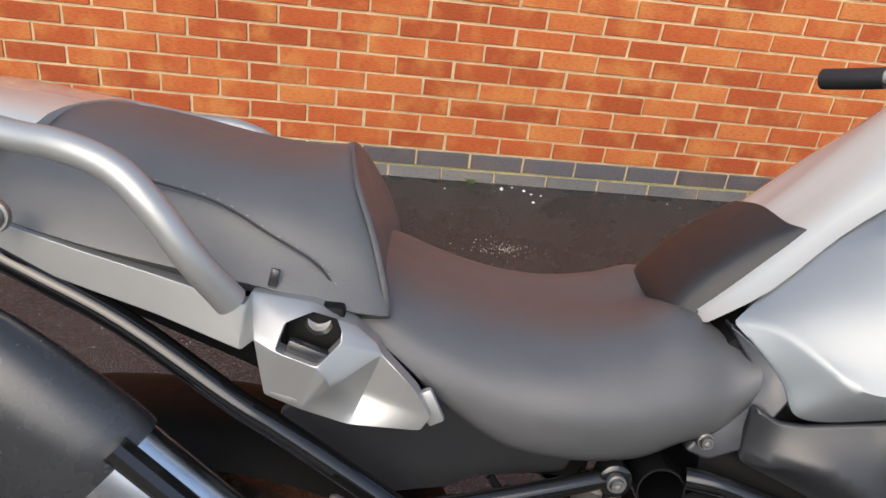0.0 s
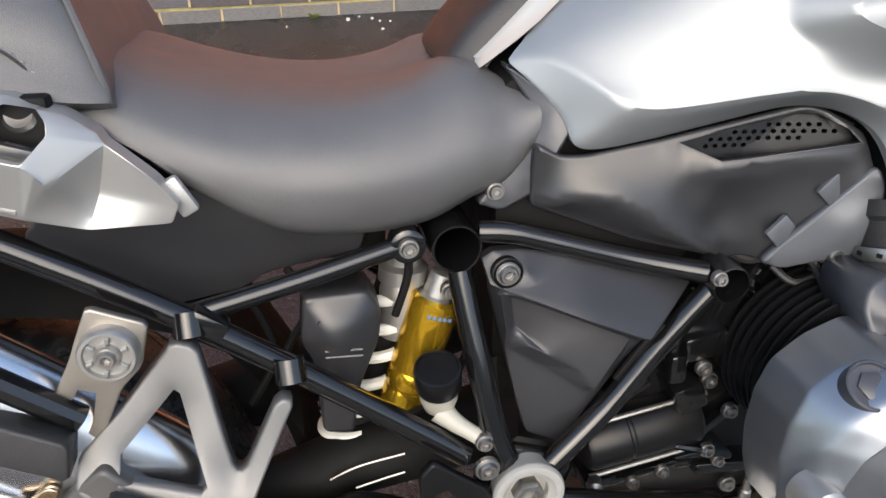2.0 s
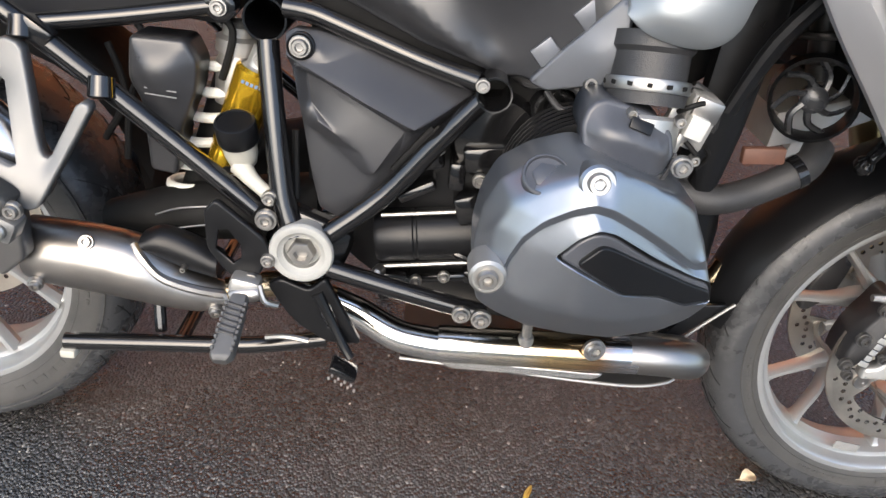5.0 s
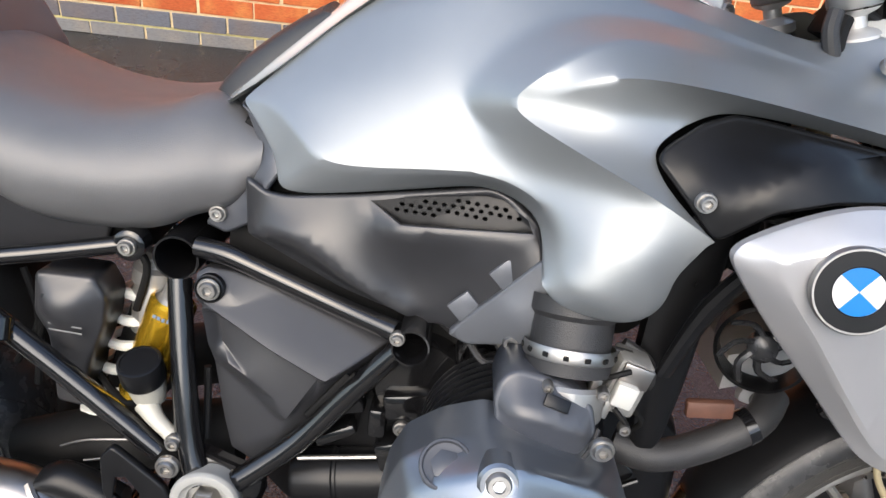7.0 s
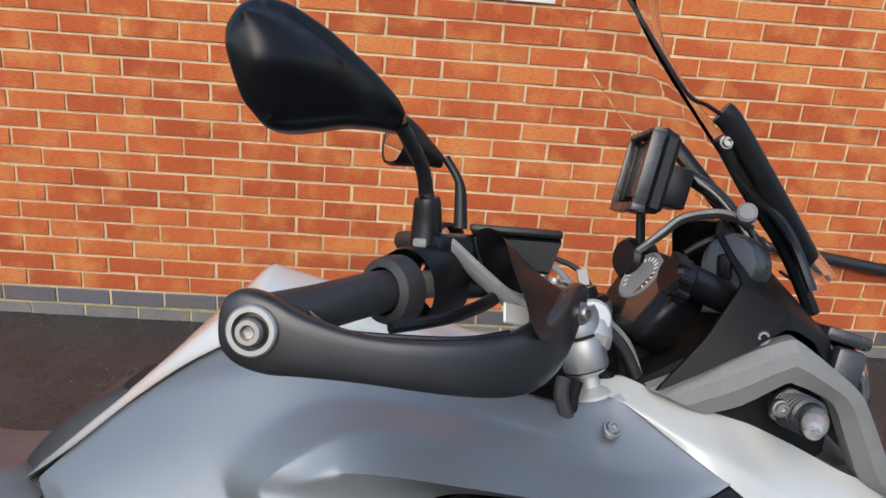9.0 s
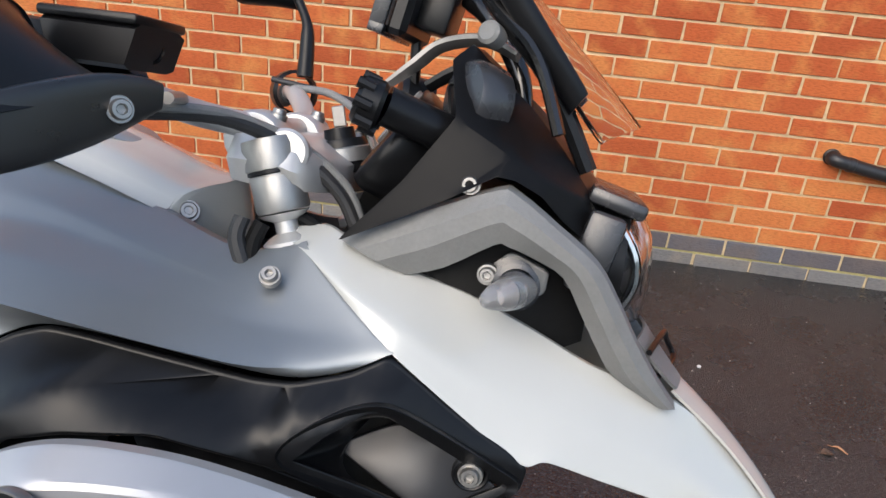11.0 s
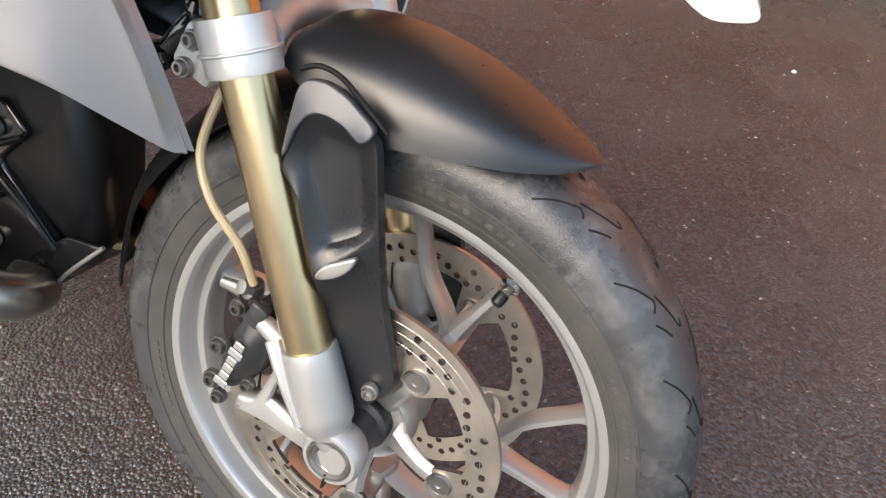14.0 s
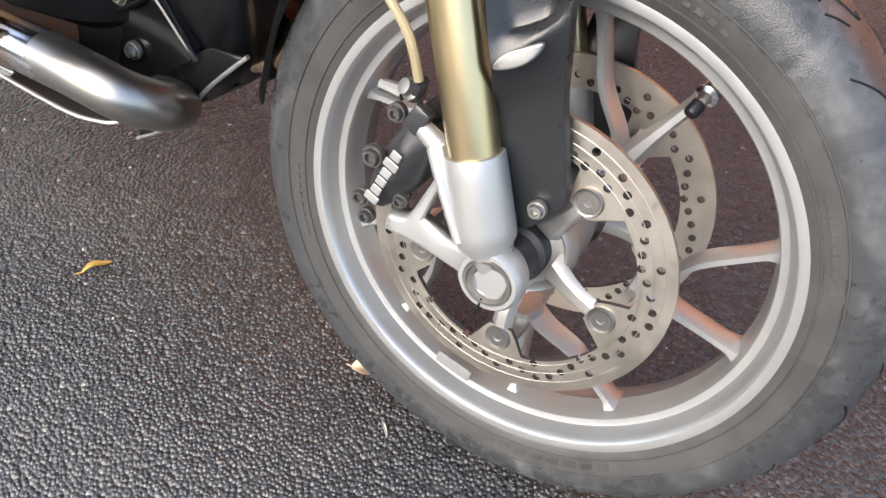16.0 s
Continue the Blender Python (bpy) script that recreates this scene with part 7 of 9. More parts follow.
# model badge: plain dark bars in a chromed frame
BDO = [(1.2045, 0.8263), (1.2159, 0.8322), (1.2887, 0.8046), (1.2912, 0.7979), (1.2761, 0.7784), (1.2656, 0.7783), (1.2091, 0.8093)]
BD = part("badge", loft([lay(shroud, BDO, 0.0015), lay(shroud, BDO, -0.002)]), SHROUD, shroud, "model badge drawn as dark bars in a chromed outline", smooth=False)
part("badge_outline", tube(lay(shroud, BDO + BDO[:1], 0.0022), 0.0009, 6, 3), CHROME, BD, "chromed outline")
for q in ([(1.2109, 0.8271), (1.2508, 0.8146), (1.245, 0.8071), (1.2075, 0.8205)], [(1.2128, 0.8129), (1.2432, 0.8017), (1.248, 0.7948), (1.2151, 0.809)], [(1.254, 0.8124), (1.2866, 0.8012), (1.2812, 0.7963), (1.2514, 0.8036)], [(1.2506, 0.8004), (1.2803, 0.7886), (1.2761, 0.7838), (1.2472, 0.7936)], [(1.2479, 0.7904), (1.2753, 0.7838), (1.2727, 0.7800), (1.2462, 0.786)]):
    part("badge_bar", loft([lay(shroud, q, 0.0030), lay(shroud, q, -0.001)]), BLACK, BD, smooth=False)
for k in range(5):
    x, z = 1.2165 + 0.0112 * k, 0.8405 - 0.0050 * k
    q = [(x, z + 0.0035), (x + 0.0085, z - 0.0003), (x + 0.0080, z - 0.0040), (x - 0.0005, z - 0.0002)]
    part("badge_print", loft([lay(shroud, q, 0.0012), lay(shroud, q, -0.001)]), LIGHTSILVER, BD, smooth=False)

BK = [(0.958, -0.276, 0.914), (0.964, -0.273, 0.925), (0.996, -0.257, 0.947), (1.022, -0.250, 0.956), (1.056, -0.245, 0.953), (1.112, -0.238, 0.946), (1.192, -0.223, 0.935), (1.223, -0.216, 0.935), (1.266, -0.201, 0.947), (1.294, -0.187, 0.964), (1.348, -0.176, 0.925), (1.402, -0.168, 0.892), (1.420, -0.163, 0.878), (1.416, -0.163, 0.855),
      (1.347, -0.190, 0.826), (1.324, -0.196, 0.826), (1.24, -0.245, 0.872), (1.15, -0.300, 0.908), (1.09, -0.320, 0.905), (1.045, -0.322, 0.892), (1.010, -0.310, 0.860)]
BF = [(1.07, -0.275, 0.940), (1.16, -0.250, 0.935)]
HOLE = [(1.240, 0.886), (1.262, 0.908), (1.290, 0.928), (1.312, 0.930), (1.345, 0.908), (1.380, 0.882), (1.402, 0.868), (1.400, 0.860), (1.372, 0.846), (1.344, 0.838), (1.326, 0.840), (1.290, 0.860), (1.250, 0.880)]
inlet = panel("air_inlet_panel", BK, BF, BLACK, bike, "satin black air inlet panel", edge=0.004, thick=0.003, step=0.009, both=True, holes=[HOLE], soften=1, polish=2, creases=[[(0.990, -0.302, 0.886), (1.030, -0.318, 0.906), (1.058, -0.312, 0.928), (1.089, -0.304, 0.938), (1.134, -0.286, 0.938), (1.200, -0.258, 0.930), (1.240, -0.244, 0.930)], [(1.212, -0.258, 0.888), (1.226, -0.258, 0.905), (1.262, -0.240, 0.925), (1.300, -0.222, 0.937), (1.330, -0.208, 0.926), (1.408, -0.168, 0.878)]])
bolt(inlet, (0.993, -0.312, 0.893), 0.0065)
RIMO = [(1.226, -0.260, 0.899), (1.265, -0.245, 0.929), (1.295, -0.233, 0.939), (1.314, -0.224, 0.936), (1.361, -0.199, 0.906), (1.403, -0.176, 0.877), (1.418, -0.169, 0.867), (1.414, -0.172, 0.857), (1.385, -0.186, 0.837), (1.354, -0.202, 0.830), (1.332, -0.214, 0.837), (1.269, -0.243, 0.866), (1.231, -0.258, 0.882)]
RIMI = [(1.229, -0.244, 0.881), (1.261, -0.232, 0.908), (1.288, -0.220, 0.922), (1.304, -0.214, 0.922), (1.347, -0.191, 0.895), (1.388, -0.170, 0.866), (1.399, -0.164, 0.858), (1.396, -0.165, 0.852), (1.375, -0.176, 0.838), (1.348, -0.191, 0.831), (1.330, -0.201, 0.837), (1.263, -0.231, 0.865), (1.234, -0.242, 0.876)]
RIM = {"o%d" % k: p for k, p in enumerate(RIMO)}
RIM.update({"i%d" % k: p for k, p in enumerate(RIMI)})
RIM.update({"w0": (1.262, -0.170, 0.876), "w1": (1.285, -0.160, 0.905), "w2": (1.300, -0.158, 0.915), "w3": (1.318, -0.158, 0.912)})
rim = cage("inlet_rim", RIM, ["o%d o%d i%d i%d" % (k, (k + 1) % 13, (k + 1) % 13, k) for k in range(13)] + ["i12 i0 w0", "i0 i1 w1 w0", "i1 i2 w2 w1", "i2 i3 w3 w2", "w0 i11 i12"],
           [(0.9, " ".join("i%d" % (k % 13) for k in range(14))), (0.4, " ".join("o%d" % (k % 13) for k in range(14)))], BLACK, inlet, "bevelled black inlet rim", lip=0.012, rim=0.6, both=True, levels=2, corners="i0 i6 i9")
panel("inlet_floor", [(1.252, -0.178, 0.870), (1.300, -0.160, 0.895), (1.330, -0.172, 0.902), (1.347, -0.186, 0.892), (1.388, -0.166, 0.864), (1.398, -0.160, 0.856), (1.374, -0.172, 0.838), (1.348, -0.187, 0.831), (1.326, -0.190, 0.838)], [(1.36, -0.180, 0.868)], FAIRING, inlet, "recessed black inlet face", edge=0.002, thick=0.003, step=0.01)
panel("inlet_duct", [(1.190, -0.185, 0.880), (1.240, -0.180, 0.925), (1.292, -0.160, 0.950), (1.345, -0.145, 0.935), (1.420, -0.120, 0.880), (1.410, -0.110, 0.850), (1.350, -0.150, 0.815), (1.300, -0.165, 0.815), (1.240, -0.180, 0.850)], [(1.285, -0.15, 0.88)], MATT, inlet, edge=0.002, thick=0.003, step=0.012)
panel("inlet_under_strip", [(1.122, -0.284, 0.900), (1.166, -0.266, 0.893), (1.210, -0.250, 0.880), (1.257, -0.231, 0.860), (1.304, -0.208, 0.838), (1.345, -0.190, 0.824), (1.324, -0.192, 0.803), (1.292, -0.205, 0.812), (1.235, -0.228, 0.845), (1.175, -0.250, 0.870), (1.123, -0.270, 0.880)], [], BLACK, inlet, "black strip under the inlet", edge=0.002, thick=0.003, step=0.01)
bolt(inlet, (1.374, -0.181, 0.872), 0.0085)
part("bolt_boss", lathe([(0.0165, -0.016), (0.0165, 0.000), (0.0145, 0.002), (0.0125, 0.001), (0.0115, -0.003), (0, -0.003)], (1.374, -0.178, 0.872), (0.2, -1, 0), 24), BLACK, inlet)

# beak: right and left wings over a middle blade
BEAK = {"u0": (1.150, -0.112, 1.038), "u1": (1.198, -0.100, 1.051), "u2": (1.232, -0.118, 1.040), "u3": (1.299, -0.118, 1.020), "u4": (1.341, -0.114, 1.010), "u5": (1.400, -0.100, 0.985), "u6": (1.464, -0.090, 0.955), "u7": (1.535, -0.055, 0.932), "u8": (1.600, -0.020, 0.890), "u9": (1.645, -0.014, 0.846), "u10": (1.686, -0.010, 0.796), "t": (1.711, -0.036, 0.766),
        "l0": (1.195, -0.142, 1.030), "l1": (1.246, -0.166, 0.996), "l2": (1.294, -0.187, 0.966), "l3": (1.348, -0.176, 0.926), "l4": (1.417, -0.163, 0.878), "l5": (1.433, -0.157, 0.887), "l6": (1.485, -0.132, 0.867), "l7": (1.546, -0.104, 0.846), "l8": (1.603, -0.074, 0.801), "l9": (1.673, -0.048, 0.758),
        "f1": (1.240, -0.166, 1.008), "f2": (1.300, -0.176, 0.984), "f3": (1.370, -0.156, 0.947), "f4": (1.468, -0.122, 0.913), "f5": (1.548, -0.088, 0.876), "f6": (1.634, -0.056, 0.826), "f7": (1.690, -0.038, 0.782)}
beak = cage("beak", BEAK, ["u0 u1 l0", "u1 u2 f1 l0", "u2 u3 f2 f1", "u3 u4 f3 f2", "u4 u5 f3", "u5 u6 f4 f3", "u6 u7 f5 f4", "u7 u8 f5", "u8 u9 f6 f5", "u9 u10 f7 f6", "u10 t f7", "l0 f1 l1", "f1 f2 l2 l1", "f2 f3 l3 l2", "f3 f4 l5 l4 l3", "f4 f5 l7 l6 l5", "f5 f6 l8 l7", "f6 f7 l9 l8", "f7 t l9"],
            [(0.45, "f1 f2 f3 f4 f5 f6 f7"), (0.5, "l3 l4 l5"), (0.5, "u10 t l9")], WHITE, bike, "gloss white pointed beak", lip=0.007, rim=0.6, both=True, fold=0.36)
mid = [[(1.545, -0.040, 0.932), (1.548, 0, 0.942), (1.545, 0.040, 0.932)], [(1.60, -0.034, 0.890), (1.604, 0, 0.897), (1.60, 0.034, 0.890)], [(1.645, -0.026, 0.846), (1.65, 0, 0.852), (1.645, 0.026, 0.846)], [(1.688, -0.016, 0.797), (1.692, 0, 0.801), (1.688, 0.016, 0.797)]]
part("beak_blade", shell(skin(mid, 4, 4, closed=False, caps=False), 0.003), WHITE, beak, "white middle blade of the beak")

# grey brace over the beak
def brace(s):
    a = [(1.222, 1.046), (1.290, 1.080), (1.357, 1.111), (1.376, 1.109), (1.415, 1.084), (1.451, 1.058), (1.475, 1.025), (1.497, 0.990), (1.522, 0.955), (1.546, 0.925)]
    b = [(1.285, 1.020), (1.320, 1.034), (1.362, 1.062), (1.374, 1.062), (1.398, 1.054), (1.424, 1.040), (1.444, 1.008), (1.462, 0.978), (1.482, 0.950), (1.524, 0.922)]
    y = [-0.128, -0.136, -0.142, -0.141, -0.135, -0.126, -0.114, -0.102, -0.088, -0.066]
    rings = []
    for (ax, az), (bx, bz), q in zip(a, b, y):
        rings.append([(ax, s * (q + 0.016), az), (ax, s * q, az - 0.003), (ax * 0.7 + bx * 0.3, s * (q - 0.010), az * 0.7 + bz * 0.3), (bx * 0.6 + ax * 0.4, s * (q - 0.010), bz * 0.6 + az * 0.4), (bx, s * (q + 0.002), bz), (bx, s * (q + 0.022), bz)])
    cols = [cr([r[i] for r in rings], 3) for i in range(6)]
    return loft([[c[j] for c in cols] for j in range(len(cols[0]))])


for s in (1, -1):
    part("beak_brace", brace(s), GREYP, bike, "grey textured plastic brace", sharp=28)
LENSM = mat("smoky_clear_lens", (0.70, 0.70, 0.70), 0.08, coat=0.8, grain=0.6, scale=90, bump=0.5, bscale=260)
LENSM.node_tree.nodes["Principled BSDF"].inputs["Transmission Weight"].default_value = 0.8
ind = part("indicator", skin([[(x + rx * math.cos(a), y, z + rz * math.sin(a)) for a in (2 * math.pi * i / 12 for i in range(12))] for x, y, z, rx, rz in ((1.3920, -0.1500, 1.0300, 0.0130, 0.0130), (1.3893, -0.1554, 1.0297, 0.0145, 0.0145), (1.3830, -0.1680, 1.0290, 0.0150, 0.0142), (1.3758, -0.1824, 1.0282, 0.0125, 0.0118), (1.3695, -0.1950, 1.0275, 0.0080, 0.0078), (1.3663, -0.2013, 1.0272, 0.0030, 0.0030))], 2, 3), LENSM, bike, "smoky clear indicator on a short ribbed stalk")
part("reflector_bowl", lathe([(0.012, 0.0), (0.009, -0.012), (0.004, -0.016), (0, -0.016)], (1.381, -0.172, 1.029), (-0.45, -0.9, 0), 20), CHROME, ind)
part("bulb", lathe([(0.005, -0.02), (0.006, 0.0), (0.004, 0.010), (0, 0.012)], (1.380, -0.176, 1.028), (-0.45, -0.9, 0), 14), mat("pale_bulb", (0.50, 0.42, 0.38), 0.2), ind)
part("stalk", tube([(1.376, -0.100, 1.032), (1.381, -0.130, 1.031), (1.386, -0.154, 1.030)], [0.016, 0.0165, 0.016], 14), DARK, ind)
for k in range(7):
    part("stalk_rib", lathe([(0.0165, -0.0018), (0.0205, -0.0004), (0.0205, 0.0004), (0.0165, 0.0018)], (1.379 + 0.0012 * k, -0.118 - 0.0052 * k, 1.031), (0.1, -1, 0), 20), DARK, ind)
panel("indicator_plate", [(1.358, -0.122, 1.020), (1.366, -0.124, 1.046), (1.376, -0.126, 1.056), (1.411, -0.122, 1.043), (1.410, -0.120, 1.022), (1.385, -0.122, 1.010)], [], GREYP, ind, "grey mounting plate", edge=0.003, thick=0.008, step=0.012)
for at in ((1.360, -0.140, 1.036), (1.374, -0.142, 1.030), (1.334, -0.136, 1.110)):
    bolt(ind, at, 0.0072)

# nose: cowl, headlight, screen
COWL = {
    "c0": (1.308, -0.056, 1.233), "c1": (1.295, -0.085, 1.214), "c2": (1.313, -0.128, 1.164), "c3": (1.275, -0.140, 1.104), "tip": (1.224, -0.147, 1.044), "e1": (1.271, -0.149, 1.069), "e2": (1.317, -0.148, 1.095), "e3": (1.356, -0.142, 1.120), "e4": (1.372, -0.136, 1.118), "e5": (1.395, -0.125, 1.107),
    "q1": (1.414, -0.110, 1.088), "q2": (1.449, -0.080, 1.061), "q3": (1.444, -0.072, 1.085), "r1": (1.364, -0.130, 1.138), "r2": (1.400, -0.116, 1.120), "r3": (1.430, -0.090, 1.108), "k1": (1.344, -0.045, 1.202), "k2": (1.375, -0.045, 1.177), "k3": (1.406, -0.050, 1.146), "k4": (1.434, -0.066, 1.113), "m1": (1.330, -0.100, 1.180),
}
COWLM = mat("matt_black_plastic", (0.005, 0.005, 0.0055), 0.45, grain=0.12, scale=60, bump=0.12, bscale=1600, spec=0.14)
cowl = cage("cowl", COWL, ["c0 c1 c2 m1", "c0 m1 k1", "m1 c2 r1 k2", "k1 m1 k2", "k2 r1 r2 k3", "k3 r2 r3 k4", "c2 c3 e2 r1", "c3 tip e1 e2", "r1 e2 e3", "r1 e3 e4 r2", "r2 e4 e5", "r2 e5 q1 r3", "r3 q1 q2 q3", "k4 r3 q3"],
            [(0.92, "c1 c2 r1 r2 r3"), (0.95, "c2 c3")], COWLM, bike, "matt black front cowl", lip=0.006, rim=0.7, both=True, fold=0.55)
cm = [[(1.308, -0.056, 1.230), (1.312, 0, 1.232), (1.308, 0.056, 1.230)], [(1.344, -0.045, 1.199), (1.350, 0, 1.203), (1.344, 0.045, 1.199)], [(1.375, -0.045, 1.174), (1.382, 0, 1.178), (1.375, 0.045, 1.174)], [(1.406, -0.05, 1.143), (1.414, 0, 1.148), (1.406, 0.05, 1.143)], [(1.434, -0.066, 1.110), (1.446, 0, 1.115), (1.434, 0.066, 1.110)], [(1.452, -0.08, 1.08), (1.470, 0, 1.085), (1.452, 0.08, 1.08)]]
part("cowl_bridge", shell(skin(cm, 4, 3, closed=False, caps=False), 0.003), BLACK, cowl)
GLASS = bpy.data.materials.new("clear_screen")
GLASS.use_nodes = True
_p = GLASS.node_tree.nodes["Principled BSDF"]
_p.inputs["Base Color"].default_value, _p.inputs["Roughness"].default_value, _p.inputs["Transmission Weight"].default_value, _p.inputs["IOR"].default_value = (0.95, 0.95, 0.95, 1), 0.03, 1.0, 1.12
hl = part("headlight", skin([[(x, y * w, zc + h * z) for y, z in ((0, 1), (-0.75, 0.8), (-1, 0), (-0.7, -0.8), (0, -1), (0.7, -0.8), (1, 0), (0.75, 0.8))] for x, zc, h, w in ((1.40, 1.045, 0.055, 0.08), (1.445, 1.045, 0.062, 0.085), (1.476, 1.045, 0.060, 0.08))], 2, 2), BLACK, bike, "black headlight housing with a clear lens")
part("reflector", skin([[(x, y * w, zc + h * z) for y, z in ((0, 1), (-0.75, 0.8), (-1, 0), (-0.7, -0.8), (0, -1), (0.7, -0.8), (1, 0), (0.75, 0.8))] for x, zc, h, w in ((1.474, 1.045, 0.055, 0.074), (1.484, 1.040, 0.050, 0.066), (1.492, 1.035, 0.035, 0.045), (1.495, 1.032, 0.015, 0.02))], 2, 3), DARK, hl, "dark inner headlight bowl")
for k in range(7):
    y = -0.070 + 0.014 * k
    part("reflector_rib", tube([(1.466 + 0.0035 * k, y, 1.088), (1.484 + 0.0028 * k, y + 0.002, 1.060), (1.487 + 0.0022 * k, y + 0.003, 1.030), (1.474 + 0.002 * k, y + 0.004, 1.000)], [0.0035, 0.005, 0.005, 0.0035], 8, 4), CHROME, hl, "chromed reflector rib")
part("headlight_lens", shell(skin([[(x, y * w, zc + h * z) for y, z in ((0, 1), (-0.75, 0.8), (-1, 0), (-0.7, -0.8), (0, -1), (0.7, -0.8), (1, 0), (0.75, 0.8))] for x, zc, h, w in ((1.476, 1.045, 0.060, 0.080), (1.490, 1.040, 0.056, 0.074), (1.501, 1.033, 0.044, 0.056), (1.507, 1.028, 0.02, 0.02))], 2, 3, caps=False), 0.002), GLASS, hl)
mbox("side_box", 0.035, 0.02, 0.075, pose(1.448, -0.088, 1.060, 0, 12), DARK, hl, bevel=0.006)
mbox("top_visor", 0.055, 0.15, 0.016, pose(1.462, 0, 1.106, 0, 14), DARK, hl, bevel=0.005)
part("lower_trim", shell(skin([[(1.500, -0.075, 0.985), (1.512, 0, 0.985), (1.500, 0.075, 0.985)], [(1.528, -0.062, 0.955), (1.538, 0, 0.955), (1.528, 0.062, 0.955)], [(1.548, -0.045, 0.936), (1.556, 0, 0.936), (1.548, 0.045, 0.936)]], 4, 3, closed=False, caps=False), 0.003), GREYP, hl, "grey trim below the headlight")
part("trim_frame", tube([(1.512, -0.076, 0.975), (1.532, 0.0, 0.978), (1.545, 0.062, 0.955), (1.556, 0.062, 0.934), (1.52, -0.06, 0.940)], 0.003, 8), BLACK, hl)

CASTB2 = mat("dull_bracket_steel", (0.30, 0.29, 0.28), 0.35, metal=0.8, grain=0.15, scale=90)
# screen: clear sheet with a dark carrier on each side
sx = [(1.165, 1.500), (1.172, 1.445), (1.205, 1.392), (1.245, 1.345), (1.300, 1.290), (1.370, 1.225), (1.440, 1.158)]
scr = [[(x + 0.035 * (1 - k * k) + (0.02 if z > 1.4 else 0) * (1 - k * k), w * k, z + 0.02 * (1 - k * k)) for k in (-1, -0.6, 0, 0.6, 1)] for (x, z), w in zip(sx, (0.125, 0.135, 0.132, 0.122, 0.098, 0.078, 0.035))]
screen = part("windscreen", shell(skin(scr, 3, 3, closed=False, caps=False), 0.004), GLASS, bike, "clear tinted windscreen with a dark edge")
screen.visible_shadow = False
part("screen_edge", tube([(1.140, -0.128, 1.487), (1.156, -0.130, 1.464), (1.186, -0.131, 1.422), (1.233, -0.130, 1.360), (1.258, -0.122, 1.350), (1.282, -0.113, 1.340)], 0.0022, 6, 4), BLACK, screen)
part("screen_edge", tube([(1.405, -0.066, 1.195), (1.425, -0.040, 1.172), (1.439, 0.0, 1.158), (1.425, 0.04, 1.172)], 0.0022, 6, 4), BLACK, screen)
for s in (1, -1):
    cs = [[(x + a * 0.55, s * (y + d), z + a * 0.83) for a, d in ((-0.009, 0.012), (0.008, 0.010), (0.013, 0.0), (0.010, -0.007), (-0.006, -0.006), (-0.012, 0.002))] for x, y, z in ((1.278, -0.112, 1.345), (1.292, -0.110, 1.334), (1.330, -0.098, 1.288), (1.370, -0.083, 1.240), (1.404, -0.068, 1.200), (1.412, -0.064, 1.189))]
    part("screen_carrier", skin(cs, 2, 3), BLACK, screen, "black screen carrier", sharp=50)
part("carrier_arm", tube([(1.285, -0.095, 1.320), (1.330, -0.080, 1.262), (1.385, -0.055, 1.205), (1.43, -0.045, 1.13)], 0.009, 8), BLACK, screen)
bolt(screen, (1.290, -0.102, 1.315), 0.006)
part("screen_knob", lathe([(0.011, -0.01), (0.011, 0.006), (0.008, 0.009), (0, 0.009)], (1.327, -0.084, 1.240), (-0.4, -1, 0.2), 20), GREYP, screen)
part("screen_bracket", tube([(1.222, -0.03, 1.186), (1.249, -0.03, 1.209), (1.274, -0.032, 1.230), (1.315, -0.04, 1.238), (1.350, -0.05, 1.226)], [0.003, 0.0045, 0.0045, 0.0045, 0.004], 8, 5, flat=2.0), CASTB2, screen)
part("screen_bracket", tube([(1.270, -0.06, 1.188), (1.300, -0.062, 1.206), (1.330, -0.064, 1.204), (1.352, -0.066, 1.190)], [0.004, 0.005, 0.005, 0.004], 8, 5, flat=1.8), BLACK, screen)
part("screen_strut", tube([(1.40, -0.10, 1.16), (1.37, -0.09, 1.225), (1.322, -0.086, 1.270), (1.295, -0.098, 1.310)], 0.006, 8, 5), FRAMEM, screen)

# cockpit
DN = Vector((-0.80, -0.22, 0.56)).normalized()
DU = Vector((0, -1, 0)).cross(DN).normalized() * -1
DV = DN.cross(DU)
DC = Vector((1.236, -0.030, 1.140))
dash = part("instrument_panel", skin([[DC + DN * h + DU * u * k + DV * v * k for u, v in ((-0.052, -0.050), (-0.010, -0.066), (0.040, -0.050), (0.052, 0.0), (0.044, 0.060), (0.0, 0.078), (-0.044, 0.062), (-0.056, 0.0))] for h, k in ((-0.040, 0.92), (-0.010, 1.02), (0.0, 1.0), (0.004, 0.95))], 2, 2), BLACK, bike, "black instrument panel with a round dial and a brown display", sharp=45)
part("dial", lathe([(0.034, 0.0), (0.034, 0.004), (0.031, 0.005), (0.030, 0.002), (0, 0.002)], DC + DN * 0.004 + DU * 0.012 + DV * 0.022, DN, 36), GREYP, dash, "round dial with a pale scale")
for k in range(16):
    a = radians(140 - 17 * k)
    part("dial_tick", box(0.002, 0.006, 0.0008, Matrix.Translation(DC + DN * 0.0068 + DU * (0.012 + 0.025 * math.cos(a)) + DV * (0.022 + 0.025 * math.sin(a))) @ DN.to_track_quat("Z", "Y").to_matrix().to_4x4() @ pose(0, 0, 0, 0, 0, math.degrees(a)), 0), SPRINGW, dash, smooth=False)
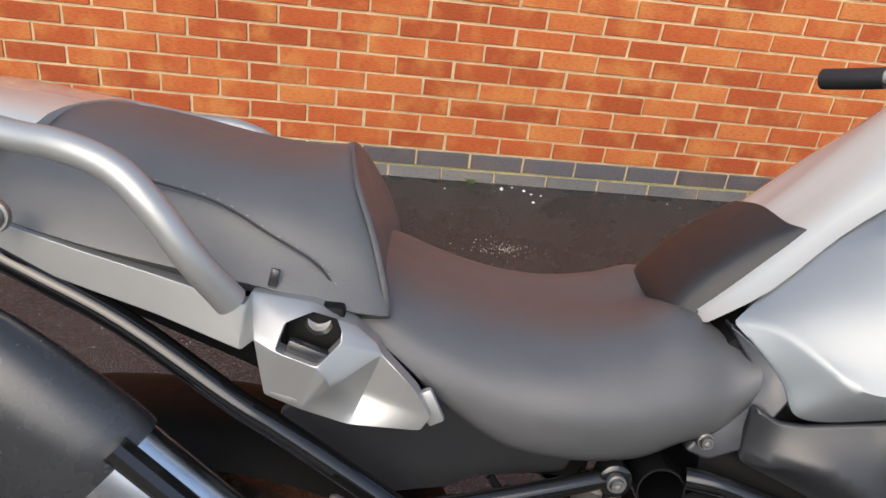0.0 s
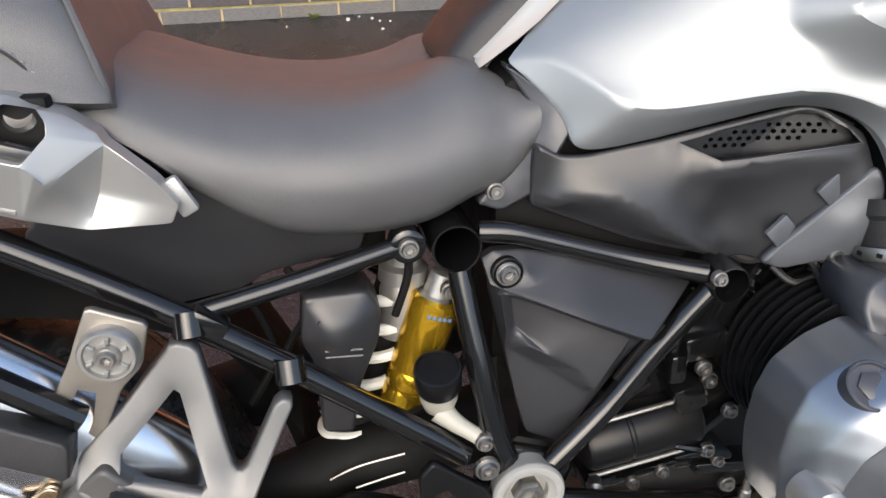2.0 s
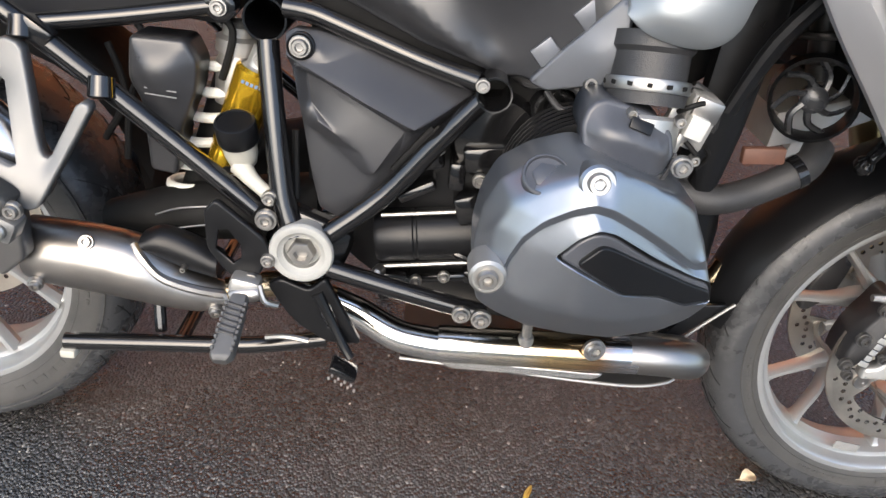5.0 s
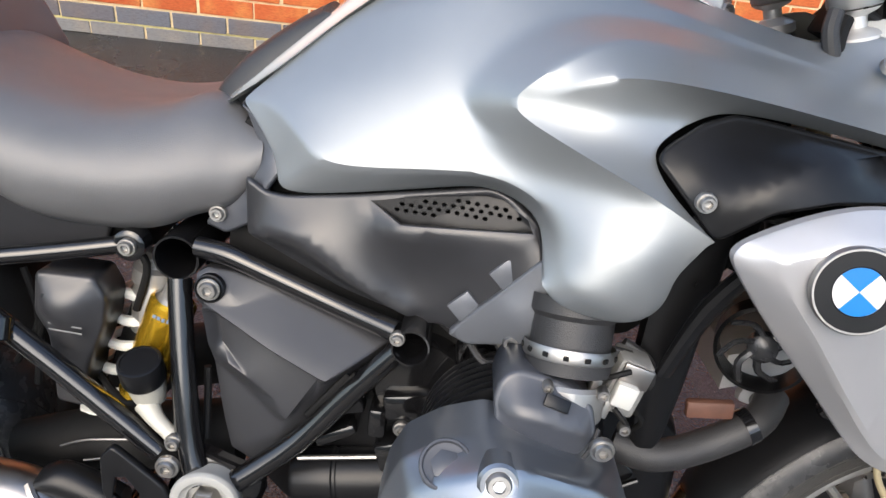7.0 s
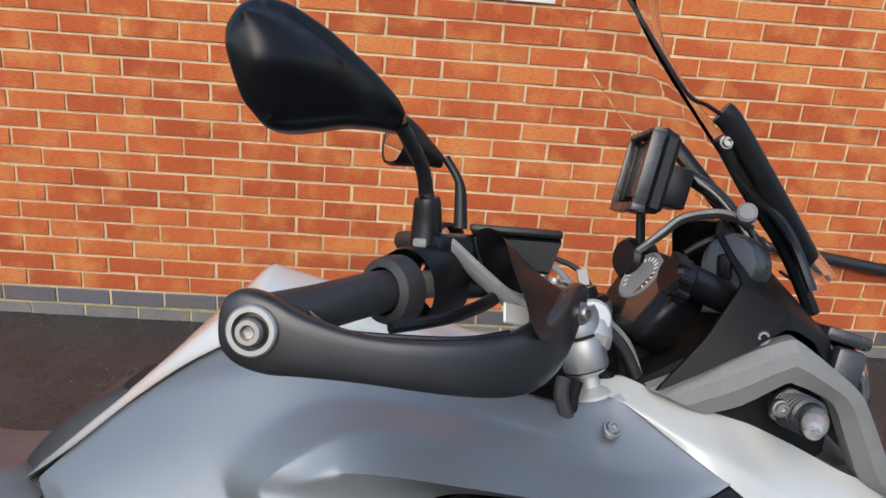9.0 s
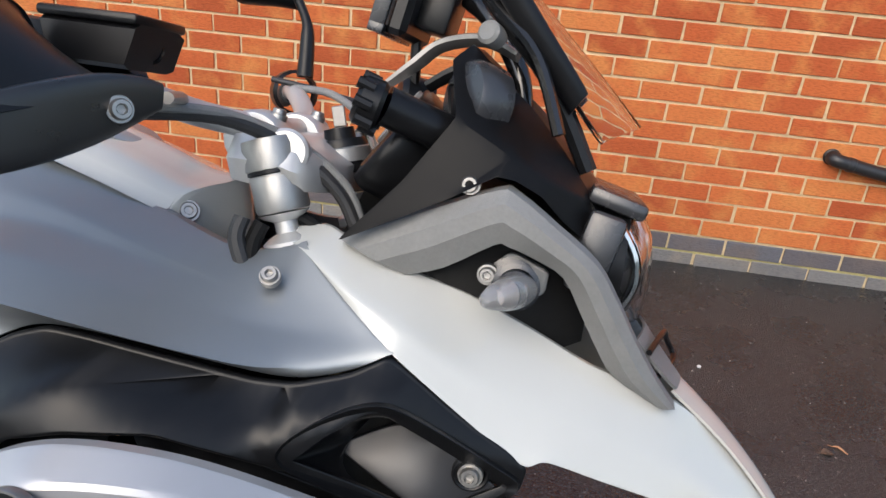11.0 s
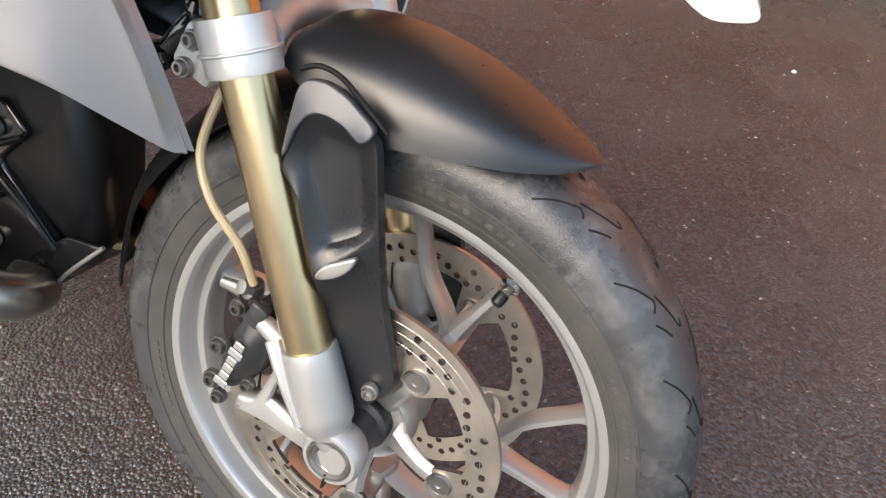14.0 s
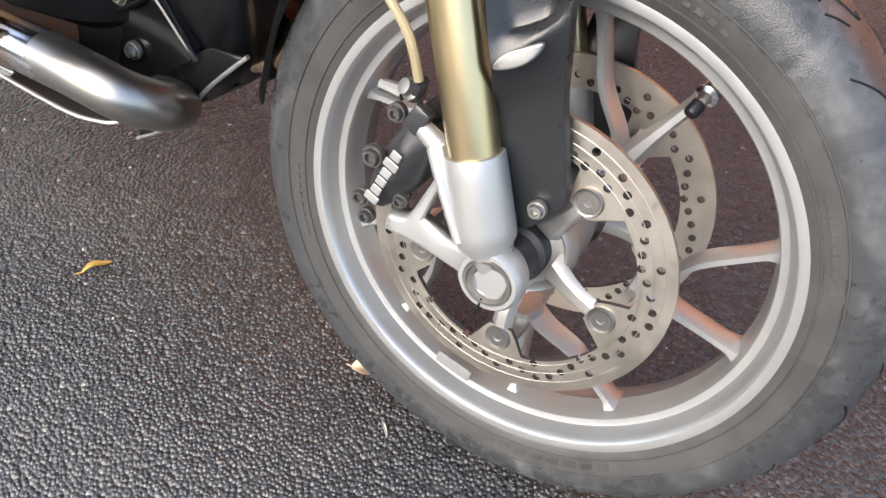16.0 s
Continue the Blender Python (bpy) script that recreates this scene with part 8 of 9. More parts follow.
part("display", loft([[DC + DN * h + DU * u + DV * v for u, v in ((-0.040, -0.034), (0.030, -0.040), (0.036, 0.0), (-0.020, 0.010), (-0.042, -0.004))] for h in (0.002, 0.0062)]), mat("brown_glass", (0.09, 0.05, 0.032), 0.08), dash, "brown display glass", smooth=False)
for p, at in ((([(1.365, -0.060, 1.125), (1.305, -0.095, 1.146), (1.248, -0.126, 1.166)]), 0),):
    bar = part("socket_tube", tube(p, [0.017, 0.018, 0.018], 16, 4), BLACK, bike, "black tube with a knurled knob")
    part("knob", lathe([(0.019, -0.01), (0.022, -0.006), (0.022, 0.010), (0.018, 0.014), (0, 0.014)], (1.240, -0.138, 1.166), (-0.9, -0.25, 0.25), 24), BLACK, bar)
    for k in range(8):
        a = radians(45 * k)
        part("knob_lobe", tube([(1.246, -0.138 + 0.021 * math.cos(a), 1.163 + 0.021 * math.sin(a)), (1.232, -0.142 + 0.021 * math.cos(a), 1.168 + 0.021 * math.sin(a))], 0.005, 8), BLACK, bar)
horn = part("round_cover", lathe([(0.034, -0.03), (0.036, -0.004), (0.032, 0.004), (0.012, 0.008), (0, 0.008)], (1.312, -0.086, 1.182), (-0.75, -0.65, 0.12), 32), DARK, bike, "round dark plastic cover")
mbox("cover_slot", 0.004, 0.016, 0.03, pose(1.304, -0.094, 1.178, 0, -8, 40), BLACK, horn, bevel=0.005)
part("round_cover", lathe([(0.026, -0.03), (0.027, 0.0), (0.022, 0.006), (0, 0.008)], (1.225, 0.03, 1.175), (-0.9, -0.4, 0.1), 28), BLACK, bike, "round dark plastic cover")
NAVF = Matrix.Translation((1.2265, 0.0, 1.282)) @ Matrix(((0, 0.20, -0.98), (-1, 0, 0), (0, 0.98, 0.20))).to_4x4()
nav = part("navigator_cradle", box(0.112, 0.096, 0.022, NAVF @ Matrix.Translation((0, 0, -0.012)), 0.006, 1), BLACK, bike, "empty black navigator cradle", smooth=False)
for dx, dz, sx, sz in ((0, 0.046, 0.116, 0.006), (0, -0.046, 0.116, 0.010), (-0.055, 0, 0.006, 0.088), (0.055, 0, 0.006, 0.088)):
    part("cradle_lip", box(sx, sz, 0.016, NAVF @ Matrix.Translation((dx, dz, 0.006)), 0.0015), DARK, nav)
part("cradle_face", box(0.086, 0.066, 0.004, NAVF @ Matrix.Translation((0.004, 0.002, 0.0015)), 0.001), DARK, nav)
part("cradle_step", box(0.012, 0.074, 0.008, NAVF @ Matrix.Translation((-0.044, 0, 0.003)), 0.002), BLACK, nav)
part("cradle_back", box(0.060, 0.050, 0.034, NAVF @ Matrix.Translation((0, -0.008, -0.038)), 0.004), BLACK, nav)
part("cradle_arm", tube([(1.288, 0.0, 1.280), (1.318, -0.015, 1.258), (1.350, -0.03, 1.215), (1.36, -0.035, 1.18)], 0.010, 12, 5), FRAMEM, nav)
part("cradle_stem", tube([(1.235, 0.02, 1.235), (1.238, 0.02, 1.19)], 0.006, 10), BLACK, nav)

# handlebar, grips, levers, mirrors
hb = part("handlebar", tube([(0.880, -0.405, 1.134), (0.960, -0.300, 1.150), (1.030, -0.20, 1.152), (1.072, -0.11, 1.135), (1.105, -0.05, 1.128), (1.105, 0.05, 1.128), (1.080, 0.12, 1.145), (1.030, 0.21, 1.165), (0.960, 0.36, 1.166), (0.915, 0.445, 1.157)], 0.0125, 14, 5), YOKE, bike, "silver tapered handlebar with black controls")
for s, p in ((1, [(0.878, -0.408, 1.134), (0.905, -0.375, 1.139), (0.935, -0.335, 1.146), (0.952, -0.312, 1.149)]), (-1, [(0.912, 0.450, 1.157), (0.935, 0.405, 1.160), (0.962, 0.358, 1.165)])):
    part("grip", tube(p, 0.0175, 16, 4), RUBBER, hb, "black rubber grip")
part("grip_flange", lathe([(0.020, 0), (0.027, 0.003), (0.029, 0.010), (0.029, 0.022), (0.026, 0.026)], (0.945, -0.321, 1.148), (0.6, 0.78, 0.05), 28), RUBBER, hb)
part("switch_housing", lathe([(0.033, 0), (0.035, 0.006), (0.035, 0.045), (0.028, 0.052)], (0.962, -0.296, 1.150), (0.6, 0.78, 0.05), 20), BLACK, hb)
mbox("switch", 0.012, 0.010, 0.008, pose(0.972, -0.285, 1.188), GREYP, hb, bevel=0.002)
part("bar_end_ring", lathe([(0.0178, -0.004), (0.0178, 0.003), (0.0165, 0.0045), (0.0130, 0.0045), (0.0125, 0.0)], (0.871, -0.431, 1.128), (-0.1, -1, 0), 32), CAST, hb, "silver bar-end ring")
bolt(hb, (0.871, -0.433, 1.128), 0.0098, (-0.1, -1, 0), 0.008, SATINSTEEL, washer=False)
for at in ((1.012, 0.25, 1.166),):
    part("switch_housing", lathe([(0.030, 0), (0.033, 0.006), (0.033, 0.045), (0.028, 0.052)], (0.975, 0.33, 1.166), (0.5, -0.85, 0.0), 20), BLACK, hb)
part("perch", box(0.06, 0.04, 0.03, pose(1.000, -0.250, 1.182, 0, 0, 35), 0.008), BLACK, hb)
rsv = part("brake_reservoir", skin([[(x, y, z) for x, z in ((1.026, zb), (1.088, zb), (1.096, zt), (1.018, zt))] for y, zb, zt in ((-0.262, 1.170, 1.196), (-0.256, 1.167, 1.200), (-0.205, 1.167, 1.200), (-0.195, 1.170, 1.196))], 1, 1), BLACK, bike, "black brake fluid reservoir", sharp=20)
part("sight_glass", lathe([(0.012, -0.004), (0.012, 0.002), (0.009, 0.003), (0.008, 0.0), (0, 0.0)], (1.087, -0.228, 1.185), (0.92, -0.35, 0), 24), FRAMEM, rsv)
mbox("reservoir_lid", 0.082, 0.070, 0.008, pose(1.056, -0.229, 1.203), BLACK, rsv, bevel=0.003)
GU = [((0.846, -0.414, 1.129), 0.008, 0.006), ((0.850, -0.415, 1.129), 0.019, 0.010), ((0.862, -0.417, 1.128), 0.0265, 0.012), ((0.882, -0.420, 1.124), 0.0265, 0.012), ((0.905, -0.422, 1.119), 0.021, 0.011), ((0.945, -0.422, 1.113), 0.0165, 0.0080), ((0.995, -0.416, 1.110), 0.0180, 0.0080), ((1.035, -0.402, 1.110), 0.0215, 0.0080), ((1.063, -0.378, 1.115), 0.0255, 0.0085), ((1.084, -0.346, 1.126), 0.0265, 0.0085), ((1.099, -0.310, 1.138), 0.0240, 0.0080), ((1.110, -0.280, 1.147), 0.0170, 0.0070), ((1.117, -0.262, 1.151), 0.0100, 0.0060)]
for s in (1, -1):
    rings = []
    for i, (c, hh, th) in enumerate(GU):
        c = Vector(c)
        d = (Vector(GU[min(i + 1, len(GU) - 1)][0]) - Vector(GU[max(i - 1, 0)][0])).normalized()
        n = d.cross(Vector((0, 0, 1))).normalized()
        up = Vector((0, 0, 1))
        r = [c + n * th * math.copysign(abs(math.sin(a)) ** 0.5, math.sin(a)) + up * hh * math.copysign(abs(math.cos(a)) ** 0.6, math.cos(a)) for a in (2 * math.pi * (k + 0.5) / 12 for k in range(12))]
        rings.append([(v.x + (0.04 if s < 0 else 0), v.y * s + (0.03 if s < 0 else 0), v.z + (0.02 if s < 0 else 0)) for v in r])
    if s > 0:
        gob = part("hand_guard", skin(rings, 2, 3), FENDERM, bike, "black plastic hand guard", sharp=50)
SHIELD = {"a": (1.016, -0.276, 1.203), "b": (1.030, -0.330, 1.208), "c": (1.039, -0.378, 1.200), "d": (1.041, -0.395, 1.183), "e": (1.051, -0.402, 1.167), "f": (1.062, -0.400, 1.130), "g": (1.076, -0.384, 1.128), "h": (1.094, -0.345, 1.140), "i": (1.108, -0.300, 1.152), "j": (1.116, -0.268, 1.158), "k": (1.063, -0.285, 1.143), "l": (1.025, -0.272, 1.171), "m": (1.066, -0.350, 1.172), "n": (1.062, -0.300, 1.186)}
cage("guard_shield", SHIELD, ["a b n l", "b c m n", "c d e m", "e f g m", "g h m", "h i n m", "i j k n", "k l n"], [], BLACK, gob, lip=0.005, rim=0.6)
part("guard_arm", skin([[c + Vector(q) for q in ((0, 0.010, 0.004), (0.002, -0.010, 0.006), (0.000, -0.012, -0.004), (-0.004, 0.008, -0.008))] for c in (Vector((0.978, -0.246, 1.200)), Vector((0.998, -0.262, 1.188)), Vector((1.028, -0.296, 1.165)), Vector((1.056, -0.322, 1.146)), Vector((1.074, -0.336, 1.140)))], 2, 4), GREYP, gob, "grey guard arm", sharp=40)
part("guard_lip", tube([(0.905, -0.413, 1.141), (0.925, -0.416, 1.130), (0.960, -0.416, 1.1285), (1.010, -0.408, 1.1290), (1.045, -0.390, 1.1335)], 0.0022, 8, 4), BLACK, gob)
part("white_tag", box(0.024, 0.003, 0.016, pose(1.052, -0.355, 1.142, -20, 10, 30), 0.001, 1), WHITE, gob, "white paper tag", smooth=False)
bolt(gob, (1.112, -0.300, 1.140), 0.0075, (0.75, -0.65, 0.1))
part("master_cylinder", tube([(0.992, -0.262, 1.160), (1.018, -0.222, 1.158), (1.048, -0.178, 1.152)], [0.020, 0.022, 0.017], 14, 4), BLACK, hb)
part("brake_lever", tube([(1.03, -0.245, 1.160), (1.04, -0.30, 1.150), (1.005, -0.36, 1.138), (0.96, -0.40, 1.132)], [0.007, 0.006, 0.005, 0.0045], 10, 5), BLACK, hb)

mr = part("mirror", tube([(0.976, -0.262, 1.186), (0.976, -0.263, 1.205), (0.975, -0.266, 1.226), (0.974, -0.267, 1.229), (0.968, -0.275, 1.254), (0.950, -0.292, 1.284)], [0.0150, 0.0135, 0.0115, 0.0070, 0.0066, 0.0066], 14, 5), BLACK, bike, "black rear-view mirror on a stem")
panel("mirror_shell", [(0.834, -0.420, 1.315), (0.832, -0.412, 1.334), (0.838, -0.402, 1.350), (0.850, -0.390, 1.361), (0.867, -0.370, 1.361), (0.893, -0.350, 1.349), (0.926, -0.325, 1.325), (0.947, -0.308, 1.306), (0.953, -0.298, 1.294), (0.946, -0.290, 1.280), (0.928, -0.308, 1.281), (0.907, -0.330, 1.279), (0.871, -0.366, 1.267), (0.857, -0.380, 1.266), (0.843, -0.402, 1.284)],
      [(0.858, -0.424, 1.300), (0.900, -0.378, 1.300)], BLACK, mr, "black mirror shell", edge=0.010, thick=0.022, step=0.008, creases=[[(0.848, -0.424, 1.338), (0.867, -0.412, 1.335), (0.904, -0.376, 1.323), (0.936, -0.334, 1.305)]])
ml = part("mirror", tube([(1.014, 0.280, 1.190), (1.010, 0.286, 1.245), (1.004, 0.290, 1.270), (0.982, 0.300, 1.303)], [0.012, 0.010, 0.007, 0.007], 12, 5), BLACK, bike, "black rear-view mirror on a stem")
MC, MN = Vector((0.897, 0.300, 1.326)), Vector((-0.90, -0.40, 0.10)).normalized()
MU = MN.cross(Vector((0, 0, 1))).normalized()
MV = MU.cross(MN)


def oval(d, a, b, drift=0.0):
    return [MC - MN * d + MU * (a * math.copysign(abs(math.cos(t)) ** 0.8, math.cos(t))) + MV * (b * math.copysign(abs(math.sin(t)) ** 0.8, math.sin(t)) - drift) for t in (2 * math.pi * k / 20 for k in range(20))]


part("mirror_shell", loft([oval(0, 0.050, 0.037), oval(-0.003, 0.053, 0.040), oval(0.006, 0.056, 0.042), oval(0.030, 0.047, 0.034, 0.004), oval(0.055, 0.030, 0.023, 0.010), oval(0.085, 0.014, 0.012, 0.018)]), BLACK, ml, "black mirror shell", sharp=50)
MIRG = mat("mirror_glass", (0.8, 0.8, 0.8), 0.02, metal=1.0)
part("mirror_glass", loft([oval(-0.0005, 0.049, 0.036), oval(-0.0015, 0.049, 0.036)]), MIRG, ml)

# yokes, bar clamps, ignition, cables
yoke = part("top_yoke", skin([mirrored([(x, 0, z1), (x, -w, z1), (x, -w, z0), (x, 0, z0)]) for x, w, z0, z1 in ((1.085, 0.05, 1.082, 1.108), (1.105, 0.112, 1.080, 1.122), (1.150, 0.116, 1.078, 1.124), (1.178, 0.112, 1.078, 1.112), (1.195, 0.05, 1.074, 1.100))], 2, 3), YOKE, bike, "silver cast top yoke", sharp=40)
for y in (-0.055, 0.055):
    part("bar_clamp", skin([[(1.105 + r * math.cos(a) * 1.2, yy, 1.116 + r * math.sin(a) * 1.1) for a in (2 * math.pi * k / 8 for k in range(8))] for yy, r in ((y - 0.022, 0.022), (y - 0.016, 0.027), (y + 0.016, 0.027), (y + 0.022, 0.022))], 2, 2), YOKE, yoke, "silver handlebar clamp")
    bolt(yoke, (1.122, y, 1.142), 0.007, (0.2, 0, 1))
for s in (-1, 1):
    t = part("fork_top", lathe([(0.0245, -0.020), (0.0255, -0.017), (0.0255, 0.012), (0.0245, 0.014), (0.0235, 0.014), (0.0235, 0.018), (0.0275, 0.020), (0.0285, 0.040), (0.0260, 0.048), (0.0180, 0.049), (0.0170, 0.046), (0.0, 0.046)], (1.152, s * 0.108, 1.076), (-0.34, 0, 1), 36), CAST, yoke, "silver fork top", sharp=30)
    part("dark_band", lathe([(0.0242, 0.0), (0.0262, 0.001), (0.0262, 0.004), (0.0242, 0.005)], (1.147, s * 0.108, 1.0905), (-0.34, 0, 1), 32), BLACK, t)
    part("fork_neck", lathe([(0.0110, -0.030), (0.0110, 0.0), (0.0200, 0.004), (0.0245, 0.008)], (1.161, s * 0.108, 1.048), (-0.34, 0, 1), 28), YOKE, t)
    part("fork_collar", lathe([(0.0222, -0.016), (0.0255, -0.014), (0.0255, -0.004), (0.0200, 0.000), (0.0110, 0.004)], (1.166, s * 0.108, 1.034), (-0.34, 0, 1), 28), YOKE, t)
    part("yoke_cap", lathe([(0.022, -0.01), (0.022, 0.003), (0.019, 0.006), (0, 0.007)], (1.158, s * 0.116, 1.112), (0.15, s, 0.15), 24), YOKE, t)
part("gaiter", tube([(1.145, -0.125, 1.045), (1.140, -0.132, 1.025), (1.142, -0.135, 1.000), (1.150, -0.13, 0.975)], 0.008, 10, 6), MATT, yoke)
part("gaiter", tube([(1.172, -0.100, 1.052), (1.188, -0.098, 1.044), (1.198, -0.095, 1.026), (1.202, -0.09, 0.995)], 0.007, 10, 6), MATT, yoke)
ig = part("ignition_switch", lathe([(0.028, -0.03), (0.028, 0.0), (0.025, 0.006), (0.017, 0.006), (0.016, 0.018), (0, 0.020)], (1.172, 0.0, 1.118), (-0.3, 0, 1), 28), BLACK, bike, "ignition switch with a key")
part("key_collar", lathe([(0.030, -0.012), (0.030, 0.002), (0.027, 0.004)], (1.174, 0.0, 1.112), (-0.3, 0, 1), 28), CAST, ig)
part("key", box(0.014, 0.003, 0.022, pose(1.166, 0, 1.148, 0, -15), 0.001, 1), STEEL, ig)
for p, r, m in (([(1.075, -0.250, 1.135), (1.114, -0.160, 1.137), (1.159, -0.108, 1.115), (1.201, -0.085, 1.080), (1.222, -0.080, 1.045)], 0.0065, RUBBER), ([(1.085, -0.240, 1.142), (1.118, -0.155, 1.140), (1.162, -0.100, 1.120), (1.206, -0.078, 1.085), (1.226, -0.072, 1.045)], 0.005, GREYP),
                ([(1.110, -0.238, 1.150), (1.100, -0.20, 1.150), (1.075, -0.16, 1.140)], 0.005, CAST), ([(1.03, 0.20, 1.172), (1.10, 0.16, 1.17), (1.16, 0.12, 1.14), (1.19, 0.10, 1.08)], 0.005, GREYP), ([(1.0, 0.2, 1.18), (1.09, 0.19, 1.17), (1.18, 0.13, 1.15), (1.21, 0.08, 1.09)], 0.004, RUBBER),
                ([(1.13, -0.135, 1.05), (1.128, -0.14, 1.03), (1.14, -0.14, 1.0)], 0.008, RUBBER), ([(1.20, -0.06, 1.08), (1.215, -0.05, 1.05), (1.21, -0.04, 1.0)], 0.007, RUBBER)):
    part("control_cable", tube(p, r, 10, 6), m, bike)
mbox("relay_box", 0.06, 0.10, 0.09, pose(1.235, 0.02, 1.06, 0, 20), MATT, bike)
part("nose_bracket", skin([mirrored([(x, 0, a), (x, -w, a), (x, -w, b), (x, 0, b)]) for x, w, a, b in ((1.22, 0.08, 1.04, 0.93), (1.32, 0.10, 1.10, 0.93), (1.40, 0.085, 1.09, 0.95), (1.45, 0.06, 1.06, 0.97))], 2, 2), MATT, bike)

# ---- front fork ----
CASTB = mat("dark_bolt_steel", (0.16, 0.155, 0.15), 0.4, metal=0.9, grain=0.2, scale=120)
CALM = mat("caliper_grey_enamel", (0.022, 0.022, 0.024), 0.5, grain=0.15, scale=80, bump=0.15, bscale=900)
for s in (-1, 1):
    y = -0.115 if s < 0 else 0.100
    lo, hi = Vector((1.462, y, 0.392)), Vector((1.205, y, 1.010))
    leg = part("fork_leg", tube([lo, hi], 0.0222, 28), GOLD, bike, "gold anodised fork tube")
    d = (hi - lo).normalized()
    part("fork_slider", lathe([(0.010, -0.092), (0.0185, -0.076), (0.0275, -0.060), (0.0282, -0.048), (0.0268, 0.0), (0.0262, 0.013), (0.0252, 0.017), (0.0225, 0.017)], lo, d, 32), LIGHTSILVER, leg, "silver fork bottom casting")
    part("axle_lug", lathe([(0.024, -0.016), (0.029, -0.008), (0.0315, 0.004), (0.0305, 0.014), (0.0275, 0.018), (0.0238, 0.018), (0.0232, 0.0165), (0.0150, 0.0160)], (1.504, y, 0.305), (0, s, 0), 36), LIGHTSILVER, leg)
    part("lug_neck", skin([[lo + d * h + Vector((rx * math.cos(a), ry * math.sin(a), 0)) for a in (2 * math.pi * k / 8 for k in range(8))] for h, rx, ry in ((-0.058, 0.026, 0.024), (-0.075, 0.024, 0.020), (-0.095, 0.020, 0.014))], 2, 2), LIGHTSILVER, leg, sharp=25)
    part("axle_end", lathe([(0.0235, -0.002), (0.0225, 0.0015), (0.0200, 0.0015), (0.0190, -0.001), (0.0150, -0.0015), (0.0145, -0.002)], (1.504, y + s * 0.018, 0.305), (0, s, 0), 28), SATINSTEEL, leg)
    part("axle_socket", lathe([(0.0165, -0.0015), (0.0135, -0.004), (0.0130, -0.014), (0, -0.014)], (1.504, y + s * 0.018, 0.305), (0, s, 0), 6), SATINSTEEL, leg)
    part("pinch_slit", box(0.0022, 0.010, 0.018, pose(1.503, y + s * 0.014, 0.277, 0, 4), 0), MATT, leg, smooth=False)
    BRK = [(1.409, -0.115, 0.391), (1.421, -0.118, 0.406), (1.432, -0.122, 0.405), (1.449, -0.126, 0.376), (1.475, -0.130, 0.337), (1.494, -0.132, 0.334), (1.518, -0.132, 0.332), (1.528, -0.132, 0.312), (1.522, -0.132, 0.290), (1.503, -0.132, 0.281), (1.477, -0.128, 0.294), (1.422, -0.118, 0.293), (1.384, -0.112, 0.287), (1.385, -0.112, 0.307), (1.404, -0.115, 0.311), (1.410, -0.115, 0.322), (1.428, -0.118, 0.374), (1.416, -0.116, 0.387)]
    CAL = [(1.393, -0.104, 0.420), (1.404, -0.104, 0.421), (1.405, -0.104, 0.410), (1.402, -0.104, 0.396), (1.416, -0.104, 0.395), (1.413, -0.104, 0.372), (1.407, -0.104, 0.342), (1.390, -0.104, 0.316), (1.371, -0.104, 0.299), (1.357, -0.104, 0.300), (1.356, -0.104, 0.326), (1.361, -0.104, 0.354), (1.369, -0.104, 0.374), (1.380, -0.104, 0.394), (1.386, -0.104, 0.410)]
    if s < 0:
        br = panel("caliper_bracket", BRK, [], LIGHTSILVER, leg, "silver caliper bracket", edge=0.006, thick=0.014, step=0.007, holes=[[(1.421, 0.3175), (1.4345, 0.370), (1.448, 0.347), (1.472, 0.3175), (1.451, 0.3145)]])
        part("bracket_rib", tube([(1.424, -0.121, 0.400), (1.445, -0.131, 0.372), (1.472, -0.137, 0.335)], [0.009, 0.007, 0.006], 10), LIGHTSILVER, br)
        cal = panel("brake_caliper", CAL, [(1.388, -0.119, 0.386), (1.398, -0.117, 0.372), (1.392, -0.120, 0.350), (1.378, -0.120, 0.330), (1.369, -0.116, 0.312), (1.372, -0.118, 0.350), (1.396, -0.112, 0.408)], CALM, leg, "dark grey four-piston brake caliper", edge=0.007, thick=0.055, step=0.006)
        for k in range(6):
            u = (k + 0.5) / 6
            part("caliper_print", box(0.0090, 0.0016, 0.0150 if k in (0, 4) else 0.0105, Matrix.Translation((1.370 + 0.020 * u, -0.1215, 0.317 + 0.062 * u)) @ pose(0, 0, 0, 0, -72), 0.0008, 1), LIGHTSILVER, cal, "pale lettering drawn as a bar")
        for at, r in (((1.362, -0.112, 0.359), 0.0085), ((1.376, -0.108, 0.408), 0.0070), ((1.355, -0.108, 0.310), 0.0080), ((1.364, -0.108, 0.292), 0.0065), ((1.399, -0.114, 0.330), 0.0055)):
            bolt(cal, (at[0], at[1] - 0.002, at[2]), r, material=CASTB)
        part("bleed_nipple", tube([(1.353, -0.105, 0.424), (1.376, -0.105, 0.425)], [0.0055, 0.0075], 10), STEEL, cal)
        part("banjo", lathe([(0.0095, -0.008), (0.0105, -0.004), (0.0105, 0.004), (0.007, 0.006), (0.007, 0.012), (0, 0.013)], (1.386, -0.108, 0.433), (-0.4, -0.8, 0.4), 14), STEEL, cal)
        part("hose_end", tube([(1.390, -0.110, 0.432), (1.396, -0.116, 0.448)], 0.0065, 10), RUBBER, cal)
        part("pad_cover", box(0.018, 0.012, 0.026, pose(1.398, -0.112, 0.412, 0, 24), 0.003), DARK, cal)
        part("pin_boss", tube([(1.428, -0.112, 0.394), (1.403, -0.110, 0.405)], [0.0105, 0.0085], 14), LIGHTSILVER, leg)
    else:
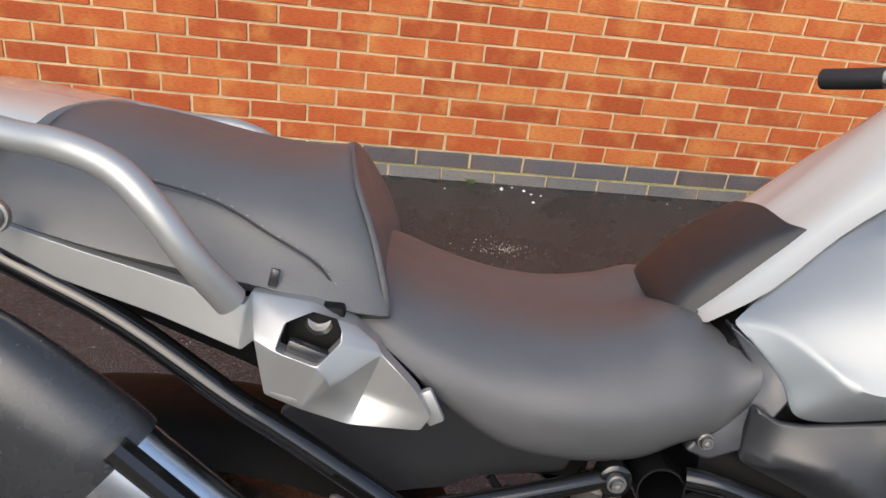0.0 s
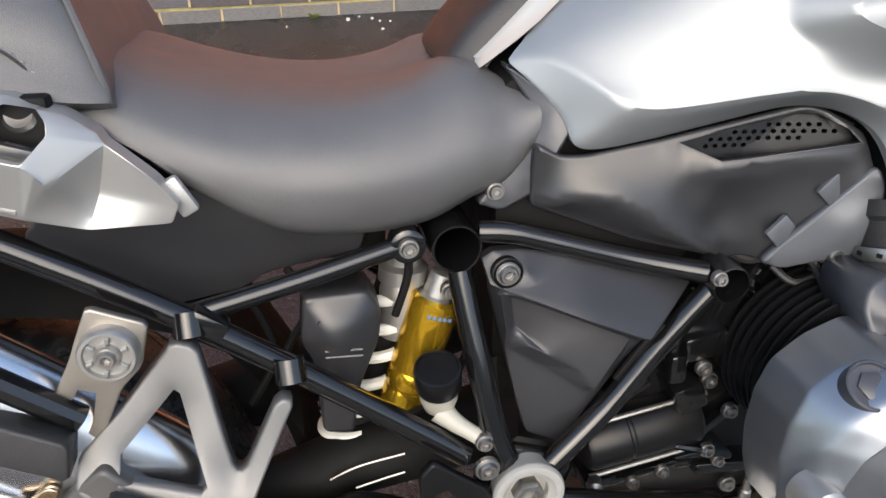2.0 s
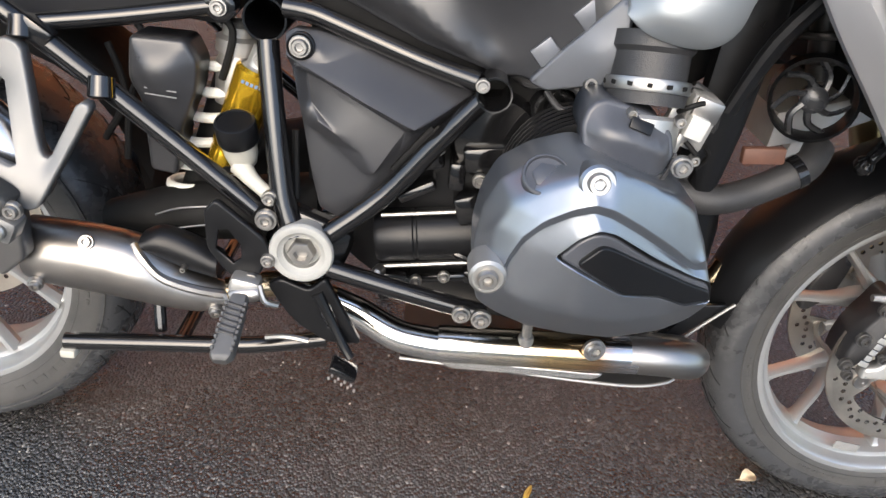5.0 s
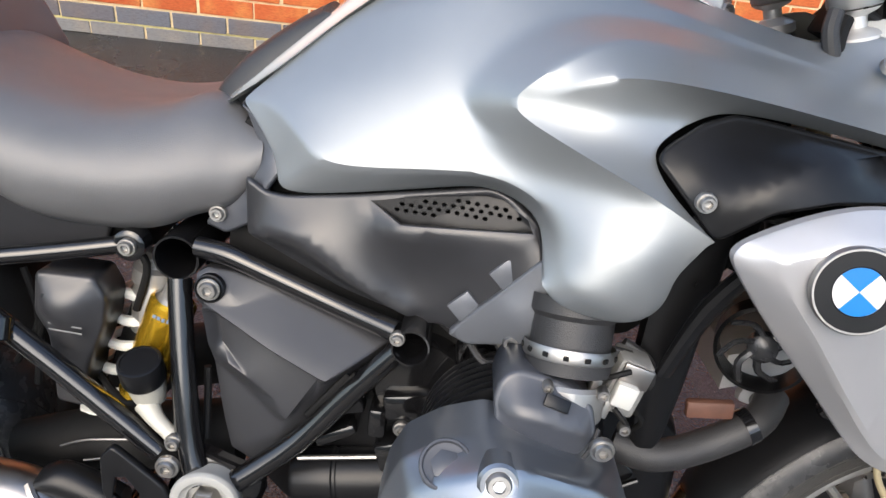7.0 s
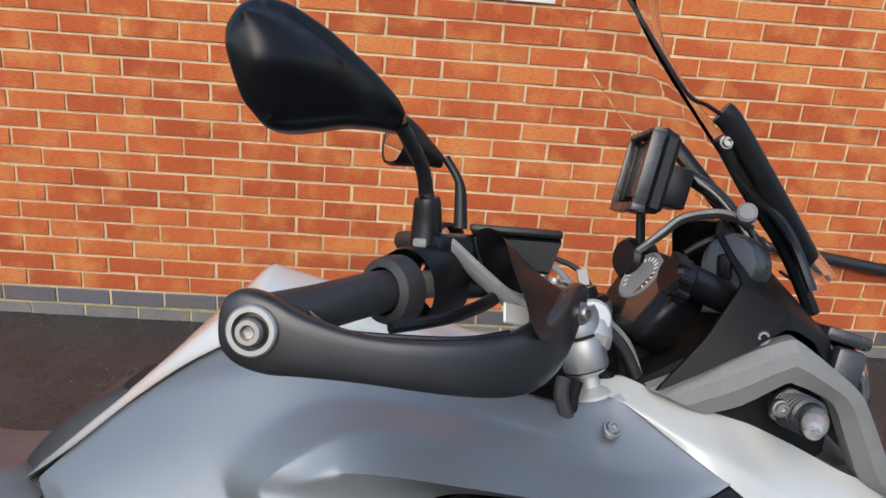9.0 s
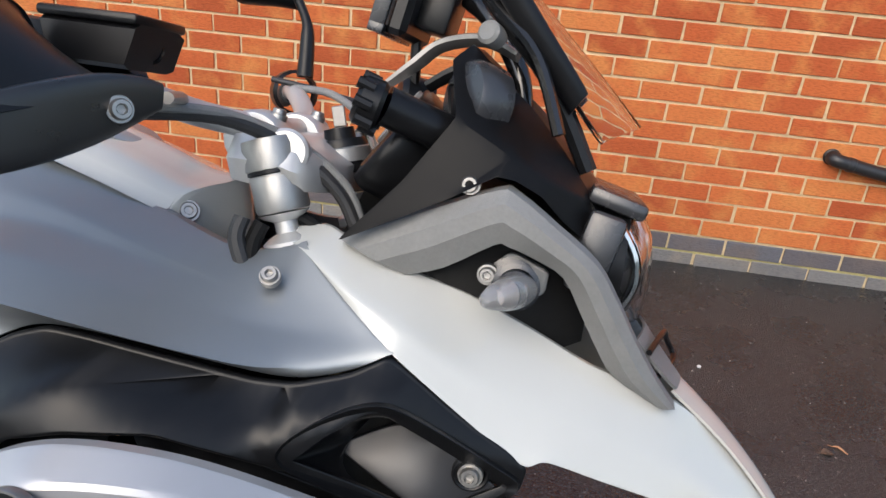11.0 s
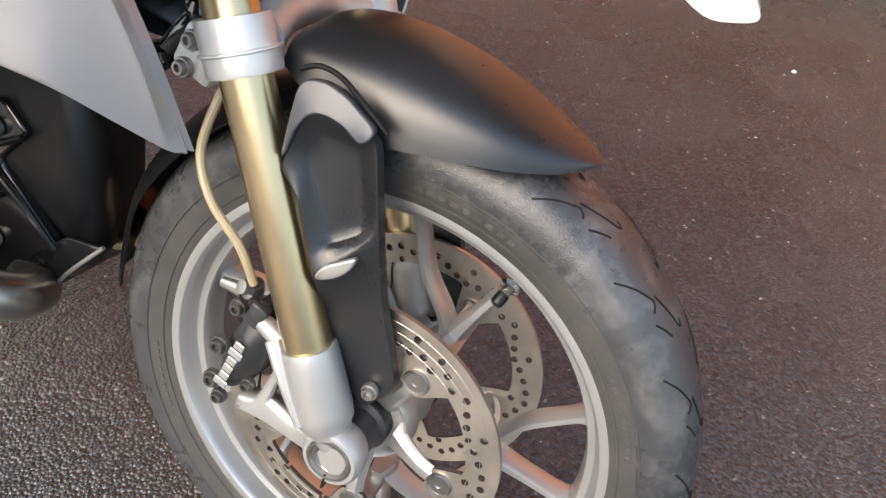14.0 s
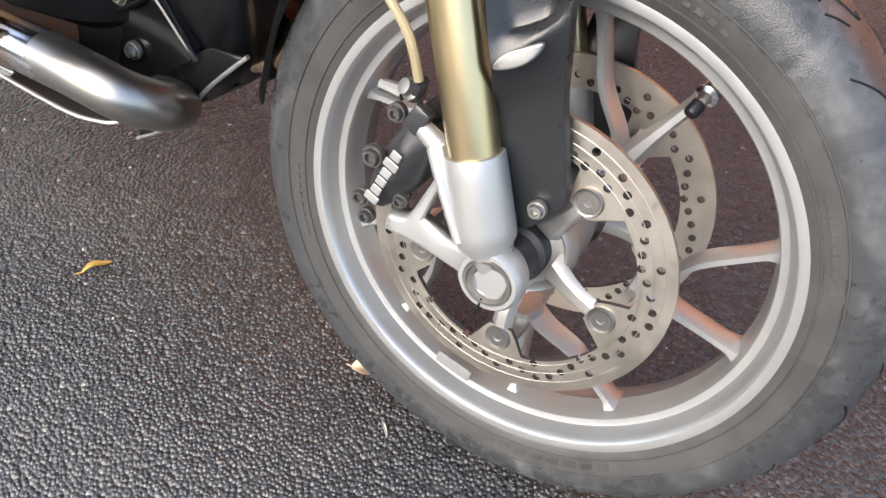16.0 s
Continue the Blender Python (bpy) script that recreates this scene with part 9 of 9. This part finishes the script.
        panel("caliper_bracket", [(x, 0.09, z) for x, _, z in BRK], [], LIGHTSILVER, leg, edge=0.004, thick=0.014, step=0.012)
        panel("brake_caliper", [(x, 0.055, z) for x, _, z in CAL], [], CALM, leg, "dark grey four-piston brake caliper", edge=0.006, thick=0.055, step=0.012)
part("brake_hose", tube([(1.345, -0.095, 0.640), (1.338, -0.115, 0.600), (1.333, -0.125, 0.556), (1.352, -0.132, 0.520), (1.383, -0.130, 0.487), (1.396, -0.122, 0.450)], 0.0042, 10, 6), mat("tan_brake_hose", (0.30, 0.25, 0.15), 0.4, grain=0.1, scale=300), bike, "braided brake hose")
part("brake_hose", tube([(1.290, -0.01, 0.86), (1.318, 0.02, 0.80), (1.330, 0.035, 0.74), (1.338, 0.030, 0.68)], 0.0045, 10, 6), GREYP, bike)
part("hose_union", lathe([(0.006, -0.03), (0.0075, -0.02), (0.0075, 0.01), (0.006, 0.02)], (1.330, 0.035, 0.705), (0.1, 0, -1), 14), STEEL, bike)
CASTB3 = mat("dark_spring_enamel", (0.05, 0.05, 0.05), 0.35, metal=0.3, grain=0.2, scale=90)
# lower yoke and arm
for s in (-1, 1):
    y = -0.115 if s < 0 else 0.100
    dd = (Vector((1.205, y, 1.010)) - Vector((1.462, y, 0.392))).normalized()
    cl = part("fork_clamp", lathe([(0.0225, -0.022), (0.030, -0.022), (0.031, -0.018), (0.031, 0.018), (0.030, 0.022), (0.0225, 0.022)], (1.354, y, 0.652), dd, 32), YOKE, bike, "silver fork clamp")
    part("clamp_rib", lathe([(0.031, -0.0015), (0.0335, -0.0005), (0.0335, 0.0010), (0.031, 0.0020)], (1.3555, y, 0.648), dd, 32), YOKE, cl)
    mbox("clamp_ear", 0.040, 0.026, 0.042, pose(1.320, y - 0.006 * -s * -1, 0.634, 0, 22), YOKE, cl, bevel=0.006)
    for dz in (0.012, -0.012):
        bolt(cl, (1.314 + dz * 0.3, y + s * 0.010, 0.634 + dz), 0.0065, (-0.1, s, 0))
bm = tube([(1.355, -0.09, 0.655), (1.340, -0.04, 0.662), (1.335, 0.0, 0.668), (1.340, 0.04, 0.662), (1.355, 0.08, 0.655)], [0.020, 0.018, 0.022, 0.018, 0.020], 12, 5)
part("lower_yoke", bm, YOKE, bike, "silver lower yoke")
arm = part("wishbone_arm", skin([[(x, y, z) for y, z in ((-w, zt), (0, zt + 0.004), (w, zt), (w * 1.02, zt - 0.012), (w, zb), (0, zb), (-w, zb), (-w * 1.02, zt - 0.012))] for x, w, zt, zb in ((1.13, 0.115, 0.672, 0.628), (1.19, 0.100, 0.684, 0.640), (1.25, 0.080, 0.698, 0.658), (1.30, 0.055, 0.708, 0.672), (1.328, 0.034, 0.708, 0.682), (1.340, 0.016, 0.704, 0.688))], 1, 3), YOKE, bike, "silver front suspension wishbone", sharp=30)
part("arm_lug", box(0.050, 0.020, 0.050, pose(1.190, -0.088, 0.622, 0, 15), 0.010), YOKE, arm)
bolt(arm, (1.186, -0.100, 0.612), 0.008)
lk = part("steering_link", tube([(1.300, -0.092, 0.662), (1.286, -0.098, 0.640), (1.270, -0.100, 0.617)], [0.007, 0.009, 0.008], 12, 4), FRAMEM, bike, "black steering link with ball joints")
for at in ((1.300, -0.092, 0.662), (1.268, -0.102, 0.614)):
    part("ball_joint", lathe([(0, -0.013), (0.008, -0.011), (0.013, -0.004), (0.013, 0.004), (0.008, 0.011), (0, 0.013)], at, (0.2, -0.5, 1), 20), FRAMEM, lk)
part("ball_boot", lathe([(0.022, 0), (0.028, 0.004), (0.026, 0.010), (0.018, 0.016)], (1.325, 0.0, 0.672), (0, 0, 1), 24), RUBBER, arm)
part("front_strut_shock", tube([(1.215, -0.02, 0.70), (1.165, -0.02, 0.92)], 0.020, 14), CASTB3, arm)
part("front_spring", tube([(1.212 - 0.046 * q + 0.033 * math.cos(40 * q), -0.02 + 0.033 * math.sin(40 * q), 0.705 + 0.20 * q) for q in (k / 70 for k in range(71))], 0.0055, 8, 2), CASTB3, arm, "dark coil spring")
# mudguard and fork guards
MG = []
for x, zc, w, zb in ((1.374, 0.668, 0.082, 0.640), (1.386, 0.676, 0.087, 0.632), (1.42, 0.682, 0.091, 0.614), (1.465, 0.681, 0.091, 0.604), (1.515, 0.671, 0.086, 0.608), (1.565, 0.655, 0.073, 0.612), (1.605, 0.639, 0.050, 0.6155), (1.627, 0.629, 0.026, 0.619), (1.637, 0.623, 0.006, 0.6215)):
    MG.append([(x + 0.012 * (zc - zb) * abs(k), w * math.sin(k * 1.571), zb + (zc - zb) * max(0.0, math.cos(k * 1.571)) ** 0.75) for k in (-1, -0.75, -0.5, -0.25, 0, 0.25, 0.5, 0.75, 1)])
fender = part("front_mudguard", shell(skin(MG, 3, 4, closed=False, caps=False), 0.003), FENDERM, bike, "matt black front mudguard", sharp=50)
RG = []
for a, w in ((-88, 0.050), (-65, 0.062), (-40, 0.068), (-22, 0.070)):
    c = Vector((math.sin(radians(a)), 0, math.cos(radians(a))))
    RG.append([Vector((1.504, 0, 0.302)) + c * (0.348 - 0.03 * abs(k) ** 2.2) + Vector((0, w * k, 0)) for k in (-1, -0.8, -0.4, 0, 0.4, 0.8, 1)])
part("rear_mudguard_piece", shell(skin(RG, 3, 5, closed=False, caps=False), 0.003), BLACK, fender, sharp=50)
FORKG = {"A": (1.410, -0.126, 0.570), "B": (1.416, -0.124, 0.604), "C": (1.427, -0.122, 0.622), "D": (1.448, -0.120, 0.626), "E": (1.482, -0.114, 0.616), "F": (1.497, -0.110, 0.540), "G": (1.510, -0.100, 0.469), "H": (1.539, -0.094, 0.385), "I": (1.510, -0.092, 0.343), "J": (1.478, -0.096, 0.380), "K": (1.456, -0.106, 0.448),
         "L": (1.456, -0.128, 0.484), "M": (1.446, -0.127, 0.507), "N": (1.431, -0.127, 0.551), "p1": (1.425, -0.112, 0.584), "p2": (1.436, -0.109, 0.603), "p3": (1.464, -0.102, 0.597), "p4": (1.480, -0.100, 0.530), "p5": (1.457, -0.110, 0.514)}
fg = cage("fork_guard", FORKG, ["A B p1 N", "B C p2 p1", "C D p3 p2", "D E p3", "E F p4 p3", "N p1 p5 M", "p1 p2 p3 p4 p5", "M p5 p4 F L", "L F G K", "K G H J", "J H I"], [], FENDERM, fender, "black fork guard", lip=0.012, rim=0.45, both=True, fold=0.45)
panel("guard_trim", [(1.409, -0.128, 0.582), (1.410, -0.126, 0.607), (1.412, -0.122, 0.638), (1.417, -0.119, 0.646), (1.433, -0.118, 0.649), (1.453, -0.118, 0.643), (1.481, -0.118, 0.626), (1.479, -0.121, 0.618), (1.472, -0.124, 0.612), (1.455, -0.125, 0.624), (1.438, -0.127, 0.627), (1.427, -0.128, 0.622), (1.419, -0.129, 0.608), (1.413, -0.130, 0.583)], [], SLATE, fg, "grey guard edge", edge=0.002, thick=0.006, step=0.007)
part("guard_gap", tube([(1.408, -0.112, 0.650), (1.424, -0.111, 0.657), (1.444, -0.110, 0.653), (1.468, -0.108, 0.636), (1.486, -0.106, 0.622)], 0.0024, 8, 5), MATT, fg)
panel("reflector", [(1.454, -0.130, 0.484), (1.460, -0.130, 0.500), (1.490, -0.122, 0.520), (1.484, -0.124, 0.502), (1.470, -0.128, 0.490)], [(1.47, -0.132, 0.503)], CAST, fg, "silver teardrop reflector", edge=0.002, thick=0.004, step=0.008)
bolt(fg, (1.517, -0.100, 0.374), 0.0065, washer=True)
# ---- setting ----
def lie(x, y):
    """Height of the ground: it falls a little along the wall."""
    s = min(1.0, max(0.0, -y / 2.3)) * min(1.0, max(0.0, (8 + y) / 4))
    return (-0.0165 - 0.0035 * (min(2.6, max(-1.6, x)) - 0.4)) * s + 0.0012 * math.sin(3.1 * x + 1) * math.sin(2.3 * y) * s


ground = bmesh.new()
gx = [-400, -60, -12, -5] + [-3 + 0.1 * i for i in range(76)] + [6, 12, 60, 400]
gy = [0.02] + [-0.1 * i for i in range(1, 51)] + [-6, -8, -14, -60, -400]
rows = [[ground.verts.new((x, y, lie(x, y))) for x in gx] for y in gy]
for r0, r1 in zip(rows, rows[1:]):
    for i in range(len(gx) - 1):
        ground.faces.new((r0[i], r1[i], r1[i + 1], r0[i + 1]))
tagged(part("ground", ground, ASPHALT), "dark damp asphalt with fine pale aggregate", "ground", kind="structure")

# plain wall added out of view on the other side, to shape reflections and fill light
tagged(part("wall_unseen_south", box(60, 0.3, 3.2, pose(0, -13.2, 1.57), 0.01), mat("pale_render", (0.50, 0.47, 0.42), 0.9, grain=0.1, scale=6, bump=0.2, bscale=90), smooth=False), "unseen pale wall added to shape reflections and fill light", "wall", kind="structure")

# sign plate, pipe and litter
SIGNW = mat("white_sign_enamel", (0.78, 0.78, 0.76), 0.3, grain=0.04, scale=8)
sign = part("sign_plate", box(0.393, 0.006, 0.30, pose(0.8915, -0.006, 1.566), 0.002), SIGNW)
tagged(sign, "plain white sign plate screwed to the brick wall", "sign")
for x in (0.715, 1.068):
    for z in (1.438, 1.696):
        part("screw", lathe([(0.005, 0), (0.005, 0.0015), (0.003, 0.0025), (0, 0.0025)], (x, -0.009, z), (0, -1, 0), 12), STEEL, sign)
PIPEM = mat("black_pipe_plastic", (0.016, 0.016, 0.017), 0.38, grain=0.15, scale=40, bump=0.08, bscale=600)
pipe = part("drain_pipe", tube([(2.088, 0.012, 0.524), (2.087, -0.012, 0.523), (2.092, -0.030, 0.521), (2.108, -0.036, 0.517), (2.135, -0.036, 0.512), (2.279, -0.036, 0.486), (2.706, -0.036, 0.424), (3.6, -0.036, 0.29)], 0.0255, 18, 5), PIPEM)
tagged(pipe, "black plastic pipe run along the brick wall", "pipe")
part("flange", lathe([(0.028, -0.012), (0.031, -0.004), (0.031, 0.004), (0.027, 0.007)], (2.088, -0.006, 0.523), (0, -1, 0), 28), PIPEM, pipe)
part("pipe_joint", lathe([(0.0255, -0.012), (0.0275, -0.010), (0.0275, 0.010), (0.0255, 0.012)], (2.150, -0.036, 0.509), (0.98, 0, -0.17), 28), PIPEM, pipe)
part("pipe_clip", lathe([(0.0262, -0.008), (0.0285, -0.008), (0.0285, 0.008), (0.0262, 0.008)], (2.62, -0.036, 0.436), (0.99, 0, -0.145), 24), PIPEM, pipe)


def leaf(name, at, length, width, turn, curl, material, label, lift=0.002):
    """A dry leaf, curled along its rib, with a short stalk."""
    rows = []
    for i in range(9):
        u = i / 8
        w = width * math.sin(math.pi * min(1, u * 0.93 + 0.05)) ** 0.8
        rows.append([((u - 0.5) * length, w * k * math.cos(curl * k), lift + abs(math.sin(curl * k)) * w + 0.004 * math.sin(5 * u) + 0.002 * u) for k in (-1, -0.5, 0, 0.5, 1)])
    bm = shell(skin(rows, 2, 2, closed=False, caps=False), 0.0006)
    bm.transform(pose(at[0], at[1], lie(*at), 0, 0, turn))
    ob = part(name, bm, material, sharp=70)
    st = tube([((-0.5) * length, 0, lift + 0.001), (-0.75 * length, 0.003, lift)], [0.0009, 0.0006], 6)
    st.transform(pose(at[0], at[1], lie(*at), 0, 0, turn))
    part("stalk", st, material, ob)
    tagged(ob, label, "leaf")


leaf("leaf", (0.556, -2.515), 0.042, 0.007, 62, 0.9, mat("yellow_leaf", (0.42, 0.27, 0.06), 0.6, grain=0.3, scale=200), "narrow curled yellow leaf on the asphalt")
leaf("leaf", (0.966, -2.463), 0.034, 0.014, 20, 0.5, mat("pale_leaf", (0.50, 0.40, 0.27), 0.7, grain=0.35, scale=160), "pale dry leaf lying against the front tyre")
TANL = mat("tan_leaf", (0.42, 0.22, 0.11), 0.6, grain=0.3, scale=200)
leaf("leaf", (1.955, -1.068), 0.045, 0.006, -28, 0.9, TANL, "narrow tan leaf curled up on the asphalt")
leaf("leaf", (1.915, -1.090), 0.036, 0.014, 12, 0.25, mat("brown_leaf", (0.10, 0.062, 0.04), 0.7, grain=0.35, scale=200), "dull brown leaf flat on the asphalt")
leaf("leaf", (1.032, -2.522), 0.020, 0.0022, -40, 0.6, mat("grey_twig", (0.30, 0.27, 0.24), 0.8, grain=0.3, scale=200), "thin grey shred of leaf on the asphalt")


def pebble(bm, at, r, rnd):
    """A small broken stone, added to bm."""
    b = bmesh.new()
    bmesh.ops.create_icosphere(b, subdivisions=1, radius=r)
    f = [rnd.uniform(0.65, 1.2) for _ in range(3)]
    for v in b.verts:
        v.co = Vector((v.co.x * f[0], v.co.y * f[1], v.co.z * f[2] * 0.7)) * rnd.uniform(0.85, 1.15)
    b.transform(pose(at[0], at[1], lie(*at) + r * 0.35, 0, 0, rnd.uniform(0, 360)))
    return join(bm, b)


rnd = random.Random(11)
PEB = mat("pale_stone", (0.66, 0.64, 0.60), 0.8, grain=0.2, scale=300, bump=0.4, bscale=900)
for at, r in zip([(0.366, -0.053), (0.415, -0.027), (0.462, -0.052), (0.489, -0.08), (0.529, -0.089), (0.487, -0.155), (0.125, -0.085), (1.083, -0.07), (1.13, -0.1), (0.906, -0.035)], (0.010, 0.0055, 0.008, 0.006, 0.0075, 0.0065, 0.005, 0.004, 0.004, 0.003)):
    at = (at[0], min(at[1], -0.018))
    ob = part("stone", pebble(bmesh.new(), at, r, rnd), PEB, smooth=False)
    tagged(ob, "small white stone at the foot of the wall", "stone", group="white stones by the wall")
ob = part("stone", pebble(bmesh.new(), (1.613, -0.752), 0.008, rnd), PEB, smooth=False)
tagged(ob, "single white stone out on the asphalt", "stone")
tuft = bmesh.new()
for k in range(26):
    a, l = rnd.uniform(0, 6.28), rnd.uniform(0.010, 0.024)
    x, y = 0.24 + rnd.uniform(-0.016, 0.016), -0.012 + rnd.uniform(-0.010, 0.006)
    tube([(x, y, 0), (x + 0.4 * l * math.cos(a), y + 0.3 * l * math.sin(a), 0.7 * l), (x + 0.9 * l * math.cos(a), y + 0.5 * l * math.sin(a), l * 0.85)], [0.0012, 0.0022, 0.0004], 5, 2, tuft, flat=0.4)
tagged(part("weed", tuft, mat("weed_green", (0.10, 0.15, 0.03), 0.6, grain=0.3, scale=200)), "small green weed growing at the wall foot", "plant")
grit = bmesh.new()
for k in range(420):
    pebble(grit, (rnd.uniform(-0.7, 2.6), rnd.uniform(-2.9, -0.03)), rnd.uniform(0.0008, 0.0019), rnd)
for k in range(150):
    a, q = rnd.uniform(0, 6.28), abs(rnd.gauss(0, 0.5))
    pebble(grit, (0.311 + 0.17 * q * math.cos(a), -0.557 + 0.09 * q * math.sin(a)), rnd.uniform(0.001, 0.0028), rnd)
tagged(part("grit", grit, mat("grit_stone", (0.42, 0.38, 0.33), 0.8, grain=0.4, scale=120), smooth=False), "scattered pale grit on the asphalt", "grit", kind="stuff")

# wall: mortar body with bricks proud of it; face at y = 0
WX0, WX1, WH = -3.15, 5.175, 2.63
wall = part("wall_north", box(WX1 - WX0, 0.30, WH, pose((WX0 + WX1) / 2, 0.157, WH / 2 - 0.001), bevel=0), MORTAR, smooth=False)
tagged(wall, "red brick wall with a blue-brick plinth and pale mortar", "wall", kind="structure")
part("mossy_joint", box(WX1 - WX0, 0.006, 0.014, pose((WX0 + WX1) / 2, 0.0065, 0.055), bevel=0), MOSSY, wall, "yellowish mossy mortar joint", smooth=False)


def brick_mesh(name, lx, lz, material, seed):
    """One brick, 12 to 44 triangles, its arris worn and its face a little uneven."""
    rnd = random.Random(seed)
    b = box(lx, 0.1, lz, bevel=0.0022, seg=1)
    for v in b.verts:
        if v.co.y < 0:
            v.co.x += rnd.uniform(-0.0012, 0.0012)
            v.co.z += rnd.uniform(-0.0012, 0.0012)
            v.co.y += rnd.uniform(-0.0008, 0.0012)
    me = bpy.data.meshes.new(name)
    b.to_mesh(me)
    b.free()
    me.materials.append(material)
    return me


BR = {k: [brick_mesh("brick", lx, lz, m, 10 * i + j) for j in range(6)] for i, (k, lx, lz, m) in enumerate(
    (("red", 0.2145, 0.0645, RED), ("blue", 0.215, 0.065, BLUE), ("base", 0.2165, 0.052, BASEB)))}
rnd = random.Random(5)
rest = bmesh.new()
nbrick = 0
COURSES = 34
for c in range(-1, COURSES):
    z = 0.0925 + 0.075 * c
    kind = "base" if c == -1 else "blue" if c == 0 else "red"
    if c == -1:
        z = 0.0255
    shift = 0.1125 if c % 2 == 0 else 0.0
    for i in range(-14, 23):
        x = i * 0.225 + shift
        if not WX0 + 0.1 < x < WX1 - 0.1:
            continue
        me = BR[kind][rnd.randrange(6)]
        m = pose(x + rnd.uniform(-0.0015, 0.0015), 0.05 + rnd.uniform(-0.001, 0.0015), z + rnd.uniform(-0.001, 0.001), 0, 180 * 0, rnd.uniform(-0.4, 0.4))
        if -0.7 < x < 2.2 and z < 1.52 and nbrick < 300:
            ob = new("brick", me)
            ob.parent, ob.matrix_basis = wall, m
            nbrick += 1
        else:
            v0 = len(rest.verts)
            rest.from_mesh(me)
            rest.verts.ensure_lookup_table()
            for v in rest.verts[v0:]:
                v.co = m @ v.co
            rest.faces.ensure_lookup_table()
            for f in rest.faces[-26:]:
                f.material_index = {"red": 0, "blue": 1, "base": 2}[kind]
ob = part("bricks", rest, RED, wall, smooth=False)
ob.data.materials.append(BLUE)
ob.data.materials.append(BASEB)
tagged(ob, "red bricks of the wall", kind="stuff")
